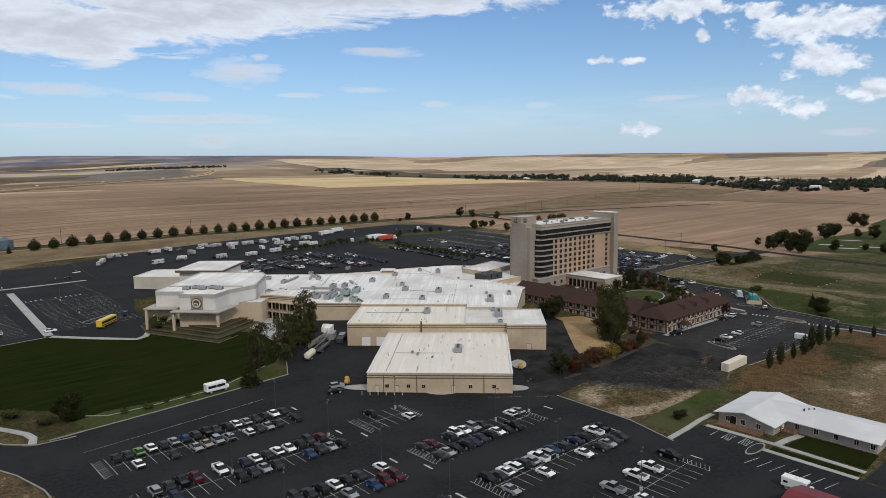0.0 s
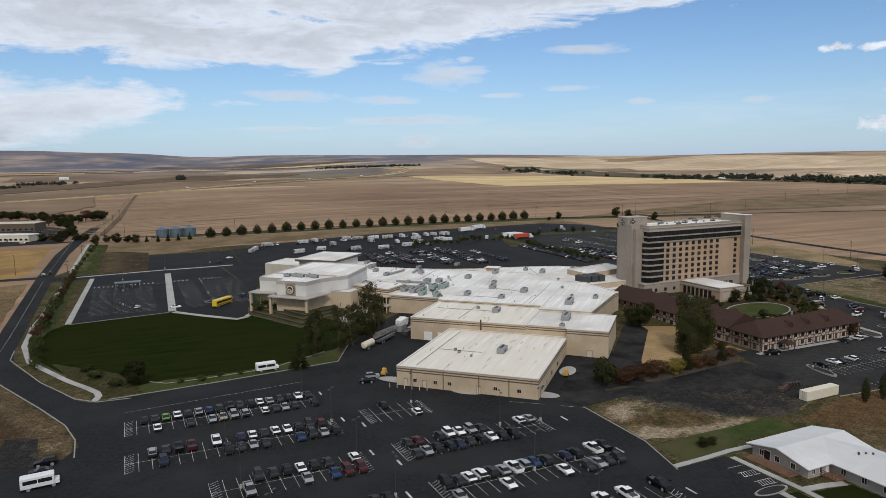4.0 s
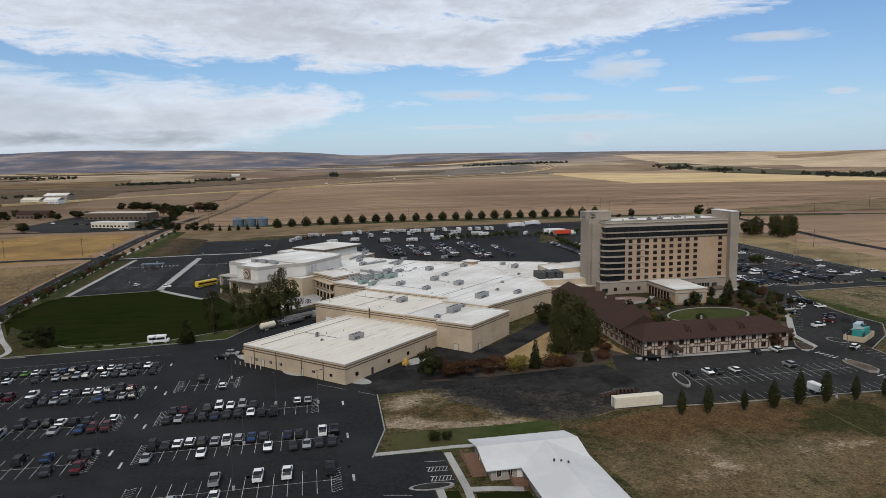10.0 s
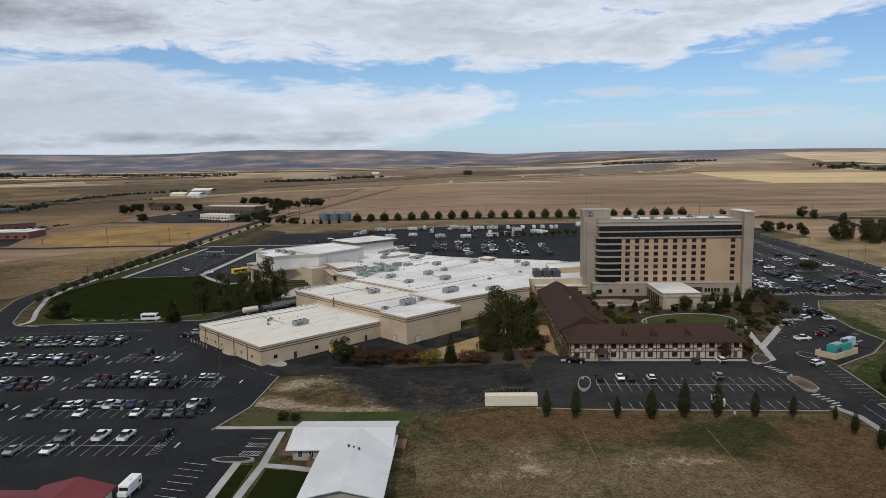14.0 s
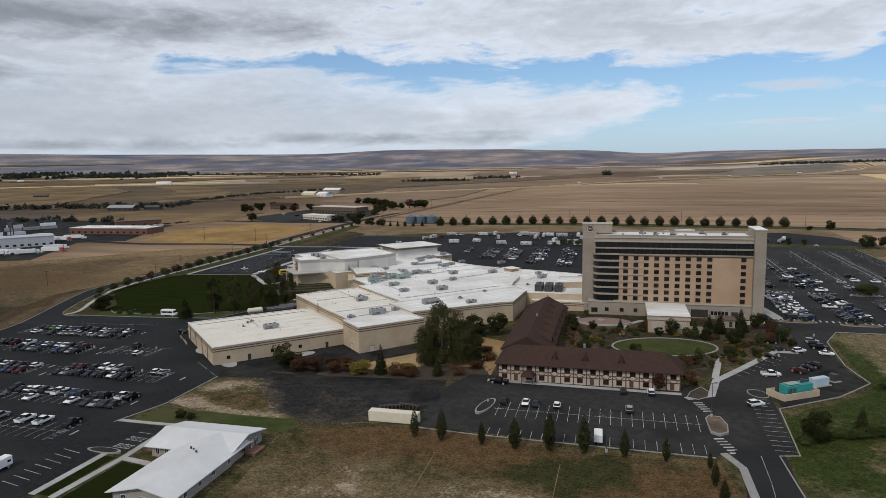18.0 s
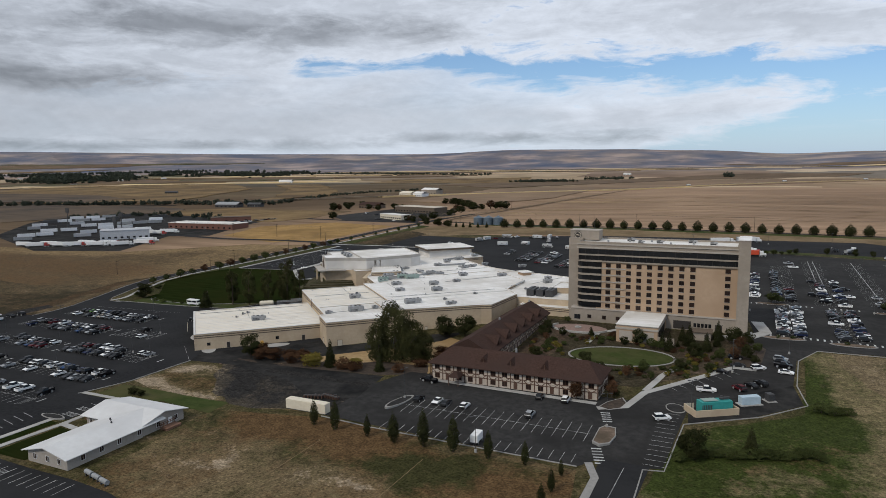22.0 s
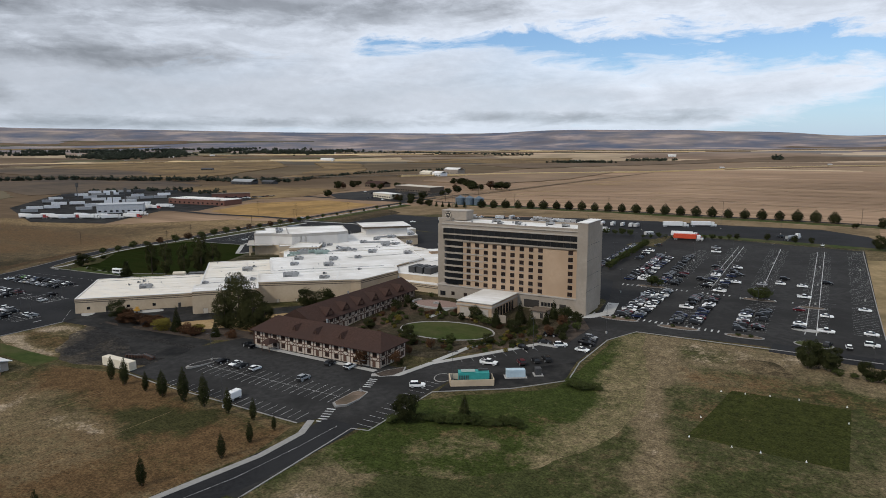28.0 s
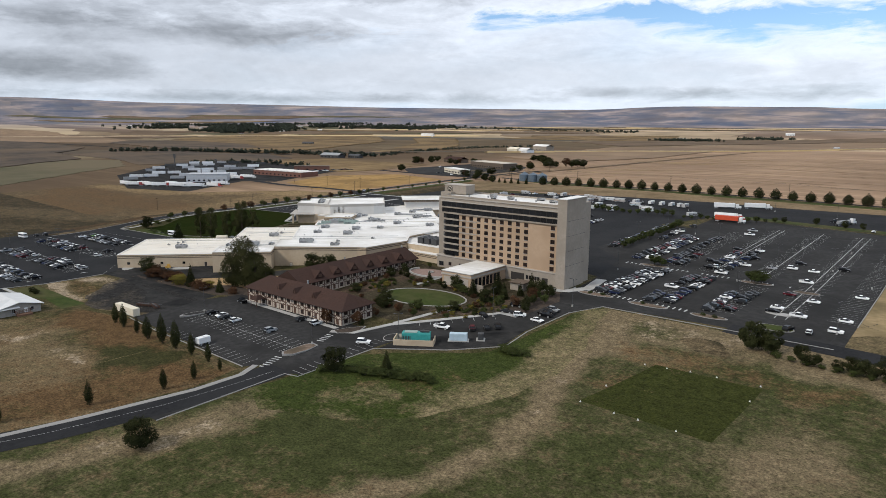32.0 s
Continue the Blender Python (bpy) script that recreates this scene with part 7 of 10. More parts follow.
# the avenue behind the truck lot
for x, y in along([(106, 577), (184, 579)], 7) + along([(196.5, 578), (262, 573), (412, 568)], 18):
    tree("row", x, y, float(rng.uniform(8.2, 9.8)), float(rng.uniform(1.0, 1.18)))
for x, y, h in ((18.6, 582, 7), (33.6, 579, 8), (48, 573, 7), (27, 586, 6), (42, 578, 6)):
    tree("dark", x, y, h, 1.15)
for x, y, h in ((56, 573, 5.5), (64.5, 571, 5.5), (72, 571, 6), (80, 572, 5.5), (89, 573, 6)):
    tree("cone", x, y, h)
# trees round the roadside buildings
for i, (x, y, h) in enumerate(((-111, 912, 10), (-95, 905, 11), (-67, 871, 12), (-58, 866, 10), (-49, 841, 11), (-40, 838, 12), (-28, 812, 10), (-20, 806, 11), (-12.5, 786, 11), (-4, 793, 9), (2, 812, 12), (8, 816, 11), (14, 822, 12), (18, 830, 11), (-86, 893, 11), (-78, 884, 10),
                               (-21, 612, 7), (-12, 606, 8), (-9, 604, 7), (-6, 622, 8), (-2, 640, 9), (4, 606, 7), (10, 596, 7), (-196, 728, 11), (-190, 734, 9), (-203, 742, 10), (-186, 750, 8), (-203, 774, 10), (-207, 790, 9), (-201, 812, 9), (-160, 762, 8), (-150, 770, 8), (-121, 615, 9), (-118, 612, 7),
                               (-117, 764, 9), (-110, 770, 8), (-126, 775, 9), (-134, 742, 8), (-30, 770, 9), (-18, 752, 8), (-10, 740, 9), (-8, 712, 8), (-4, 690, 7))):
    tree("rust" if i % 7 == 3 else "dark", x, y, h, 1.25)
# lawn and loading yard
for x, y, h in ((98.5, 202, 18), (107.5, 203.5, 18), (114.5, 209.5, 17), (122.5, 214, 23), (127, 218, 17), (118.5, 216, 15)):
    tree("wispy", x, y, h, 0.85)
tree("dark", 41.4, 199.5, 8.0)
tree("cone", 90.4, 192.3, 8.6, 1.25)
for x, y, h in ((54, 195, 1.6), (60, 194, 2.0), (72, 195, 1.4), (66, 196, 1.5), (36, 200, 3), (30, 212, 3.2), (27, 222, 2.6)):
    tree("shrub", x, y, h)
for x, y in along([(11, 232), (8, 262), (9, 330), (12, 415)], 17):
    tree("small" if rng.random() < 0.7 else "rust", x + float(rng.uniform(-1, 1)), y, float(rng.uniform(4.6, 6.8)), 1.15)
for x, y in along([(12, 425), (14, 470), (20, 560)], 8):
    tree("small", x, y, float(rng.uniform(3, 5)))
for x, y, h in ((162, 88, 2.4), (165, 88.4, 2.0)):
    tree("dark", x, y, h, 1.4)
# bed between the casino and the motel
tree("broad", 219, 148.5, 22.0, 0.8)
tree("broad", 214, 146, 14.5, 0.85)
tree("broad", 225, 149.5, 15.5, 0.95)
tree("broad", 228.5, 152, 10.5, 1.0)
for x, y, h in ((222.4, 182.5, 9.0), (229.9, 185, 9.0)):
    tree("dark", x, y, h)
tree("dark", 168.5, 133, 8.4, 0.95)
for x, y, h in ((173, 134.5, 5.0), (184, 135, 4.2), (189, 136, 4.6)):
    tree("rust", x, y, h, 1.2)
tree("cone", 202, 134, 9.0, 0.8)
tree("cone", 220, 136, 6.0, 1.0)
for x, y, h in ((175, 132, 3.2), (180, 132.5, 3.4), (186, 133, 3.0), (191, 134, 3.2), (207, 134, 2.8), (212, 134, 2.6), (226, 138, 2.2), (230, 146, 2.4), (233, 155, 2.2), (230, 163, 2.2)):
    tree("rshrub", x, y, h * 1.3, 1.05)
for x, y, h in ((195.5, 132.5, 4.6), (210, 137, 3.2)):
    tree("yshrub", x, y, h, 1.2)
# columnar trees along the motel lot
for x, y, h in ((226, 91, 6.2), (233, 90.4, 7.0), (243, 90, 5.0), (251, 89.4, 6.6), (259, 90, 8.2), (267, 90, 8.0), (276, 90, 6.0), (285, 90, 5.0), (294, 88, 3.4), (294, 80, 4.6), (294.5, 71, 5.2), (290, 54, 5.6), (284, 36, 5.2)):
    tree("column", x, y, h * 1.18, 1.0 if x == 251 else 0.8)
# meadow
tree("dark", 321, 51, 7.4)
tree("dark", 320, 108, 7.6, 0.95)
tree("cone", 332, 116, 6.2, 0.95)
for x, y in along([(323, 110), (330, 112), (337, 115), (346, 118)], 14):
    tree("shrub", x, y + float(rng.uniform(-0.8, 0.8)), float(rng.uniform(1.6, 2.4)), 1.1)
for x, y, h in ((349, 150, 2.6), (352, 149, 2.2), (355, 151, 2.0), (317, 106, 2.0)):
    tree("shrub", x, y, h, 1.3)
for x, y, h in ((406, 196, 9.0), (409, 197, 7.5), (412, 195, 8.0)):
    tree("dark", x, y, h, 0.8)
for x, y, h in ((424, 192, 4.0), (430, 192, 3.4), (435, 192, 5.0), (438, 191.5, 4.2), (446, 191, 5.0)):
    tree("dark", x, y, h)
for x, y in along([(414, 193), (428, 191), (450, 190)], 10):
    tree("shrub", x, y, float(rng.uniform(1.4, 2.2)))
# hotel lot
for x, y, h in ((339, 288, 6.0), (342, 289, 4.5), (383, 282.5, 5.6), (387, 282, 6.2), (385, 280, 5)):
    tree("small", x, y, h, 1.2)
for x, y in along([(309.5, 318), (310, 398)], 13):
    tree("small", x + float(rng.uniform(-0.8, 0.8)), y, float(rng.uniform(3.6, 5.6)), 1.2)
for x, y in along([(300, 432), (330, 442), (352, 448)], 12):
    tree("small", x, y + float(rng.uniform(-3, 3)), float(rng.uniform(2.6, 4.6)), 1.2)
for x, y in along([(230, 430), (262, 436), (290, 442)], 12):
    tree("small", x, y + float(rng.uniform(-5, 5)), float(rng.uniform(3.0, 6.0)), 1.2)
for x, y, h in ((356, 455, 4), (374, 456, 5), (390, 454, 5), (400, 452, 4.5), (436, 446, 9), (441, 450, 7), (447, 447, 8), (455, 450, 6), (462, 448, 7)):
    tree("dark", x, y, h, 0.9)
for x, y in ((340, 222), (345, 222.4), (362, 220), (384, 219.6), (388, 219.5)):
    tree("shrub", x, y, 1.2)
# east side: clumps beyond the lot and by the green
for x, y, h in ((464, 405, 10), (450, 418, 8), (512, 527, 9), (510, 544, 11), (522, 499, 9), (442, 550, 8), (446, 556, 6), (424, 542, 4), (426, 543, 4), (421, 192, 6), (433, 193, 5), (441, 192.5, 6.5), (458, 226, 6),
                (517, 221, 6), (524, 215, 8), (528, 212, 10), (537, 212, 12), (528, 204, 10), (521, 197, 11), (525, 193, 12), (540, 196, 14), (534, 203, 11), (502, 184, 11), (503, 193, 8), (502, 203, 7), (503, 208, 6), (596, 202, 14), (616, 204, 12), (619, 202, 12), (719, 220, 14), (717, 210, 13), (632, 189, 8), (632, 177, 12), (545, 145, 9), (532, 173, 9), (550, 159, 6)):
    tree("dark", x, y, h, 0.85)
for x, y, h in ((462, 394, 14), (469, 397, 15), (475, 386, 17), (475, 377, 15), (486, 384, 17), (494, 391, 14)):
    tree("broad", x, y, h, 0.85)
# courtyard planting
for x, y, h, kind in ((302, 197, 5.0, "cone"), (305, 192, 6.5, "cone"), (311, 200, 8.0, "cone"), (317, 196, 6.5, "cone"), (320, 203, 5.0, "cone"), (294, 196, 6.0, "dark"), (289, 194, 3.5, "dark"), (314, 188, 5.5, "dark"), (322, 186, 5.0, "small"),
                      (326, 190, 4.5, "rust"), (330, 196, 4.0, "small"), (258, 196, 4.5, "dark"), (261, 190, 3.5, "rust"), (265, 198, 3.5, "dark"), (257, 206, 4.0, "dark"), (300, 166, 4.6, "small"), (296, 160, 4.2, "rust"), (303, 160, 3.2, "small"),
                      (295, 140.5, 5.0, "rust"), (286, 134.5, 5.2, "rust"), (296, 141, 2.6, "dark"), (292, 152, 3.4, "rust"), (310, 168, 3.2, "small"), (284, 200, 3.0, "rust"), (328, 202, 4.2, "small"), (308, 206, 5.5, "cone"), (262, 217, 3.0, "small")):
    tree(kind, x, y, h)
for x, y, h, kind in ((325, 209, 6.5, "dark"), (330, 208, 5.0, "dark"), (333, 199, 4.2, "small"), (330, 191, 4.6, "dark"), (320, 211, 7.0, "cone"), (328, 199, 5.5, "rust"), (332.5, 187, 3.4, "dark")):
    tree(kind, x, y, h)
for k in range(130):
    a, q = float(rng.uniform(0, math.tau)), float(rng.uniform(1.14, 1.9))
    x, y = 290.3 + 18.5 * q * math.cos(a), 180.6 + 11.0 * q * math.sin(a)
    if 256 < x < 326 and 153 < y < 216 and not (284 < x < 301.5 and y > 196) and not (x > 302 and y < 164):
        tree(("shrub", "rshrub", "shrub", "yshrub")[k % 4], x, y, float(rng.uniform(0.9, 1.9)))
for k in range(26):
    x, y = 258 + float(rng.uniform(0, 66)), (166, 200)[k % 2] + float(rng.uniform(-10, 12))
    if math.hypot((x - 290.3) / 20, (y - 180.6) / 12.5) > 1 and not (283 < x < 307 and y > 195) and not (256 < x < 281 and y > 202) and not (x > 300 and y < 172):
        tree(("dark", "small", "dark", "cone")[k % 4], x, y, float(rng.uniform(2.2, 4.4)), 1.2)
for x, y in along([(272, 262), (262, 250)], 3) + [(93, 283), (98, 287), (101, 283), (106, 278), (110, 272), (105, 276)]:
    tree("shrub", x, y, float(rng.uniform(1.8, 3.0)), 1.3, 2.8 if x < 150 else None)


def grove(name, pts, width, n, h, label, material="leaf_hazed", seed=5):
    """Far woods: trunks and many leaf clumps in one object."""
    r = np.random.default_rng(seed)
    P, tr = [], bmesh.new()
    for x, y in along(pts, n):
        x, y = x + r.normal(0, width), y + r.normal(0, width)
        if n > 250 and noise.noise(Vector((x * 0.009, y * 0.009, 4.4))) < (-0.12 if x > 0 else 0.0):
            continue
        hh, z = h * r.uniform(0.5, 1.25), land(x, y)
        w = hh * r.uniform(0.65, 1.1)
        tube(tr, x, y, z - 0.5, z + hh * 0.5, 0.35, 0.2, 5)
        for b in ((0, 0, 0.55, 0.5, 0.42), (0.3, 0.1, 0.4, 0.32, 0.28), (-0.3, 0.15, 0.45, 0.34, 0.3), (0.05, -0.3, 0.38, 0.3, 0.26)):
            k = 14
            d = r.normal(size=(k, 3))
            d /= np.linalg.norm(d, axis=1)[:, None]
            P.append(np.array([x + b[0] * w, y + b[1] * w, z + b[2] * hh]) + d * np.array([b[3] * w, b[3] * w, b[4] * hh]) * r.uniform(0.75, 1.1, size=(k, 1)))
    P = np.concatenate(P)
    me = foliage("crowns", lambda q, m: P, len(P), h * 0.22, seed, material, False)
    ob = tagged(thing(name, None, label, "woodland", kind="stuff"))
    part("crowns", me, None, ob)
    part("trunks", tr, "bark", ob)
    return ob


EAST = [(1508, 1393), (1580, 1210), (1550, 980), (1510, 800), (1455, 690), (1330, 565), (1320, 505), (1420, 480), (1600, 420), (1760, 330)]
grove("far_trees", EAST, 30, 620, 11, "belt of dark trees along the far creek", seed=11)
grove("far_trees", [(x + 130, y + 40) for x, y in EAST], 60, 620, 12, "deep belt of grey-green trees behind the creek", seed=23)
grove("far_trees", [(1644, 2623), (1489, 2196), (1560, 2131), (1522, 1890), (1563, 1750), (1508, 1393)], 28, 330, 11, "dark trees round far farm houses", seed=12)
VILLAGE = [(-2420, 1470), (-2206, 1630), (-1989, 1600), (-1930, 1740), (-2100, 1960), (-2030, 2090), (-1811, 2262), (-1604, 2341), (-1560, 2460)]
grove("far_trees", VILLAGE, 55, 1300, 14, "broad belt of dark trees by a far village", seed=13)
grove("far_trees", [(x - 60, y + 110) for x, y in VILLAGE], 70, 420, 12, "scattered trees of a far village", seed=14)
for f, seed in ((0.3, 31), (0.6, 32)):
    grove("far_trees", [(x - 420 * f, y + 230 * f) for x, y in VILLAGE], 75, 330, 13, "deep woods among the far village houses", seed=seed)
grove("far_trees", [(-2650, 1760), (-2534, 1850), (-2457, 2014), (-2377, 2230), (-2290, 2400), (-2200, 2560)], 40, 200, 11, "far line of dark trees behind the village", seed=24)
grove("far_trees", [(-860, 610), (-808, 667), (-745, 703), (-614, 752), (-547, 790), (-493, 797), (-371, 820)], 6, 130, 8, "hedgerow of small trees beside the railway", seed=15)
grove("far_trees", [(-380, 850), (-415, 915), (-469, 1112), (-472, 1265), (-420, 1450)], 6, 120, 5, "hedgerow running across the fields", seed=16)
grove("far_trees", [(-240, 560), (-300, 590), (-360, 600), (-430, 580), (-470, 530)], 8, 40, 6, "dark trees behind the truck stop", seed=25)
grove("far_trees", [(-254, 2546), (-200, 2560), (-134, 2603)], 22, 44, 11, "small grove at a far farm", seed=18)
grove("far_trees", [(228, 2633), (260, 2650)], 10, 5, 18, "lone trees in far fields", seed=19)
grove("far_trees", [(-402, 2162), (-380, 2190), (-260, 2250)], 25, 70, 10, "grove round a far farmstead", seed=20)
grove("far_trees", [(-1500, 2500), (-1300, 2600), (-1000, 2650), (-700, 2700)], 25, 160, 9, "line of trees along a far lane", seed=21)
grove("far_trees", [(900, 3150), (1150, 3050), (1320, 3000)], 25, 130, 10, "trees and houses on a far rise", seed=22)

# ---- vehicles ----


def loft(profiles, widths):
    """A closed hull from side outlines, given as (x, z) points that all have the same count, one for each half-width."""
    b = bmesh.new()
    rows = []
    for prof, w in list(zip(profiles, widths)):
        rows.append([b.verts.new((x, w, z)) for x, z in prof])
    n = len(profiles[0])
    for r, q in zip(rows, rows[1:]):
        for i in range(n):
            b.faces.new((r[i], r[(i + 1) % n], q[(i + 1) % n], q[i]))
    b.faces.new(rows[0])
    b.faces.new(rows[-1][::-1])
    bmesh.ops.recalc_face_normals(b, faces=b.faces[:])
    return b


KINDS = {
    # length, width, body outline (x, z), greenhouse outline, roof outline ends, wheel base half
    "s": (4.8, 1.84, [(-2.4, 0.35), (-2.4, 0.78), (-2.15, 0.95), (-1.5, 1.0), (0.95, 1.0), (1.9, 0.9), (2.32, 0.72), (2.4, 0.35)], [(-1.75, 0.98), (-1.0, 1.40), (0.15, 1.42), (1.05, 0.98)], 1.38),
    "h": (4.3, 1.80, [(-2.15, 0.35), (-2.15, 0.85), (-2.05, 1.0), (-1.4, 1.02), (0.85, 1.02), (1.65, 0.95), (2.1, 0.75), (2.15, 0.35)], [(-2.0, 1.0), (-1.6, 1.48), (0.1, 1.52), (1.0, 1.0)], 1.28),
    "u": (4.75, 1.92, [(-2.37, 0.42), (-2.37, 1.0), (-2.3, 1.12), (-1.5, 1.14), (0.85, 1.14), (1.8, 1.08), (2.3, 0.92), (2.37, 0.42)], [(-2.25, 1.12), (-1.95, 1.68), (0.2, 1.72), (1.05, 1.12)], 1.40),
    "v": (5.1, 1.98, [(-2.55, 0.4), (-2.55, 1.0), (-2.5, 1.12), (-1.5, 1.14), (1.2, 1.14), (2.0, 1.05), (2.5, 0.85), (2.55, 0.4)], [(-2.45, 1.12), (-2.25, 1.72), (0.5, 1.76), (1.6, 1.12)], 1.50),
    "p": (5.7, 2.0, [(-2.85, 0.5), (-2.85, 1.12), (-2.8, 1.15), (-0.9, 1.15), (1.2, 1.16), (2.3, 1.12), (2.8, 0.98), (2.85, 0.5)], [(-0.95, 1.14), (-0.75, 1.82), (0.65, 1.86), (1.4, 1.14)], 1.75),
}
WORD = {"s": ("sedan", "sedan"), "h": ("hatchback", "hatchback car"), "u": ("suv", "sport utility car"), "v": ("minivan", "minivan"), "p": ("pickup_truck", "pickup truck")}
wheel_mesh = {}
for r in (0.33, 0.38):
    b = bmesh.new()
    tube(b, 0, 0, -0.11, 0.11, r, n=12)
    tube(b, 0, 0, 0.1, 0.125, r * 0.62, n=10)
    for f in b.faces:
        c = f.calc_center_median()
        if c.z > 0.105 or (abs(f.normal.z) < 0.1 and c.xy.length < r * 0.63):
            f.material_index = 1
    b.transform(Matrix.Rotation(radians(90), 4, "X"))
    wheel_mesh[r] = mesh_of("wheel", b, "tyre", "steel")
CARS = {}


def car_meshes(kind, paint):
    L, W, body, house, base = KINDS[kind]
    low = [(x * 0.985, z if z > 0.5 else z + 0.02) for x, z in body]
    hull = loft([[(x * 0.96, z * 0.97 + 0.01) for x, z in low], low, low, [(x * 0.96, z * 0.97 + 0.01) for x, z in low]], [-W / 2, -W / 2 + 0.12, W / 2 - 0.12, W / 2])
    if kind == "p":
        box(hull, -2.78, -1.0, -W / 2 + 0.06, -W / 2 + 0.16, 1.0, 1.32)
        box(hull, -2.78, -1.0, W / 2 - 0.16, W / 2 - 0.06, 1.0, 1.32)
        box(hull, -2.84, -2.74, -W / 2 + 0.06, W / 2 - 0.06, 1.0, 1.32)
    for m in (-1, 1):
        box(hull, 0.75, 0.95, m * W / 2 - 0.08, m * W / 2 + 0.1, 0.98, 1.1)
    glass = loft([house, house], [-1, 1])
    top = max(z for _, z in house)
    for v in glass.verts:
        k = (v.co.z - house[0][1]) / (top - house[0][1])
        v.co.y *= W / 2 - 0.06 - 0.17 * max(0, k)
    rx0, rx1 = house[1][0] + 0.05, house[2][0] - 0.05
    roof = B(rx0, rx1, -W / 2 + 0.25, W / 2 - 0.25, top - 0.06, top + 0.05, bevel=0.04)
    bed = None
    if kind == "p":
        bed = mesh_of("cargo_bed", B(-2.72, -1.02, -W / 2 + 0.17, W / 2 - 0.17, 1.13, 1.17), "steel_dark")
    for f in hull.faces:
        # dark bumper grilles; undersides also blackened to deepen the shade below
        c = f.calc_center_median()
        f.material_index = 1 if (abs(f.normal.x) > 0.6 and c.z < 0.8) or f.normal.z < -0.5 else 0
    return mesh_of("body", hull, "paint_" + paint, "tyre"), mesh_of("greenhouse", glass, "car_glass"), mesh_of("roof", roof, "paint_" + paint), bed


def axle_mesh(r, W):
    """Both wheels of one axle on their shaft, turned in one piece, for cars in the far lots."""
    if (r, W) not in wheel_mesh:
        b, h = bmesh.new(), W / 2
        outline = ((-h, 0.0), (-h, 0.6 * r), (-h + 0.02, 0.96 * r), (-h + 0.05, r), (-h + 0.2, r), (-h + 0.22, 0.07), (h - 0.22, 0.07), (h - 0.2, r), (h - 0.05, r), (h - 0.02, 0.96 * r), (h, 0.6 * r), (h, 0.0))
        rings = [[b.verts.new((q * math.cos(k * math.tau / 14), y, q * math.sin(k * math.tau / 14))) for k in range(14)] if q else [b.verts.new((0, y, 0))] for y, q in outline]
        for lo, hi in zip(rings, rings[1:]):
            for k in range(14):
                loop = [lo[k % len(lo)], lo[(k + 1) % len(lo)], hi[(k + 1) % len(hi)], hi[k % len(hi)]]
                f = b.faces.new(list(dict.fromkeys(loop)))
                f.material_index = 1 if len(lo) == 1 or len(hi) == 1 else 0
        bmesh.ops.recalc_face_normals(b, faces=b.faces[:])
        wheel_mesh[(r, W)] = mesh_of("axle", b, "tyre", "steel")
    return wheel_mesh[(r, W)]


def car(paint, kind, x, y, turn, where="parked on the asphalt lot", far=False):
    """A parked car that faces turn degrees from +x."""
    key = (paint, kind, far)
    m = pose(x, y, land(x, y) + 0.085, 0, 0, turn)
    if key in CARS:
        return copy_thing(CARS[key], m)
    name, word = WORD[kind]
    ob = thing(name, m, "%s %s %s" % (PAINTS[paint][0], word, where), "car" if kind != "p" else "pickup truck", "parked cars")
    body, glass, roof, bed = car_meshes(kind, paint)
    part("body", body, None, ob)
    part("greenhouse", glass, None, ob, "dark tinted glass cabin")
    part("roof", roof, None, ob)
    if bed:
        part("cargo_bed", bed, None, ob)
    L, W, outline, house, base = KINDS[kind]
    r = 0.38 if kind in "upv" else 0.33
    for sx in (-base, base):
        if far:
            part("axle", axle_mesh(r, W), None, ob).matrix_basis = pose(sx, 0, r)
            continue
        for sy in (-1, 1):
            w = part("wheel", wheel_mesh[r], None, ob)
            w.matrix_basis = pose(sx, sy * (W / 2 - 0.1), r, 0, 0, 180 if sy > 0 else 0)
    CARS[key] = ob
    return ob


def row(x, y, step, turn, text, across=False):
    """A row of bays: two letters for each car, paint and kind, and dots for an empty bay."""
    for i, tok in enumerate(text.split()):
        if tok[0] != ".":
            px, py = (x, y + i * step) if across else (x + i * step, y)
            car(tok[0], tok[1], px + float(rng.uniform(-0.12, 0.12)), py + float(rng.uniform(-0.3, 0.3)), turn + (180 if rng.random() < 0.25 else 0) + float(rng.uniform(-1.5, 1.5)))


row(42.7, 164.4, 2.72, 90, "ks gs es ws gh ss bh gu kp gs ku ws ss gs gh ws gs")
row(45.6, 157.2, 2.72, -90, "ws . . gs . ss ts su su . wh gs ss gs . ks")
row(44.0, 141.4, 2.85, 90, "su gs kp rp . wp . ns ws gs ws ws ku gu ru")
row(46.0, 135.0, 2.85, -90, "nu . . . . ku gs ss gs . . bs gu ss ku")
row(64.1, 118.0, 3.05, 90, "gu gs ku ws ks gs . wh")
row(61.3, 112.0, 2.98, -90, "sp . . . ss . bs ru ru")
row(72.2, 96.0, 2.7, 90, "kv . bs . gs ks")
row(79.8, 89.0, 3.0, -90, "gs . rp")
row(72.0, 74.0, 2.85, 90, "ws . gs ss . ku")
row(102.7, 145.9, 3, 90, "ku")
row(109.3, 137.8, 3, -90, "wh")
row(99.2, 119.9, 2.85, 90, "gs rs . gu wu ws su gs . . . wh ss")
row(98.8, 113.4, 2.87, -90, "gs ss ks ku ns gs ku ws ks kp")
row(98.9, 97.0, 2.7, 90, "ku gs ws wu gu ss wp su bs gu . ns ku . wp kp")
row(98.8, 90.6, 2.85, -90, "ss . . . ws . . . . ws . gs ss gs gh")
row(114.8, 76.4, 2.87, 90, "sp . . wp . wp . . kp")
row(107.8, 69.0, 2.6, -90, "ss . . ws")
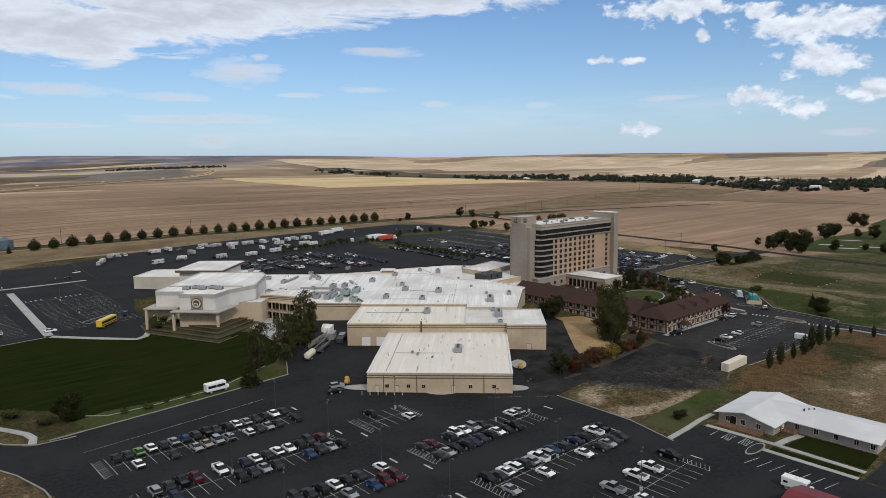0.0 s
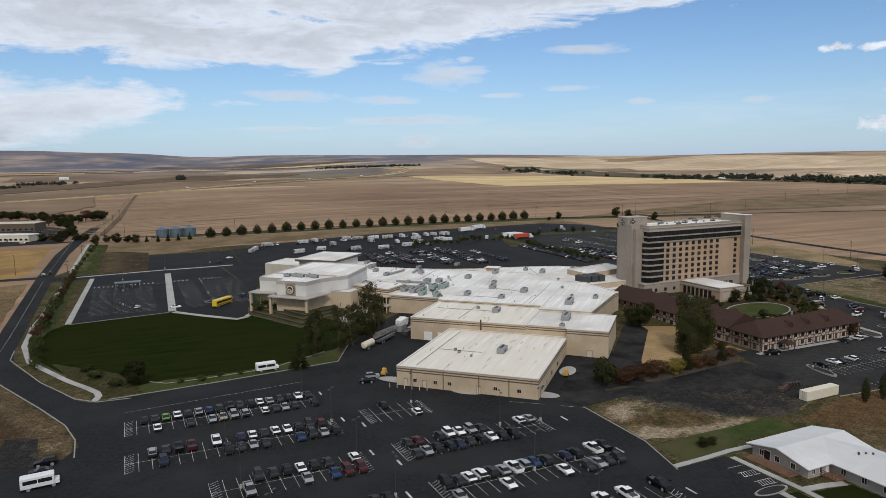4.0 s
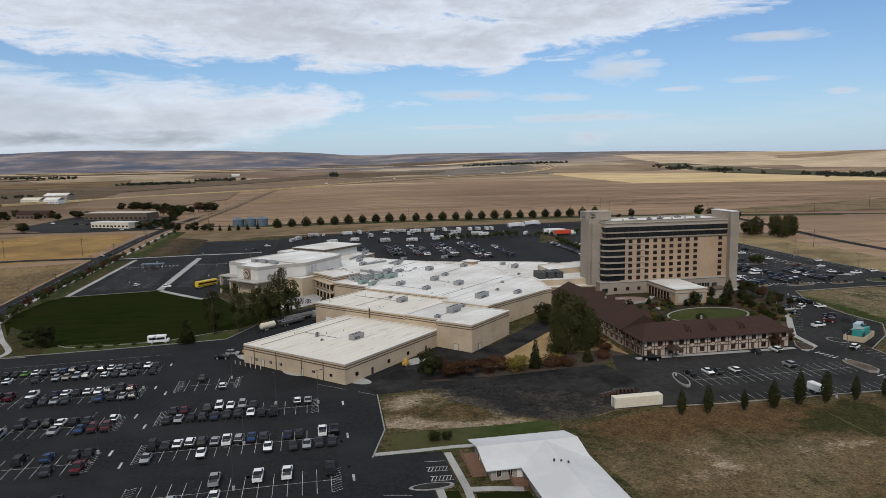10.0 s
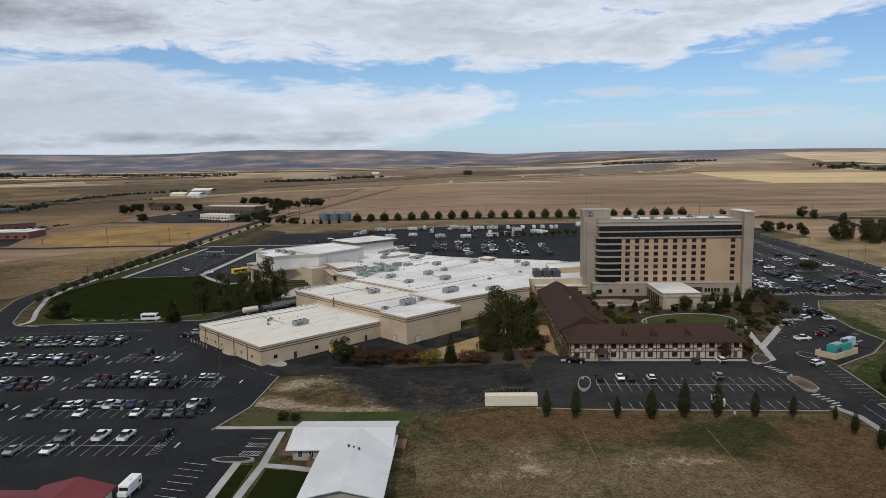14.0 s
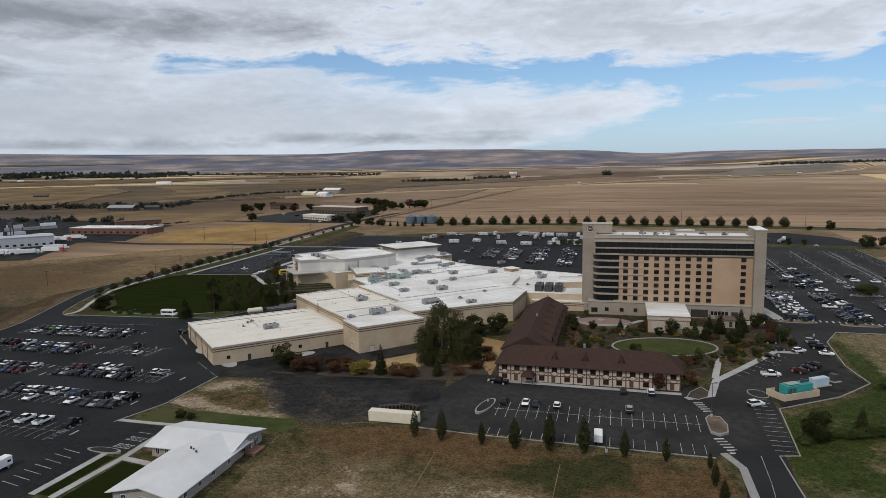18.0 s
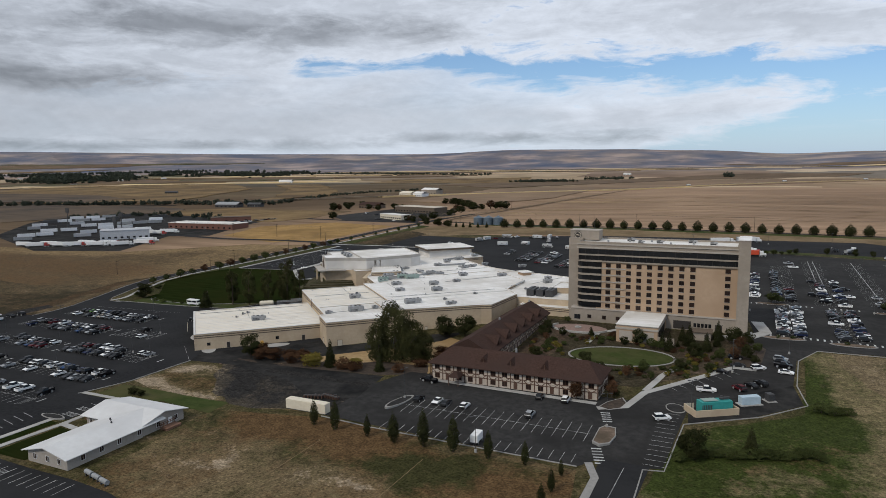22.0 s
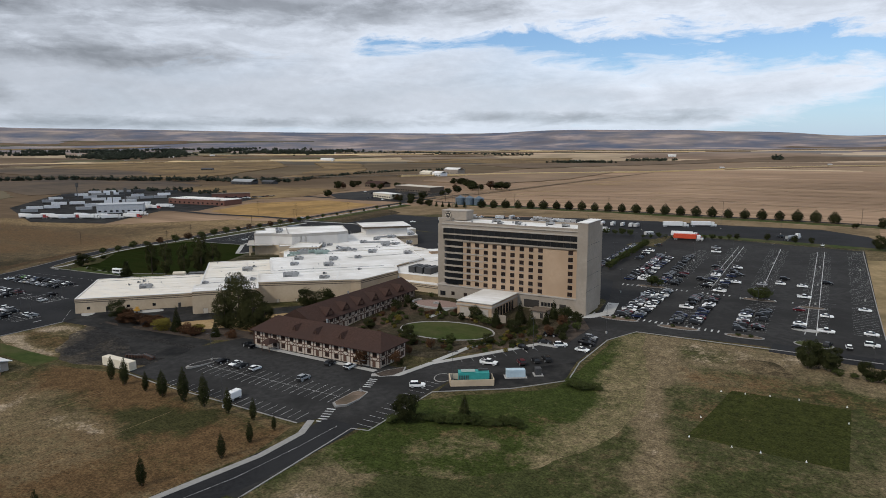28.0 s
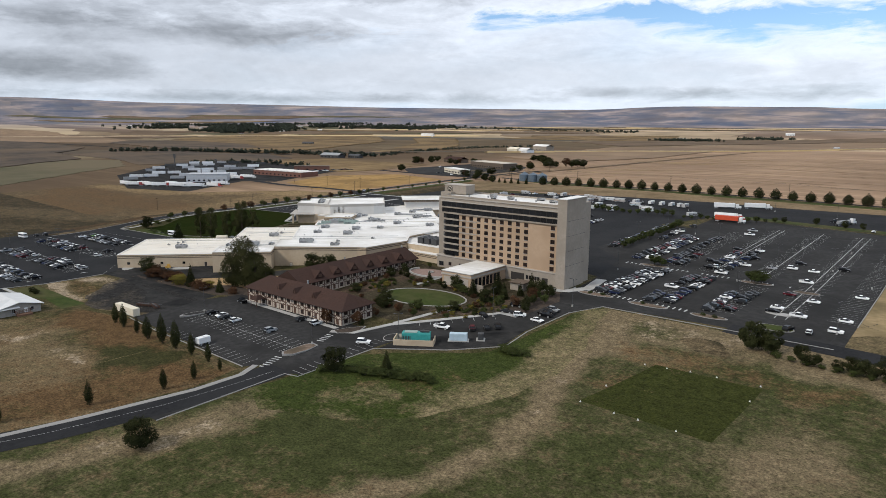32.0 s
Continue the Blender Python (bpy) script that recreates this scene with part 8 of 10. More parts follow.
for p, k, x, y, t in (("k", "u", 21.8, 146.2, 180), ("k", "s", 21.2, 141.6, 180), ("k", "s", 105.6, 168, -12), ("s", "u", 108.6, 171.5, -12),
                      ("k", "p", 240, 132.6, 165), ("g", "h", 276, 131.6, 92), ("w", "u", 283.6, 131.8, 92), ("k", "s", 244, 117.2, 90), ("w", "s", 250, 117.2, -90), ("g", "s", 252.8, 117, 90), ("w", "h", 258.6, 117, 90), ("s", "u", 277.5, 117.6, 90),
                      ("w", "u", 310.4, 128.2, 30), ("k", "s", 322.6, 174.5, -20), ("k", "u", 326.4, 190.6, 10), ("g", "s", 327.4, 182.6, 15), ("w", "u", 333.4, 181.8, 30), ("w", "s", 341.4, 180.4, -5), ("k", "u", 340.6, 190.0, -5), ("s", "u", 340.2, 193.4, -5), ("k", "p", 340.8, 186.8, -5),
                      ("r", "u", 328.4, 160.6, 130), ("k", "s", 331.6, 164.4, 130), ("k", "u", 334.2, 167.0, 130), ("w", "p", 319.6, 155.6, 10), ("k", "s", 314, 213, 90)):
    car(p, k, x, y, t)
# drip stains in the bays of the front lot
bm = bmesh.new()
for y, x0, x1 in ((164.4, 40, 92), (157.2, 44, 88), (141.4, 42, 88), (135, 44, 88), (118, 60, 90), (112, 58, 88), (96, 68, 88), (119.9, 97, 136), (113.4, 97, 130), (97, 97, 144), (90.6, 97, 142), (76.4, 108, 142), (117.2, 242, 294)):
    for k in range(int((x1 - x0) * 0.75)):
        x, yy, r = float(rng.uniform(x0, x1)), y + float(rng.normal(0, 1.3)), float(rng.uniform(0.18, 0.6))
        bm.faces.new([bm.verts.new((x + r * float(rng.uniform(0.5, 1.2)) * math.cos(a), yy + 1.5 * r * float(rng.uniform(0.5, 1.2)) * math.sin(a), land(x, yy) + 0.079)) for a in (0, 0.8, 1.6, 2.3, 3.1, 3.9, 4.7, 5.5)])
solo("oil_stains", bm, "oil_stain", "dark oil drips on the parking bays", "stain", kind="stuff")
# the hotel lot: dense rows of mixed cars, thinning to the east
POOL = "ws ks gs ns wu ku gu ss ks rs ks gu kp wp gs rh ku kh gh gv ku ws nu".split()


def fill(x, y0, y1, share, turn, step=2.75):
    y = y0
    while y < y1:
        if rng.random() < share:
            t = POOL[int(rng.integers(len(POOL)))]
            car(t[0], t[1], x + float(rng.uniform(-0.3, 0.3)), y + float(rng.uniform(-0.15, 0.15)), turn + (180 if rng.random() < 0.3 else 0) + float(rng.uniform(-2, 2)), far=True)
        y += step


for x, y0, y1, share, turn in ((342.2, 227, 276, 0.93, 0), (347.8, 227, 280, 0.86, 180), (361.6, 226, 276, 0.55, 0), (368.4, 228, 276, 0.62, 180), (383.4, 226, 258, 0.6, 0), (389.2, 228, 262, 0.5, 180),
                               (303.6, 318, 400, 0.96, 0), (316.4, 340, 408, 0.30, 180), (326.0, 298, 372, 0.86, 0), (331.6, 300, 366, 0.62, 180), (341.4, 298, 346, 0.72, 0), (347.0, 296, 332, 0.55, 180), (341, 352, 376, 0.4, 0), (361.6, 292, 350, 0.42, 0), (368.4, 290, 346, 0.40, 180), (383.4, 294, 326, 0.25, 0),
                               (221, 352, 412, 0.80, 0), (226.6, 352, 412, 0.72, 180), (240, 345, 412, 0.82, 0), (245.6, 345, 408, 0.72, 180), (260, 345, 392, 0.7, 0), (188, 372, 410, 0.7, 0), (193.6, 372, 408, 0.6, 180), (204, 366, 410, 0.7, 0), (209, 366, 404, 0.6, 180), (172, 398, 414, 0.5, 0)):
    fill(x, y0, y1, share, turn)
for p, k, x, y, t in (("k", "s", 358.6, 348, 8), ("w", "s", 369, 350, 5), ("k", "u", 357, 312, 4), ("w", "s", 372.6, 312.6, 0), ("w", "s", 400, 317, 0), ("w", "p", 401.6, 294, 2), ("k", "u", 410, 328, 0), ("w", "s", 410.4, 262, 0), ("r", "s", 400.8, 268.4, 0),
                      ("w", "s", 402, 244.6, 0), ("k", "s", 401.8, 239, 0), ("w", "p", 410.4, 237.4, 0), ("w", "s", 423.4, 280, 0), ("w", "s", 424, 241, 0), ("w", "u", 423.6, 226, 0), ("k", "u", 411, 220, 75), ("w", "h", 417, 220.4, 95), ("k", "u", 392, 330, 2), ("w", "u", 391, 318, 0), ("k", "u", 372, 330, 0),
                      ("w", "p", 352, 394, 10), ("s", "p", 350, 408, 10), ("w", "s", 406, 446, 90), ("w", "p", 246, 436, 20), ("w", "s", 60.5, 312.5, 5), ("w", "s", 44, 320, 80), ("w", "s", -4.5, 436, 95), ("k", "s", -1.5, 442, 90), ("g", "s", 96, 436, 20), ("w", "s", 104, 452, 30)):
    car(p, k, x, y, t, far=True)


def boxy(name, m, length, width, height, paint, label, category, stripe=None, wheels=2, nose=0.0, sills=0.55, glass=True, group=""):
    """A bus, van, camper or trailer: hull with rounded edges, windscreen, side windows, wheels, bumper."""
    ob = thing(name, m, label, category, group)
    x0, x1, w = -length / 2, length / 2, width / 2
    part("body", B(x0, x1 - nose, -w, w, sills, height, bevel=0.12), paint, ob)
    if nose:
        part("bonnet", B(x1 - nose - 0.02, x1, -w + 0.12, w - 0.12, sills, sills + 0.95, bevel=0.1), paint, ob)
    if glass:
        part("windscreen", B(x1 - nose - 0.05, x1 - nose + 0.03, -w + 0.18, w - 0.18, height * 0.52, height * 0.82), "car_glass", ob)
        for s in (-1, 1):
            n = max(1, int(length / 3.6))
            for i in range(n):
                a = x0 + 0.5 + (length - nose - 0.8) * i / n
                long = (length - nose - 0.8) / n - 0.16 if category == "bus" else 0.9
                part("side_window", B(a, a + long, s * w - 0.02, s * w + 0.02, height * 0.52, height * (0.8 if category == "bus" else 0.7)), "car_glass", ob)
    if stripe:
        for s in (-1, 1):
            part("stripe", B(x0 + 0.2, x1 - nose - 0.2, s * w - 0.015, s * w + 0.015, sills + 0.35, sills + 0.75), stripe, ob)
    for i in range(wheels):
        a = x0 + 0.9 + i * 1.05 if (wheels > 2 and i < wheels - 1) else (x0 + length * 0.2 if i == 0 else x1 - nose * 0.5 - 0.7)
        for s in (-1, 1):
            b = part("wheel", wheel_mesh[0.38], None, ob)
            b.matrix_basis = pose(a, s * (w - 0.12), 0.38, 0, 0, 180 if s > 0 else 0)
    part("bumper", B(x0 - 0.08, x0 + 0.02, -w + 0.1, w - 0.1, 0.45, 0.65), "steel_dark", ob)
    part("roof_vent", B(-0.5, 0.3, -0.35, 0.35, height - 0.02, height + 0.22, bevel=0.04), "panel_white", ob)
    return ob


def at(x, y, turn):
    return pose(x, y, land(x, y) + 0.09, 0, 0, turn)


boxy("shuttle_bus", at(80.5, 194.6, 2), 7.2, 2.3, 2.9, "panel_white", "white shuttle minibus parked by the lawn", "bus", nose=0.9)
boxy("shuttle_bus", at(21.9, 134.4, 5), 7.2, 2.3, 2.9, "panel_white", "white shuttle minibus at the lot's edge", "bus", nose=0.9)
boxy("coach", at(81, 308.5, 47), 12.5, 2.55, 3.4, "bus_yellow", "long yellow coach parked at the casino", "bus", stripe="steel_dark", wheels=3)
car("b", "v", 93, 322, 60, "parked beside the coach")
boxy("cargo_van", at(142.6, 50.6, -91), 5.9, 2.1, 2.6, "panel_white", "white cargo van beside the red-roofed shed", "van", nose=0.8)
boxy("enclosed_trailer", at(270, 97.6, 92), 4.2, 2.0, 2.5, "panel_white", "small white enclosed trailer in a bay", "trailer", glass=False)
RVS = ((138, 495, 5, 9), (165, 494, 0, 8), (175, 496, 95, 9), (168, 452, 160, 7), (151, 447, 200, 8), (208, 490, 10, 9), (200, 493, 12, 8), (220, 487, 8, 9), (231, 484, 5, 9), (228, 455, 80, 8), (229, 436, 10, 9), (209, 433, 5, 8), (190, 438, 15, 8), (268, 450, 10, 8),
       (212, 471, 85, 8), (217, 482, 88, 7), (244, 485, 90, 8), (256, 486, 92, 8), (265, 484, 90, 7), (272, 485, 95, 8), (283, 483, 88, 8), (301, 446, 60, 8), (242, 446, 5, 8), (264, 456, 5, 9), (279, 483, 92, 7), (250, 470, 5, 8), (182, 470, 100, 7), (122, 470, 60, 7), (126, 478, 62, 7))
for i, (x, y, t, l) in enumerate(RVS):
    boxy("camper", at(x, y, t), l, 2.45, 3.0 - 0.25 * (i % 2), "camper_white", "white recreational camper parked in the truck lot", "camper", stripe=("steel_dark", "light_blue", "wood_deck")[i % 3], nose=0.0 if i % 3 else 0.8, group="campers")
for i, (x, y) in enumerate(((146, 497), (160, 492), (172, 490), (182, 494), (214, 492), (238, 486), (196, 489), (186, 440), (236, 455), (248, 487), (131, 484), (215, 434))):
    car("wkgsrn"[i % 6], "pu"[i % 2], x, y, 80 + 7 * i, far=True)


def semi(x, y, turn, paint, cab, label, tank=False):
    """A semi-trailer truck: tractor with cab, bonnet, stacks and axles, and its trailer."""
    ob = thing("semi_truck", at(x, y, turn), label, "truck", "trucks")
    if tank:
        b = tube(bmesh.new(), 0, 0, -5.5, 5.5, 1.15, n=18)
        b.transform(pose(-3.2, 0, 1.9, 0, 90, 0))
        part("tank", b, "steel", ob)
    else:
        part("trailer", B(-10.5, 3.6, -1.28, 1.28, 1.15, 4.05, bevel=0.06), paint, ob)
        part("trailer_door", B(-10.56, -10.5, -1.2, 1.2, 1.25, 3.95), "steel", ob)
    part("chassis", B(-10.2, 7.4, -0.5, 0.5, 0.75, 1.1), "steel_dark", ob)
    part("cab", B(4.2, 6.3, -1.2, 1.2, 0.9, 3.6, bevel=0.18), cab, ob)
    part("bonnet", B(6.25, 8.0, -0.95, 0.95, 0.8, 2.05, bevel=0.15), cab, ob)
    part("windscreen", B(6.26, 6.34, -1.0, 1.0, 2.15, 3.0), "car_glass", ob)
    for s in (-1, 1):
        part("exhaust_stack", tube(bmesh.new(), 4.0, s * 1.05, 1.0, 4.0, 0.09, n=8), "steel", ob)
        for a in (-9.6, -8.4, 4.1, 5.3, 7.3):
            b = part("wheel", wheel_mesh[0.38], None, ob)
            b.matrix_basis = pose(a, s * 1.05, 0.5, 0, 0, 180 if s > 0 else 0) @ Matrix.Diagonal((1.3, 1.3, 1.3, 1))
    return ob


semi(310, 497, 22, "panel_white", "panel_white", "white semi-trailer truck in the truck lot")
semi(328, 508, 24, "panel_white", "panel_white", "long white semi-trailer truck in the truck lot")
semi(330, 436, 4, "orange", "panel_white", "semi-trailer truck with a bright orange trailer")
semi(328, 442, 5, "panel_white", "awning_red", "white semi-trailer truck with a red cab")
semi(326, 447.5, 5, "panel_white", "panel_white", "white semi-trailer truck among the others")
semi(389, 468, 65, "steel", "panel_white", "steel tanker truck in the truck lot", True)
car("g", "p", 381, 473, 65)

# ---- the office, south of the front lot ----
office = thing("office_building", None, "low grey office with a white metal gable roof", "building")
OZ = -1.15
part("wall", B(169.6, 189.9, 66.6, 80.7, OZ, 1.85), "office_wall", office)
part("wall", B(176.6, 190.3, 45.6, 66.58, OZ, 1.85), "office_wall", office)


def gable(parent, x0, x1, y0, y1, ze, zr, axis, material, t=0.18):
    b = bmesh.new()
    if axis == "x":
        ym = (y0 + y1) / 2
        q = [(x0, y0, ze), (x1, y0, ze), (x1, ym, zr), (x0, ym, zr), (x0, y1, ze), (x1, y1, ze)]
    else:
        xm = (x0 + x1) / 2
        q = [(x0, y0, ze), (x0, y1, ze), (xm, y1, zr), (xm, y0, zr), (x1, y0, ze), (x1, y1, ze)]
    V = [b.verts.new(p) for p in q] + [b.verts.new((p[0], p[1], p[2] - t)) for p in q]
    for f in ((0, 1, 2, 3), (3, 2, 5, 4), (6, 7, 8, 9), (9, 8, 11, 10)):
        b.faces.new([V[i] for i in f])
    for i, j in ((0, 1), (1, 2), (2, 5), (5, 4), (4, 3), (3, 0)):
        b.faces.new((V[i], V[j], V[j + 6], V[i + 6]))
    bmesh.ops.recalc_face_normals(b, faces=b.faces[:])
    return part("roof", b, material, parent, "white standing-seam metal roof")


gable(office, 168.3, 190.9, 65.6, 81.6, 1.85, 3.6, "x", "roof_grey")
gable(office, 175.6, 191.3, 44.6, 73.5, 1.8, 3.55, "y", "roof_grey")
for x in (169.6, 189.9):
    part("gable_wall", prism(bmesh.new(), [(x - 0.06, 66.7), (x + 0.06, 66.7), (x + 0.06, 80.6), (x - 0.06, 80.6)], 1.8, 1.86), "office_wall", office)
for x0, x1, y, axis in ((169.55, 169.75, 73.6, 0), (189.75, 189.95, 73.6, 0)):
    b = bmesh.new()
    V = [b.verts.new(p) for x in (x0, x1) for p in ((x, 66.6, 1.8), (x, 80.7, 1.8), (x, 73.6, 3.35))]
    for f in ((0, 1, 2), (5, 4, 3), (0, 2, 5, 3), (1, 4, 5, 2), (0, 3, 4, 1)):
        b.faces.new([V[i] for i in f])
    part("gable_wall", b, "office_wall", office)
b = bmesh.new()
V = [b.verts.new(p) for y in (45.55, 45.75) for p in ((176.6, y, 1.75), (190.3, y, 1.75), (183.45, y, 3.3))]
for f in ((0, 1, 2), (5, 4, 3), (0, 2, 5, 3), (1, 4, 5, 2), (0, 3, 4, 1)):
    b.faces.new([V[i] for i in f])
part("gable_wall", b, "office_wall", office)
for s in (2.5, 6.5, 10.5):
    window(office, wall_pose(169.6, 80.7, 169.6, 66.6, s, -0.1), 1.1, 1.3, "glass_brown", "panel_white")
for s in (3, 7.5, 12, 16.5, 20):
    window(office, wall_pose(176.6, 66.5, 176.6, 45.6, s, -0.1), 1.0, 1.3, "glass_brown", "panel_white")
for s in (2.5, 7, 11):
    window(office, wall_pose(176.6, 45.6, 190.3, 45.6, s, -0.1), 1.0, 1.3, "glass_brown", "panel_white")
for s in (4, 9, 14, 20, 26, 32):
    window(office, wall_pose(190.3, 45.6, 190.3, 80.7, s, -0.1), 1.1, 1.3, "glass_brown", "panel_white")
for s in (1.6, 4.0):
    window(office, wall_pose(169.6, 66.6, 176.6, 66.6, s, -0.1), 0.9, 1.3, "glass_brown", "panel_white")
door(office, wall_pose(169.6, 66.6, 176.6, 66.6, 6.0, OZ + 0.5), 1.0, 2.05, "panel_white", "panel_white")
door(office, wall_pose(169.6, 80.7, 169.6, 66.6, 3.9, OZ + 0.6), 1.6, 2.05, "glass_brown", "panel_white")
door(office, wall_pose(190.3, 45.6, 190.3, 80.7, 30, OZ + 0.2), 1.0, 2.05, "panel_white", "panel_white")
for k in range(3):
    part("roof_vent", tube(bmesh.new(), 182 + k * 1.2, 64 - k * 0.8, 3.0, 3.75, 0.22, n=8), "steel_dark", office)


def deck(x0, x1, y0, y1, z):
    """A wooden porch with boards, posts and rails."""
    ob = thing("porch_deck", None, "brown wooden porch deck with railing at the office", "deck")
    n = max(2, int((y1 - y0) / 0.5))
    for i in range(n):
        a = y0 + (y1 - y0) * i / n
        part("board", B(x0, x1, a, a + (y1 - y0) / n - 0.03, z - 0.08, z), "wood_deck", ob)
    part("skirt", B(x0 + 0.1, x1 - 0.1, y0 + 0.1, y1 - 0.1, OZ - 0.1, z - 0.08), "wood_deck", ob)
    for zz in (z + 0.55, z + 1.0):
        part("rail", B(x0, x0 + 0.1, y0, y1, zz, zz + 0.1), "wood_deck", ob)
        part("rail", B(x0 + 0.1, x1, y0, y0 + 0.1, zz, zz + 0.1), "wood_deck", ob)
    for i in range(5):
        a = y0 + (y1 - y0 - 0.12) * i / 4
        part("rail_post", B(x0 - 0.02, x0 + 0.12, a, a + 0.12, z, z + 1.1), "wood_deck", ob)
    return ob


deck(166.2, 169.5, 68.5, 80, -0.55)
deck(173.4, 176.5, 63.0, 66.4, -0.55)
deck(190.4, 193.0, 72, 77, -0.5)
strip("sidewalk_office", [(147.5, 82.5), (157, 83), (166, 84), (173, 84)], 1.5, 0.14, "concrete", "concrete walk along the small lawn", "footpath", 0.12)
strip("sidewalk_office", [(163.5, 81), (164, 64), (163, 44)], 1.6, 0.145, "concrete", "concrete walk in front of the office", "footpath", 0.12)
strip("sidewalk_office", [(158.6, 65), (158.2, 44)], 1.6, 0.15, "concrete", "concrete walk along the office bays", "footpath", 0.12)
strip("sidewalk_office", [(164, 63.5), (170, 63), (175, 62)], 1.8, 0.16, "concrete", "concrete walk to the office door", "footpath", 0.12)
plot("office_lawn", [(165.2, 62), (175.8, 61), (176, 45), (165, 44.5)], 0.06, "lawn", "dark green lawn in front of the office", "lawn")
plot("office_strip", [(159.3, 63.5), (162.2, 63.5), (162, 44.5), (159.2, 44.5)], 0.055, "lawn", "narrow lawn strip between two walks", "lawn")
plot("office_parking", [(147, 81.5), (162.5, 82.2), (162.5, 66), (157.5, 65.5), (157.3, 20), (147, 20)], 0.075, "asphalt", "dark asphalt bays of the office", "parking lot")
plot("office_yard_south", [(158, 43), (196, 43), (208, 42), (224, 38), (215, 20), (158, 20)], 0.06, "asphalt", "asphalt bays south of the office", "parking lot")
island(oval(157.2, 65.6, 4.6, 1.4, 0), "asphalt_mid")
bays = [(147.6, 47 + i * 2.8, 153.0, 46 + i * 2.8) for i in range(7)] + [(157.6, y, 162.2, y) for y in (68.0, 70.0, 72.4, 74.3, 77.0)] + [(157.6 + i * 0.75, 68.0, 158.4 + i * 0.75, 70.0) for i in range(6)] + [(157.6 + i * 0.75, 72.4, 158.4 + i * 0.75, 74.3) for i in range(6)]
bays += [(170 + i * 2.8, 36, 170 + i * 2.8, 41.5) for i in range(11)] + [(172 + i * 0.9, 37, 174 + i * 0.9, 40) for i in range(6)]
marks("parking_lines", bays, 0.16, 0.105)

# red-roofed shed beside the office bays, with a lower wing
shed = thing("storage_shed", None, "cream shed with a red metal gable roof", "shed")
part("wall", B(127.6, 140.4, 37.0, 48.4, -0.2, 2.4), "panel_cream", shed)
gable(shed, 127.0, 141.0, 36.4, 49.2, 2.35, 4.1, "y", "shed_red")["label"] = "red standing-seam metal roof"
part("wall", B(112.0, 127.5, 38.0, 47.4, -0.2, 2.1), "panel_cream", shed)
gable(shed, 111.4, 131.0, 37.4, 48.0, 2.05, 3.3, "x", "shed_red")["label"] = "lower red metal roof of the wing"
door(shed, pose(140.4, 41, 0.05, 0, 0, 90), 1.0, 2.1, "panel_white", "panel_white")
bm = bmesh.new()
for y in (37.05, 48.35):
    V = [bm.verts.new(p) for p in ((127.6, y, 2.38), (140.4, y, 2.38), (134.0, y, 3.8))]
    bm.faces.new(V)
part("gable_wall", bm, "panel_cream", shed)

# ---- containers, generators, yard gear ----


def container(x, y, z, turn, l, w, h, material, label):
    ob = thing("shipping_container", pose(x, y, z, 0, 0, turn), label, "container")
    part("shell", B(-l / 2, l / 2, -w / 2, w / 2, 0.12, h, bevel=0.04), material, ob)
    n = int(l / 0.6)
    for s in (-1, 1):
        b = bmesh.new()
        for i in range(n):
            a = -l / 2 + 0.2 + i * 0.6
            box(b, a, a + 0.3, s * w / 2 - 0.02, s * w / 2 + 0.04, 0.25, h - 0.2)
        part("corrugation", b, material, ob)
    for s in (-0.3, 0.3):
        part("door_bar", B(-l / 2 - 0.06, -l / 2, s - 0.04, s + 0.04, 0.3, h - 0.15), "steel", ob)
    part("skid", B(-l / 2 + 0.1, l / 2 - 0.1, -w / 2 + 0.1, w / 2 - 0.1, -0.1, 0.12), "steel_dark", ob)
    return ob


container(218, 99.2, -0.92, 0, 13.4, 2.5, 2.85, "panel_cream", "long cream storage container at the yard's edge")
container(142.3, 232.0, land(124, 206) + 0.1, 52, 6.1, 2.4, 2.5, "panel_cream", "dull cream container in the loading yard")
container(140.5, 226.5, land(140, 226) + 0.1, 45, 6.5, 2.6, 3.0, "panel_white", "white container beside the casino wall")
container(137.5, 219.5, land(137, 219) + 0.1, 45, 5.0, 2.4, 2.6, "steel", "grey container at the loading dock")
for x, y, t, c in ((137.5, 213.6, 46, "steel_dark"), (141, 217.6, 46, "steel")):
    ob = thing("dumpster", pose(x, y, land(x, y) + 0.1, 0, 0, t), "open metal dumpster in the loading yard", "dumpster", "dumpsters")
    b = bmesh.new()
    prism(b, [(-2.6, -1.1), (2.4, -1.1), (2.4, 1.1), (-2.6, 1.1)], 0.15, 1.6, 1.06)
    part("bin", b, c, ob)
    part("rim", ring(bmesh.new(), [(-2.8, -1.2), (2.6, -1.2), (2.6, 1.2), (-2.8, 1.2)], 0.05, -0.12, 1.58, 1.68), "steel_dark", ob)
    for a in (-1.8, 1.8):
        part("runner", B(a - 0.15, a + 0.15, -1.0, 1.0, 0.0, 0.15), "steel_dark", ob)
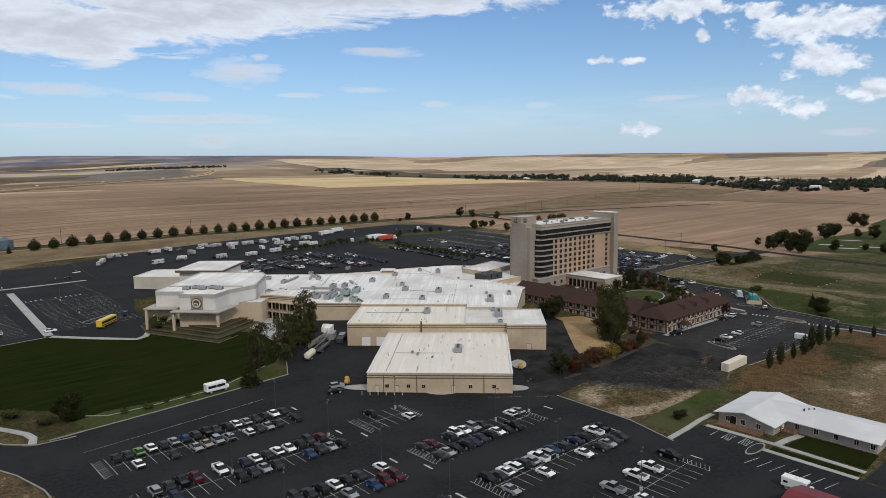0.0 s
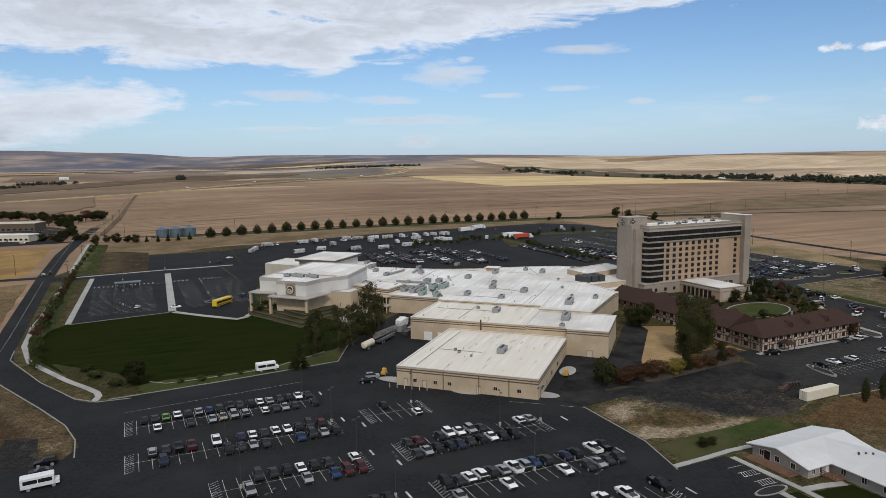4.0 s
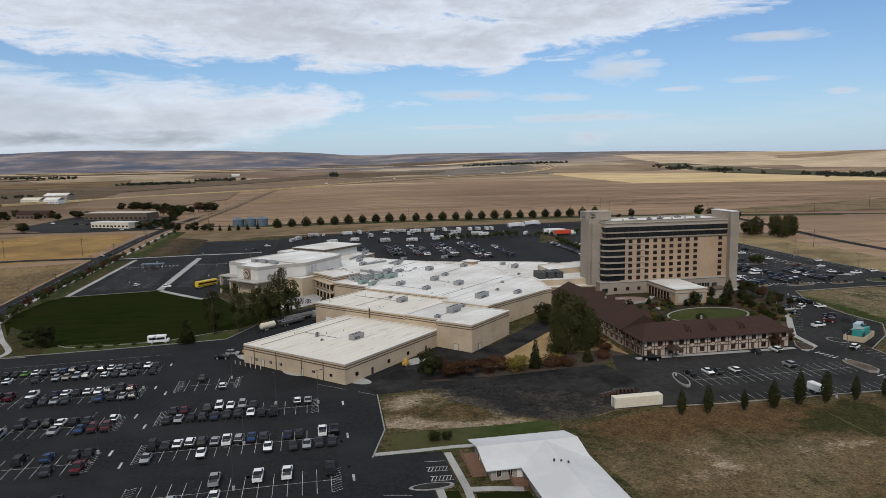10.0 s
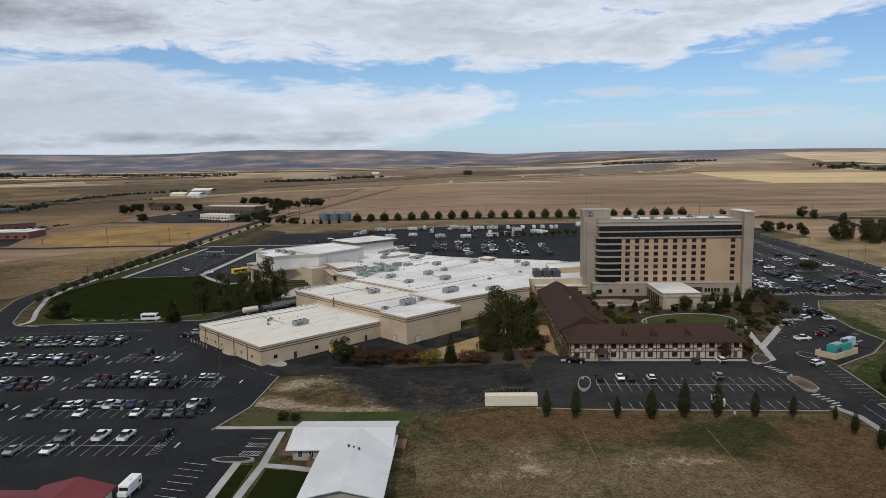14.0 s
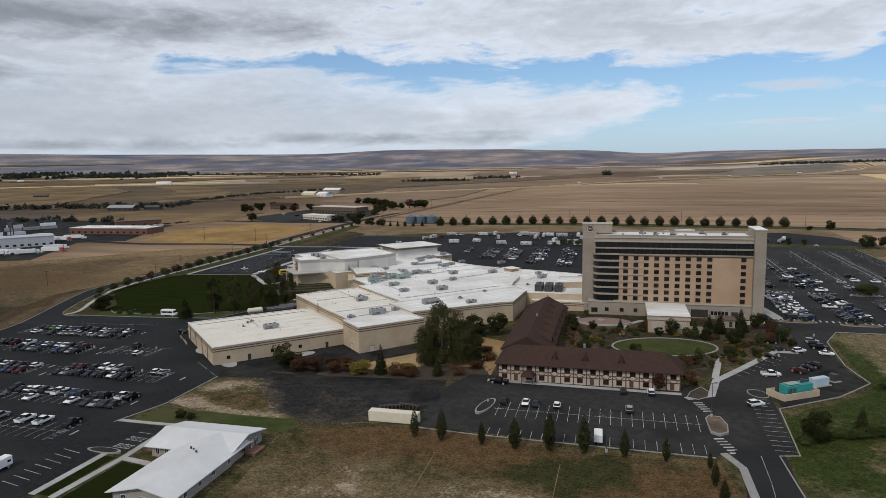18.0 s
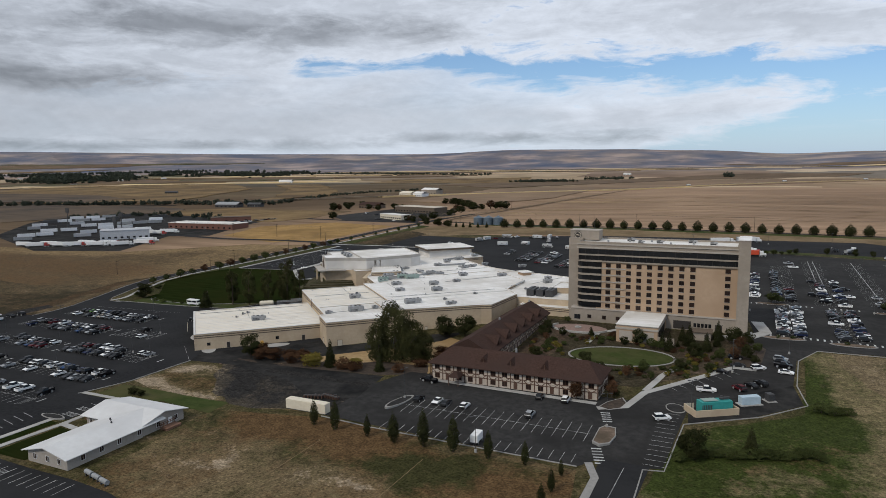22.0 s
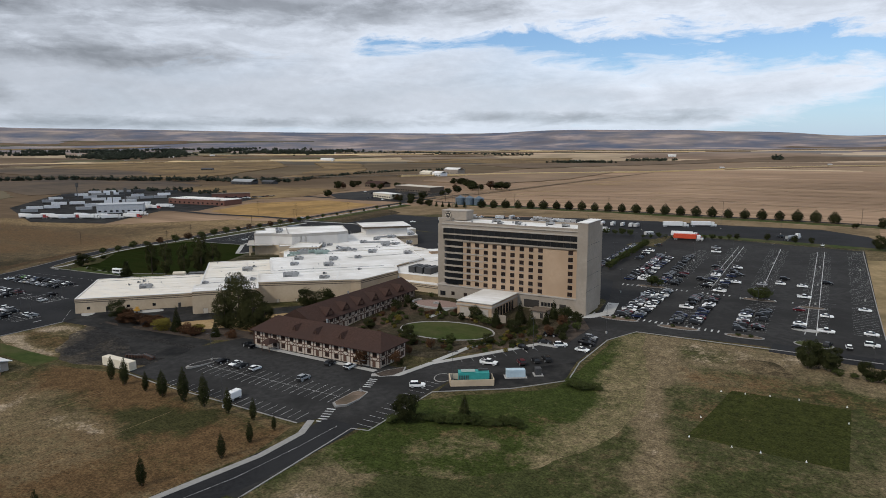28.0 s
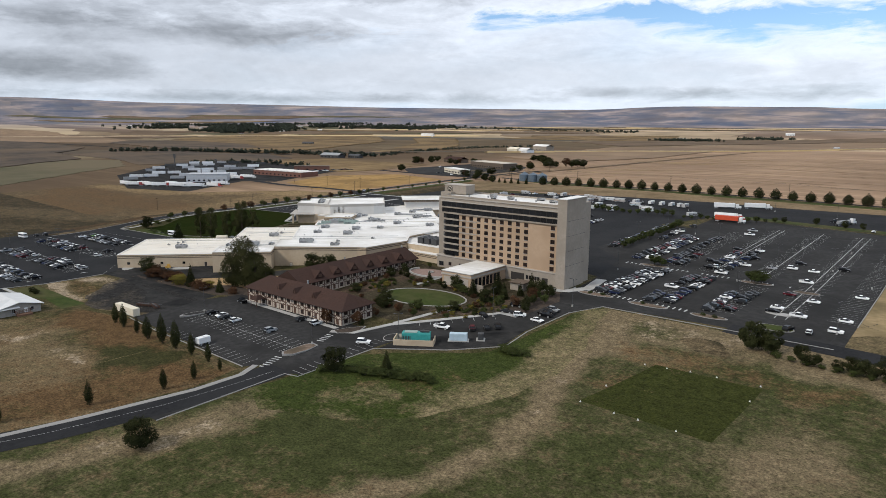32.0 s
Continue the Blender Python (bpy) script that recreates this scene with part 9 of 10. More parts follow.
for x, y, t, l in ((127.0, 209.4, 40, 11.5), (131.5, 216.6, 40, 9.0)):
    ob = thing("trailer", at(x, y, t), "long grey flatbed trailer with stake sides in the loading yard", "trailer")
    part("bed", B(-l / 2, l / 2, -1.2, 1.2, 0.9, 1.15), "steel_dark", ob)
    for sg in (-1, 1):
        part("side_rail", B(-l / 2, l / 2, sg * 1.2 - 0.05, sg * 1.2 + 0.05, 1.9, 2.3), "steel", ob)
        for k in range(7):
            part("stake", B(-l / 2 + 0.1 + k * (l - 0.3) / 6, -l / 2 + 0.2 + k * (l - 0.3) / 6, sg * 1.2 - 0.06, sg * 1.2 + 0.06, 1.15, 1.9), "steel_dark", ob)
        for a in (-l * 0.35, -l * 0.24):
            wv = part("wheel", wheel_mesh[0.38], None, ob)
            wv.matrix_basis = pose(a, sg * 1.0, 0.38, 0, 0, 180 if sg > 0 else 0)
ob = thing("tank_trailer", at(118.2, 203.4, 40), "dull cream tank trailer with rounded ends in the yard", "trailer")
b = bmesh.new()
for z0, z1, r0, r1 in ((-3.3, -2.9, 0.7, 1.2), (-2.9, 2.9, 1.2, 1.2), (2.9, 3.3, 1.2, 0.7)):
    tube(b, 0, 0, z0, z1, r0, r1, 16)
b.transform(pose(0, 0, 1.75, 0, 90, 0))
part("tank", b, "panel_cream", ob)
part("frame", B(-3.2, 3.6, -0.9, 0.9, 0.45, 0.65), "steel_dark", ob)
for sg in (-1, 1):
    for a in (-1.8, -0.9):
        wv = part("wheel", wheel_mesh[0.38], None, ob)
        wv.matrix_basis = pose(a, sg * 1.0, 0.38, 0, 0, 180 if sg > 0 else 0)
# patio with tables below the balcony wing
plot("casino_patio", [(124, 270), (136, 270), (140, 258), (138, 246), (126, 236), (120, 234), (122, 250)], 0.09, "concrete", "pale concrete patio beside the casino", "patio")
for k in range(8):
    x, y = 127 + 3.2 * (k % 3), 248 + 4.6 * (k // 3)
    ob = thing("patio_table", pose(x, y, land(x, y) + 0.1, 0, 0, 40 * k), "dark metal patio table with four stools", "table", "patio tables")
    part("tabletop", tube(bmesh.new(), 0, 0, 0.7, 0.76, 0.75, n=12), "steel_dark", ob)
    part("pedestal", tube(bmesh.new(), 0, 0, 0.0, 0.7, 0.1, n=8), "steel_dark", ob)
    for j in range(4):
        part("stool", tube(bmesh.new(), 1.1 * math.cos(j * 1.57), 1.1 * math.sin(j * 1.57), 0.0, 0.46, 0.24, n=8), "steel_dark", ob)
fence = thing("yard_fence", None, "pale board fence round the loading yard", "fence")
for i, ((x0, y0), (x1, y1)) in enumerate((((124, 214.5), (138, 224)), ((138, 224), (146, 232)))):
    d = math.hypot(x1 - x0, y1 - y0)
    m = wall_pose(x0, y0, x1, y1, 0, land(x0, y0))
    n = int(d / 0.6)
    for k in range(n):
        part("slat", B(k * 0.6, k * 0.6 + 0.56, -0.04, 0.04, 0.1, 2.2, m), "office_wall", fence)
    part("rail", B(0, d, 0.04, 0.12, 1.9, 2.05, m), "steel", fence)
for x, y, t in ((113.0, 172.5, 45), (163.5, 145.5, 45)):
    ob = thing("forklift", at(x, y, t), "ochre yellow compact loader beside the store wing", "loader")
    part("body", B(-1.3, 0.9, -0.7, 0.7, 0.4, 1.3, bevel=0.08), "ochre", ob)
    part("cage", B(-0.6, 0.5, -0.6, 0.6, 1.3, 2.2, bevel=0.05), "ochre", ob)
    for s in (-0.5, 0.5):
        part("fork", B(0.9, 2.0, s - 0.08, s + 0.08, 0.15, 0.25), "steel_dark", ob)
        for a in (-0.8, 0.5):
            wv = part("wheel", wheel_mesh[0.33], None, ob)
            wv.matrix_basis = pose(a, s * 1.4, 0.33, 0, 0, 180 if s > 0 else 0)
for x, y in ((115.5, 165.5), (129.5, 147.0), (147.5, 134.5), (167, 149.5)):
    t = 45 if x in (167,) else -45
    bmx = prism(bmesh.new(), oval(x, y, 7.5 if x < 120 else 5.0, 2.6, t), land(x, y) - 0.2, land(x, y) + 0.13)
    solo("concrete_pad", bmx, "concrete", "pale concrete pad at the wall of the store wing", "pad", kind="structure")
for i in range(6):
    ob = thing("bollard", pose(110.4 + i * 1.7, 160.8 - i * 1.7, land(112, 160) + 0.1), "slim pale steel bollard on the pad", "bollard", "bollards")
    part("post", tube(bmesh.new(), 0, 0, 0, 1.1, 0.09, n=8), "panel_cream", ob)
    part("cap", tube(bmesh.new(), 0, 0, 1.1, 1.16, 0.11, 0.04, 8), "panel_cream", ob)
# generators behind a block wall
gen = thing("generator_enclosure", None, "low tan block wall round a teal generator", "enclosure")
GY0 = land(324, 142)
m = pose(318.4, 133.2, GY0, 0, 0, 33)
part("wall", B(0, 12.4, -0.15, 0.15, -0.5, 1.9, m), "stucco_tan", gen)
part("wall", B(-0.15, 0.15, 0.15, 6.2, -0.5, 1.9, m), "stucco_tan", gen)
part("wall", B(12.25, 12.55, 0.15, 5.2, -0.5, 1.9, m), "stucco_tan", gen)
part("gate", B(0.1, 2.8, 6.1, 6.2, 0, 1.8, m), "stucco_cream", gen)
g1 = thing("generator", m @ pose(6.8, 2.6, 0.1), "big teal diesel generator with an open roof grille", "generator")
part("housing", B(-4.4, 4.4, -1.6, 1.6, 0.3, 3.5, bevel=0.05), "teal", g1)
part("exhaust", tube(bmesh.new(), 2.2, 0.4, 3.7, 4.5, 0.3, n=10), "steel_dark", g1)
part("roof_grille", B(-3.6, 0.4, -1.2, 1.2, 3.7, 3.76), "steel_green", g1)
part("muffler", B(1.2, 4.2, -0.5, 0.1, 3.75, 4.3, bevel=0.1), "steel_dark", g1)
for k in range(6):
    part("louvre", B(-4.4 + k * 0.5, -4.1 + k * 0.5, -1.64, -1.58, 0.8, 2.8), "steel_dark", g1)
for x, y, c, lb, a, hh in ((331.2, 149.6, "light_blue", "pale blue switchgear cabinet on a pad", 5.6, 2.4), (336.4, 154.4, "steel_dark", "black electrical cabinet on a pad", 1.8, 2.2)):
    ob = thing("electrical_cabinet", at(x, y, 33), lb, "cabinet")
    part("pad", B(-a / 2 - 0.5, a / 2 + 0.5, -1.6, 1.6, -0.1, 0.15), "concrete", ob)
    part("case", B(-a / 2, a / 2, -1.0, 1.0, 0.15, hh, bevel=0.04), c, ob)
    for k in range(int(a / 1.4)):
        part("case_door", B(-a / 2 + 0.1 + k * 1.4, -a / 2 + 1.4 + k * 1.4, -1.04, -1.0, 0.3, hh - 0.2), c, ob)
# farm implements parked at the yard
for x, y, t in ((214, 107.5, 20), (219, 109, -10)):
    ob = thing("farm_implement", at(x, y, t), "dark rusty farm implement parked in the yard", "implement")
    part("beam", B(-3, 3, -0.2, 0.2, 0.7, 1.0), "steel_dark", ob)
    for k in range(6):
        part("tine", B(-2.8 + k * 1.05, -2.5 + k * 1.05, -0.9, 0.9, 0.1, 0.9), "half_timber", ob)
    part("drawbar", stick(bmesh.new(), (0, 0, 0.8), (0, 2.6, 0.5), 0.1), "steel_dark", ob)
for i in range(3):
    ob = thing("propane_tank", pose(197.5 + i * 3.4, 45.6 - i * 0.8, land(200, 45) + 0.1, 0, 0, -12), "grey horizontal tank beside the office bays", "tank", "tanks")
    b = tube(bmesh.new(), 0, 0, -1.4, 1.4, 0.55, n=14)
    b.transform(pose(0, 0, 0.9, 0, 90, 0))
    part("shell", b, "steel", ob)
    for s in (-0.9, 0.9):
        part("foot", B(s - 0.1, s + 0.1, -0.4, 0.4, 0, 0.5), "steel_dark", ob)
# bench, cones
for x, y in ((386, 165.5), (392, 166.5), (398, 168), (405, 168.5), (416, 169), (416.3, 158), (408, 130.6), (399, 130.6), (393, 130.6), (383.6, 131.5), (384, 145)):
    ob = thing("field_marker", pose(x, y, land(x, y) + 0.06), "small white marker cone round the turf", "marker", "markers")
    part("cone", tube(bmesh.new(), 0, 0, 0.03, 0.42, 0.13, 0.05, 10), "panel_white", ob)
    part("foot", B(-0.2, 0.2, -0.2, 0.2, 0, 0.04), "panel_white", ob)

# ---- lamp posts and power poles ----


def lamp_post(x, y, h=9.0, turn=0.0, arms=2):
    ob = thing("lamp_post", pose(x, y, land(x, y) + 0.08, 0, 0, turn), "tall dark parking lot lamp post on a concrete base", "lamp post", "lamp posts")
    part("base", tube(bmesh.new(), 0, 0, 0, 0.8, 0.32, n=10), "concrete", ob)
    part("pole", tube(bmesh.new(), 0, 0, 0.8, h, 0.09, 0.06, 8), "steel_dark", ob)
    for k in range(arms):
        s = 1 if k == 0 else -1
        part("arm", stick(bmesh.new(), (0, 0, h - 0.1), (s * 0.8, 0, h), 0.04), "steel_dark", ob)
        part("lamp_head", B(s * 1.05 - 0.4, s * 1.05 + 0.4, -0.2, 0.2, h - 0.08, h + 0.1, bevel=0.03), "steel_dark", ob)
    return ob


for x, y in ((86.5, 119), (87.5, 97), (87, 142), (85, 166), (60, 115), (60, 139), (62, 92.5), (111, 145.5), (125, 120), (119, 94.5), (119, 72.5), (136, 118), (239.5, 117), (298, 118), (272, 92), (317, 137), (326, 176), (343, 202),
             (378, 280), (330, 268), (345, 251), (366, 251), (366, 276), (387, 251), (411, 237), (424, 225), (345, 310), (345, 362), (362, 325), (362, 386), (384, 320), (384, 372), (406, 284), (406, 324), (406, 372), (424, 300), (424, 372), (326, 330), (326, 380), (304, 350), (304, 395),
             (38, 330), (38, 366), (38, 400), (78, 340), (78, 375), (62, 430), (90, 440), (230, 380), (246, 380), (215, 470), (250, 470), (290, 470), (180, 470), (340, 500), (380, 490)):
    lamp_post(x, y, 9.0 if x < 320 else 10.5, float(rng.uniform(0, 90)))


def power_pole(x, y, h=12.0, turn=0.0):
    ob = thing("power_pole", pose(x, y, land(x, y), 0, 0, turn), "tall weathered wooden power pole with crossarms", "power pole", "power poles")
    part("pole", tube(bmesh.new(), 0, 0, -0.5, h, 0.17, 0.11, 8), "bark", ob)
    for z in (h - 0.6, h - 2.2):
        part("crossarm", B(-1.5, 1.5, -0.07, 0.07, z, z + 0.16), "bark", ob)
    return ob


LINE_A = [(40, 620), (130, 604), (230, 592), (330, 584), (430, 574), (520, 545)]
LINE_B = [(12, 300), (11, 360), (10, 410), (14, 480), (20, 560), (24, 640), (30, 720), (36, 800)]
LINE_C = [(455, 250), (462, 330), (470, 410), (520, 470), (620, 520), (720, 560), (840, 600), (960, 640), (1100, 690)]
LINE_D = [(-20, 446), (-70, 448), (-120, 446), (-200, 452), (-300, 470)]
for pts, turn in ((LINE_A, 80), (LINE_B, 0), (LINE_C, 50), (LINE_D, 85)):
    for x, y in pts:
        power_pole(x, y, 12.0, turn)
    bm = bmesh.new()
    for (x0, y0), (x1, y1) in zip(pts, pts[1:]):
        for o in (-1.3, 0.5, 1.3):
            last = None
            for k in range(7):
                f = k / 6
                q = (x0 + (x1 - x0) * f + o * math.cos(radians(turn)), y0 + (y1 - y0) * f + o * math.sin(radians(turn)), land(x0, y0) * (1 - f) + land(x1, y1) * f + 11.8 - 4.0 * f * (1 - f))
                if last:
                    stick(bm, last, q, 0.02, 3)
                last = q
    solo("power_line", bm, "steel_dark", "thin sagging overhead wires between the poles", "wire", kind="stuff")
for x, y, h in ((-330, 430, 24), (-226, 402, 20), (-280, 455, 18)):
    ob = thing("sign_tower", pose(x, y, land(x, y)), "tall dark pole sign at the truck stop", "sign")
    part("mast", tube(bmesh.new(), 0, 0, 0, h, 0.5, 0.4, 10), "steel_dark", ob)
    part("sign_board", B(-2.2, 2.2, -0.4, 0.4, h - 5, h, bevel=0.05), "steel_dark", ob)
for x, y in ((-40, 250), (5, 285)):
    power_pole(x, y, 9, 20)

# ---- grain bins, crossroads and truck stop ----
for k in range(3):
    x, y = 69.5 + k * 10.9, 600
    ob = thing("grain_bin", pose(x, y, land(x, y)), "corrugated blue-grey steel grain bin with a cone roof", "grain bin", "grain bins")
    b = bmesh.new()
    rings = [[b.verts.new(((5.2 + 0.06 * (i % 2)) * math.cos(j * math.tau / 24), (5.2 + 0.06 * (i % 2)) * math.sin(j * math.tau / 24), i * 0.5)) for j in range(24)] for i in range(15)]
    for lo, hi in zip(rings, rings[1:]):
        for j in range(24):
            b.faces.new((lo[j], lo[(j + 1) % 24], hi[(j + 1) % 24], hi[j]))
    part("shell", b, "silo_steel", ob)
    part("cone_roof", tube(bmesh.new(), 0, 0, 7.0, 9.4, 5.4, 0.4, 24), "silo_steel", ob)
    part("hatch", tube(bmesh.new(), 0, 0, 9.4, 9.9, 0.4, n=8), "steel", ob)
    part("ladder", B(5.2, 5.35, -0.25, 0.25, 0, 7.5), "steel", ob)


def hall(name, x, y, turn, l, w, h, wall, roof, label, flat=True, windows_n=6, category="building"):
    """A simple roadside or farm building: walls, roof with an overhang, door and windows."""
    ob = thing(name, pose(x, y, land(x, y), 0, 0, turn), label, category)
    part("wall", B(-l / 2, l / 2, -w / 2, w / 2, -0.8, h), wall, ob)
    if flat:
        part("roof", B(-l / 2 - 0.3, l / 2 + 0.3, -w / 2 - 0.3, w / 2 + 0.3, h, h + 0.35), roof, ob)
    else:
        gable(ob, -l / 2 - 0.5, l / 2 + 0.5, -w / 2 - 0.5, w / 2 + 0.5, h, h + w * 0.2, "x", roof)["label"] = "pitched metal roof"
    for k in range(windows_n):
        window(ob, pose(-l / 2 + l * (k + 0.5) / windows_n, -w / 2, 1.0), min(2.2, l / windows_n * 0.6), 1.4, "glass_dark", "frame_dark")
    door(ob, pose(l * 0.08, -w / 2, 0.0), 1.2, 2.1, "steel_dark")
    return ob


plot("truck_stop_yard", [(-361, 372), (-456, 471), (-507, 553), (-432, 614), (-289, 591), (-186, 600), (-180, 543), (-143, 439), (-179, 423), (-138, 334), (-212, 311)], 0.06, "asphalt_old", "wide grey asphalt yard of the truck stop", "parking lot")
hall("workshop", -212, 402, 48, 42, 24, 8.0, "trailer_white", "trailer_white", "white metal workshop hall at the truck stop", windows_n=8)
hall("truck_stop_store", -198, 495, 3, 84, 26, 5.5, "brick_red", "roof_white", "red brick truck stop store with a flat roof", windows_n=12)
hall("fuel_canopy", -222, 556, 46, 44, 14, 5.5, "brick_red", "band_brown", "dark fuel canopy of the truck stop", windows_n=4)
trailer_bodies = [mesh_of("body", B(-7.5, 7.5, -1.3, 1.3, 1.1, 4.1, bevel=0.06), mat) for mat in ("trailer_white", "trailer_white", "steel", "steel", "trailer_white", "steel_dark")]
bm = bmesh.new()
for x in (-6.2, -4.9):
    box(bm, x - 0.5, x + 0.5, -1.25, 1.25, 0.0, 1.0, bevel=0.2)
trailer_axle = mesh_of("axle", bm, "tyre")
trailer_leg = mesh_of("landing_leg", B(4.2, 4.4, -0.9, 0.9, 0.0, 1.1), "steel_dark")


def trailer(x, y, turn):
    ob = thing("semi_trailer", pose(x, y, land(x, y) + 0.07, 0, 0, turn), "box semi-trailer parked in the truck stop yard", "trailer", "parked trailers")
    part("body", trailer_bodies[int(rng.integers(6))], None, ob)
    part("axle", trailer_axle, None, ob)
    part("landing_leg", trailer_leg, None, ob)


for x0, y0, n in ((-290, 352, 5), (-312, 372, 7), (-340, 396, 7), (-372, 420, 8), (-398, 448, 8), (-424, 476, 8), (-448, 508, 6)):
    for k in range(n):
        x, y = x0 + 15.5 * k * 0.72 + float(rng.uniform(-3, 3)), y0 + 15.5 * k * 0.86 + float(rng.uniform(-3, 3))
        if rng.random() < 0.84 and not (-245 < x < -180 and 365 < y < 440):
            trailer(x, y, 50 + float(rng.uniform(-7, 7)))
for i, (x, y) in enumerate(((-232, 330), (-226, 338), (-212, 338), (-202, 343), (-200, 354), (-184, 351), (-178, 359), (-164, 360), (-236, 446), (-201, 432), (-200, 446), (-163, 386), (-152, 372), (-246, 328))):
    semi(x, y, 20 + float(rng.uniform(-15, 30)), "panel_white", "panel_white" if i % 3 else "awning_red", "white semi-trailer truck at the truck stop")
for i in range(26):
    t = POOL[int(rng.integers(len(POOL)))]
    car(t[0], t[1], -222 + 1.5 * i + float(rng.uniform(-3, 3)), 530 + 2.2 * i + float(rng.uniform(-5, 5)), 46 + float(rng.uniform(-6, 6)), far=True)
hall("restaurant", -47, 633, -27, 43, 14, 5.0, "panel_cream", "roof_white", "long cream roadside restaurant with a white fascia", windows_n=10)
hall("roadside_store", -67, 738, -18, 72, 24, 7.0, "band_brown", "stucco_cream", "long dark roadside store with a pale flat roof", windows_n=14)
hall("roadside_house", -172, 791, -10, 35, 18, 5.0, "band_brown", "shingle", "brown roadside house with a shingle roof", flat=False, windows_n=7, category="house")
plot("crossroads_yard", [(-6, 600), (0, 700), (-40, 780), (-130, 790), (-140, 640), (-100, 605)], 0.06, "asphalt_mid", "asphalt yard of the roadside shops", "parking lot")
for i, (x, y) in enumerate(((-62, 616), (-58, 619), (-34, 606), (-24, 618), (-92, 668), (-80, 664), (-52, 662), (-30, 690), (-120, 690))):
    t = POOL[int(rng.integers(len(POOL)))]
    car(t[0], t[1], x, y, (63, 63, -27)[i % 3], far=True)
strip("road_north_cross", [(3, 600), (-60, 598), (-140, 606), (-300, 640), (-520, 700), (-900, 790)], 9, 0.09, "asphalt", "highway crossing the plain")
strip("railway_road", [(-520, 760), (-900, 700), (-1400, 690), (-2200, 760)], 12, 0.5, "asphalt_old", "embanked highway beyond the truck stop")
HIGHWAY = [(-520, 800), (-330, 1090), (-145, 1332), (-52, 1420), (40, 1525), (180, 1700), (400, 2070), (680, 2340), (824, 2450), (977, 2511), (1079, 2584), (1170, 2722), (1212, 2966)]
strip("dirt_road", [(22, 634), (35, 838), (58, 1384), (66, 1500)], 5, 0.5, "plough", "brown dirt road running north through the fields")
strip("field_track", [(13, 712), (27, 838), (50, 1384)], 3, 0.5, "dirt", "pale farm track beside the dirt road")
strip("highway_verge", HIGHWAY[1:], 26, 2.7, "wheat", "pale dry verge of the far highway", "road", 5.0)
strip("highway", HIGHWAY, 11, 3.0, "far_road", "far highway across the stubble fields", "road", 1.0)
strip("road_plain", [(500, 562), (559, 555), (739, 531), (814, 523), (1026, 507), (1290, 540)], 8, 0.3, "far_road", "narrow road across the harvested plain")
for x, y, t, l, w, h, wc, rc, lb in ((-402, 752, 8, 38, 18, 4.5, "steel_dark", "steel", "grey farm hall beside the highway"), (-368, 772, 8, 22, 12, 4, "steel_dark", "steel_dark", "grey farm barn with a metal roof"), (-926, 1136, 30, 28, 11, 4, "steel_dark", "steel_dark", "dark barn in the middle of a field"),
                                     (-270, 1142, -20, 26, 18, 6, "panel_white", "roof_white", "white farm hall on the plain"), (-307, 1160, -20, 34, 18, 6, "panel_cream", "panel_cream", "cream farm shed on the plain"), (-300, 1256, -20, 46, 20, 9, "hotel_grey", "roof_white", "pale metal hall of a far farm"),
                                     (-380, 2300, 30, 26, 11, 5, "panel_white", "roof_white", "far white farm building"), (-1300, 2050, 20, 50, 20, 8, "panel_white", "roof_white", "far white building by the village"), (1500, 620, 60, 60, 24, 7, "panel_white", "roof_white", "white hall by the creek"), (1540, 520, 60, 40, 18, 6, "panel_cream", "roof_white", "far cream building by the creek"),
                                     (1490, 780, 50, 36, 16, 6, "panel_white", "roof_white", "far white house by the creek"), (-150, 2770, 10, 30, 14, 6, "panel_white", "roof_white", "far farm house in a grove")):
    hall("farm_hall", x, y, t, l, w, h, wc, rc, lb, flat=False, windows_n=5, category="barn")
for k in range(22):
    vx, vy = VILLAGE[k % len(VILLAGE)]
    x, y = vx + float(rng.normal(-10, 60)), vy + float(rng.normal(40, 70))
    hall("house", x, y, float(rng.uniform(0, 90)), 18, 11, 4.5, ("panel_white", "stucco_cream", "office_wall")[k % 3], ("roof_white", "steel", "shingle")[k % 3], "far village house among trees", flat=False, windows_n=0, category="house")
for k in range(10):
    ex, ey = EAST[k % len(EAST)]
    hall("house", ex + 40 + float(rng.normal(0, 40)), ey + float(rng.normal(0, 40)), float(rng.uniform(0, 90)), 18, 11, 4.5, ("panel_white", "stucco_cream")[k % 2], ("roof_white", "steel", "shingle")[k % 3], "far house among the creek trees", flat=False, windows_n=0, category="house")
# far vehicles on the highway
for x, y, t in ((180, 1700, 60), (400, 2070, 55), (620, 2280, 48), (870, 2468, 25)):
    semi(x, y, t, "panel_white", "panel_white", "white truck on the far dirt road").location.z += 3.0

# shelter in the west lot, and the bus stop
sh = thing("shelter", None, "long flat-roofed shelter in the west lot", "shelter")
part("roof", B(34, 47, 374, 379, land(40, 376) + 2.7, land(40, 376) + 3.1), "silo_steel", sh)
for x in (34.6, 38.6, 42.6, 46.4):
    for y in (374.5, 378.5):
        part("post", B(x - 0.1, x + 0.1, y - 0.1, y + 0.1, land(x, y), land(x, y) + 2.7), "steel", sh)
# golf green on the east side
plot("golf_green", wavy([(515, 186), (540, 200), (560, 203), (586, 203), (645, 201), (700, 195), (750, 214), (900, 225), (900, 110), (620, 120), (555, 146), (528, 162)], 8, 2, 31), 0.05, "rough_green", "green golf fairway beyond the fields", "golf course")
for x, y in ((563, 186), (555, 172), (604, 185), (577, 162)):
    plot("sand_bunker", oval(x, y, 9, 2.6, -55), 0.09, "concrete", "pale sand bunker on the fairway", "bunker")

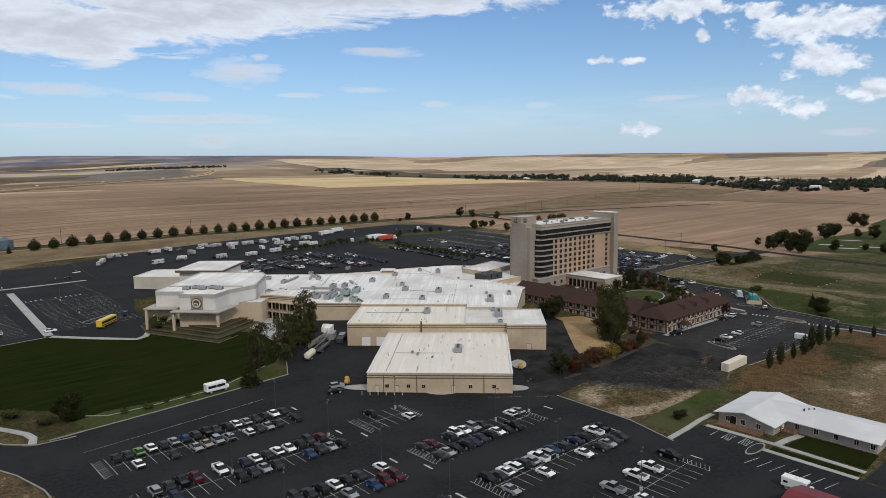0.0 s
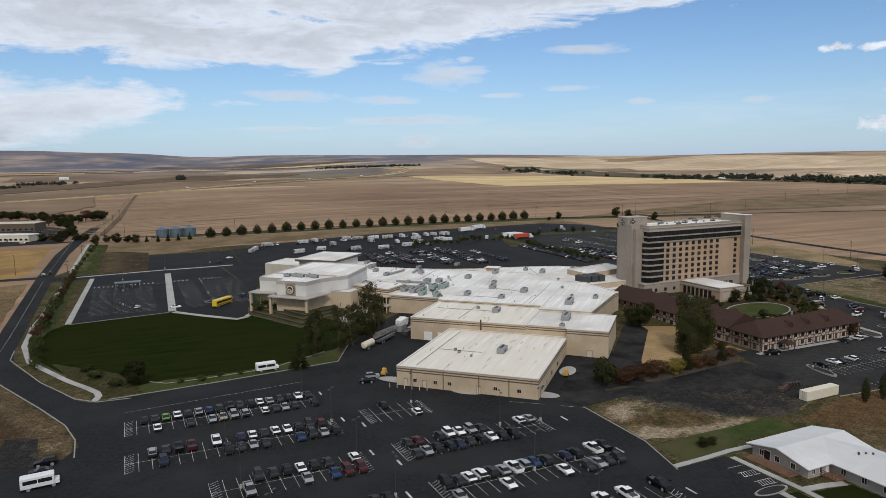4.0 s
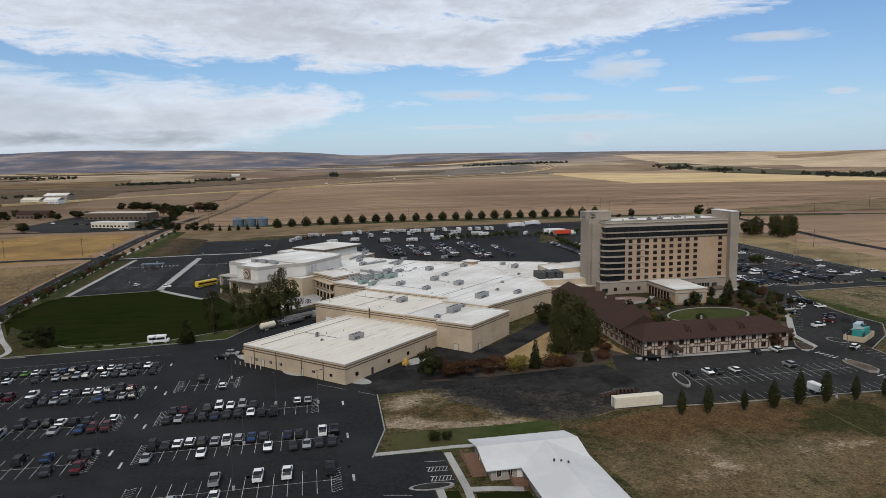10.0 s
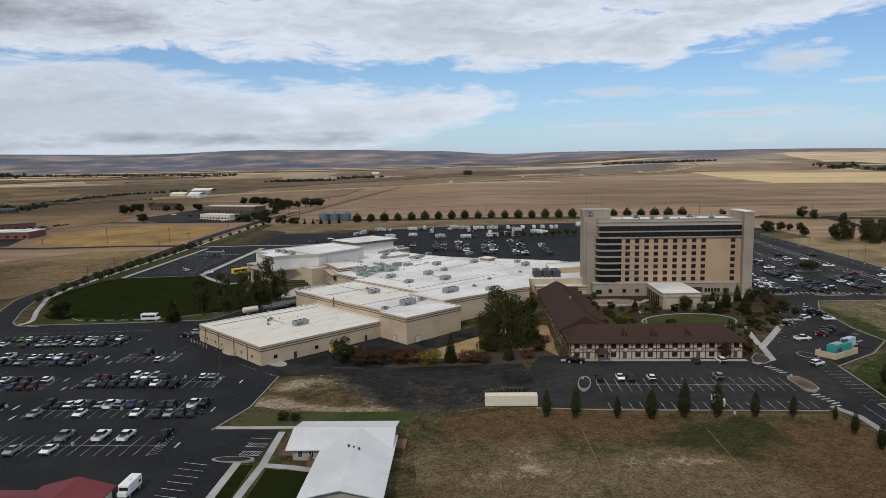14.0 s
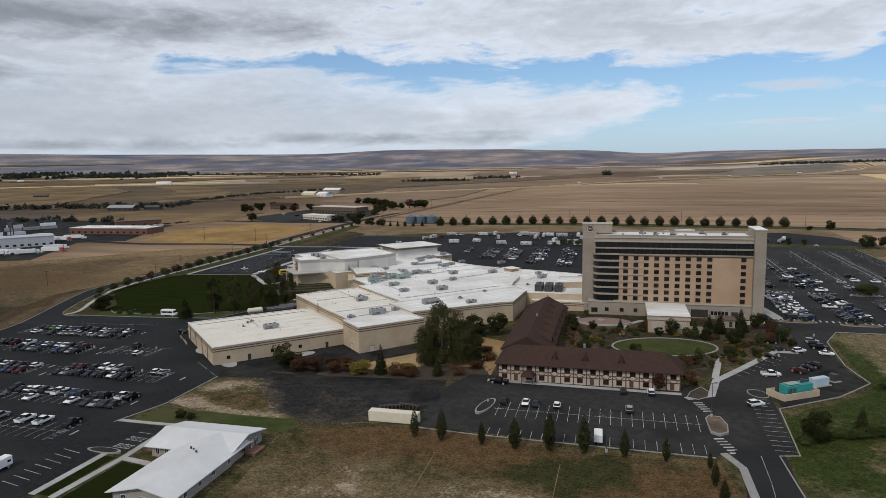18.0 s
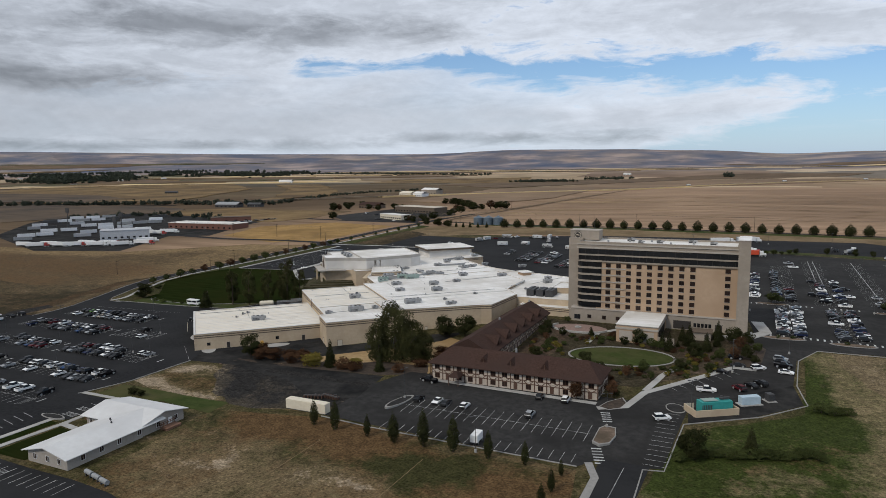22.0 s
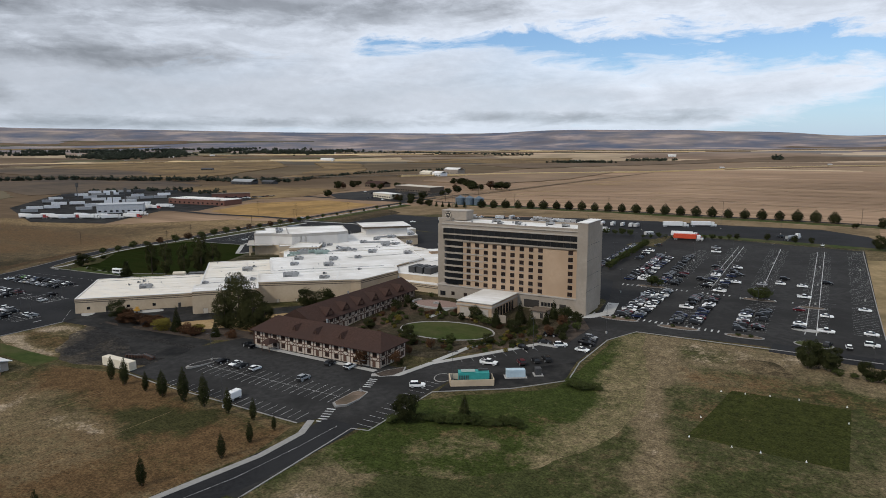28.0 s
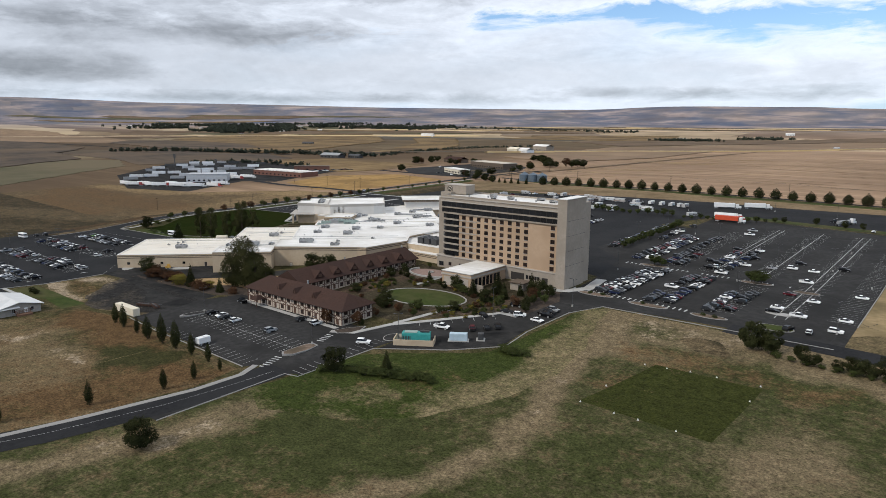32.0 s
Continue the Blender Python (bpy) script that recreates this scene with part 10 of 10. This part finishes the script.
# ---- far fields ----
FIELDS = (
    ("wheat", [(1006, 2354), (935, 1916), (846, 1353), (1124, 1259), (1420, 1180), (1480, 1400), (1473, 1650), (1448, 1977)], "pale yellow wheat stubble field"),
    ("stubble_brown", [(-60, 900), (-200, 960), (-260, 1500), (100, 2350), (560, 2540), (800, 2400), (480, 2080), (250, 1750), (-10, 1480), (0, 1100)], "tan wheat stubble beyond the road"),
    ("plough", [(560, 2600), (100, 2460), (-280, 1600), (-560, 1850), (-300, 2500), (300, 2800), (700, 2750)], "brown ploughed slope"),
    ("straw", [(-420, 2104), (-900, 2000), (-1000, 2350), (-500, 2600)], "far tan stubble field"),
    ("straw", [(-1188, 820), (-1650, 1222), (-1890, 1540), (-1679, 2100), (-1300, 1780), (-951, 1441), (-700, 1000), (-595, 780), (-791, 730)], "straw-coloured field with a lone barn"),
    ("straw", [(-480, 905), (-560, 1060), (-800, 1420), (-1150, 1800), (-1000, 1850), (-600, 1350), (-480, 1130)], "golden rough pasture beside the hedgerow"),
    ("plough", [(-2231, 1340), (-2076, 1504), (-1800, 1370), (-1640, 1110), (-1900, 1060)], "dark brown fallow field"),
    ("straw", [(-170, 560), (-330, 600), (-430, 640), (-360, 735), (-160, 715), (-150, 620)], "dry tan field beside the crossroads"),
    ("fallow", [(-620, 330), (-700, 480), (-900, 520), (-1060, 640), (-1500, 690), (-1900, 600), (-1500, 350), (-900, 250)], "dark brown fallow plain west of the truck stop"),
    ("stubble_brown", [(-1500, 690), (-1900, 600), (-2500, 640), (-2700, 900), (-2300, 1040), (-1900, 1050), (-1500, 950), (-1300, 800)], "brown far plain below the western hills"),
    ("far_green", [(-340, 240), (-430, 350), (-500, 450), (-620, 500), (-800, 380), (-800, 150), (-300, 200)], "sage green pasture by the truck stop"),
    ("fallow", [(-500, 470), (-440, 600), (-400, 625), (-430, 690), (-560, 740), (-740, 700), (-880, 630), (-900, 520), (-640, 505)], "dark brown fallow strip behind the truck stop"),
    ("fallow", [(-920, 740), (-760, 770), (-800, 900), (-1000, 1000), (-1300, 1040), (-1500, 960), (-1300, 800)], "dark brown bare field beside the far trees"),
    ("far_green", [(-1950, 1640), (-2200, 1640), (-2500, 1850), (-2100, 2150), (-1800, 2200)], "far green village land"),
    ("pale_hill", [(1900, 2100), (2600, 1500), (3300, 1700), (2900, 2700), (2200, 2800)], "pale hillside wheat field"),
    ("pale_hill", [(1750, 1000), (2300, 760), (3300, 900), (3000, 1500), (2100, 1500)], "pale smooth hillside stubble"),
    ("pale_hill", [(1900, 200), (2700, 100), (3300, 500), (2600, 720), (1950, 600)], "pale dry hillside"),
    ("pale_hill", [(1650, 2400), (2100, 2300), (2400, 3000), (1700, 3300)], "tan far hillside stubble"),
    ("dry_grass", [(480, 560), (900, 680), (1200, 700), (1250, 560), (1000, 520), (800, 528), (620, 545)], "straw-brown harvested field east of the road"),
    ("stubble_brown", [(960, 560), (1060, 525), (1140, 505), (1110, 420), (1050, 290), (1000, 360), (960, 460), (900, 530)], "dark brown harvested slope"),
    ("far_green", [(1455, 1420), (1520, 1760), (1480, 1900), (1520, 2140), (1600, 2640), (1760, 2700), (1740, 2200), (1690, 1700), (1570, 1400)], "grey-green creek land among far farm houses"),
    ("far_green", [(1290, 520), (1500, 690), (1560, 980), (1600, 1210), (1560, 1400), (1480, 1380), (1500, 1000), (1430, 720), (1270, 560)], "green creek bottom"),
)
for i, (mat, pts, label) in enumerate(FIELDS):
    far = max(math.hypot(x - 200, y - 100) for x, y in pts)
    plot("field_far", wavy(ccw(pts), max(20, far * 0.012), far * 0.006, 40 + i), 0.25 + 0.02 * i if far < 1300 else 1.2 + 0.03 * i, mat, label, "field", 4.0)
# thin strips of far farmland on the western plain
for k in range(46):
    az, r = radians(-14 + 78 * ((k * 0.618) % 1.0)), 2350 + 1500 * ((k * 0.377) % 1.0)
    l, w = 260 + 420 * ((k * 0.71) % 1.0), 26 + 60 * ((k * 0.29) % 1.0)
    cx, cy = 200 - r * math.sin(az), 100 + r * math.cos(az)
    t, n = Vector((math.cos(az), math.sin(az))), Vector((-math.sin(az), math.cos(az)))
    pts = [tuple(Vector((cx, cy)) + t * (l * a) + n * (w * b)) for a, b in ((-1, -0.4), (-0.3, -0.7), (0.5, -0.5), (1, 0.1), (0.6, 0.6), (-0.2, 0.5), (-0.9, 0.4))]
    plot("field_far", wavy(ccw(pts), 40, 9, 60 + k), 1.9 + 0.012 * k, ("straw", "plough", "pale_hill", "far_green", "wheat", "plough")[k % 6], "thin strip of far farmland on the plain", "field", 5.0)
# crop lines in the great stubble field: long swaths that taper off
bm = bmesh.new()
for k in range(60):
    y = 640 + k * 11 + 7 * math.sin(k * 2.1)
    for s in range(8):
        x = 60 + s * 140 + 70 * math.sin(k * 1.7 + s * 2.3)
        if noise.noise(Vector((x * 0.01, y * 0.03, 2.2))) > -0.12:
            l, w = 110 + 50 * math.sin(k * 3.1 + s), 1.1 + 0.6 * math.sin(k * 0.9 + s * 1.3)
            q = [(x + l * u, y + 4 * math.sin((x + l * u) * 0.01) + w * v) for u, v in ((-1, 0), (-0.5, -0.8), (0, -1), (0.5, -0.8), (1, 0), (0.5, 0.8), (0, 1), (-0.5, 0.8))]
            bm.faces.new([bm.verts.new((a, b, land(a, b) + 0.2)) for a, b in q])
solo("stubble_rows", bm, "swath", "paler swaths of cut straw across the field", "crop rows", kind="stuff")
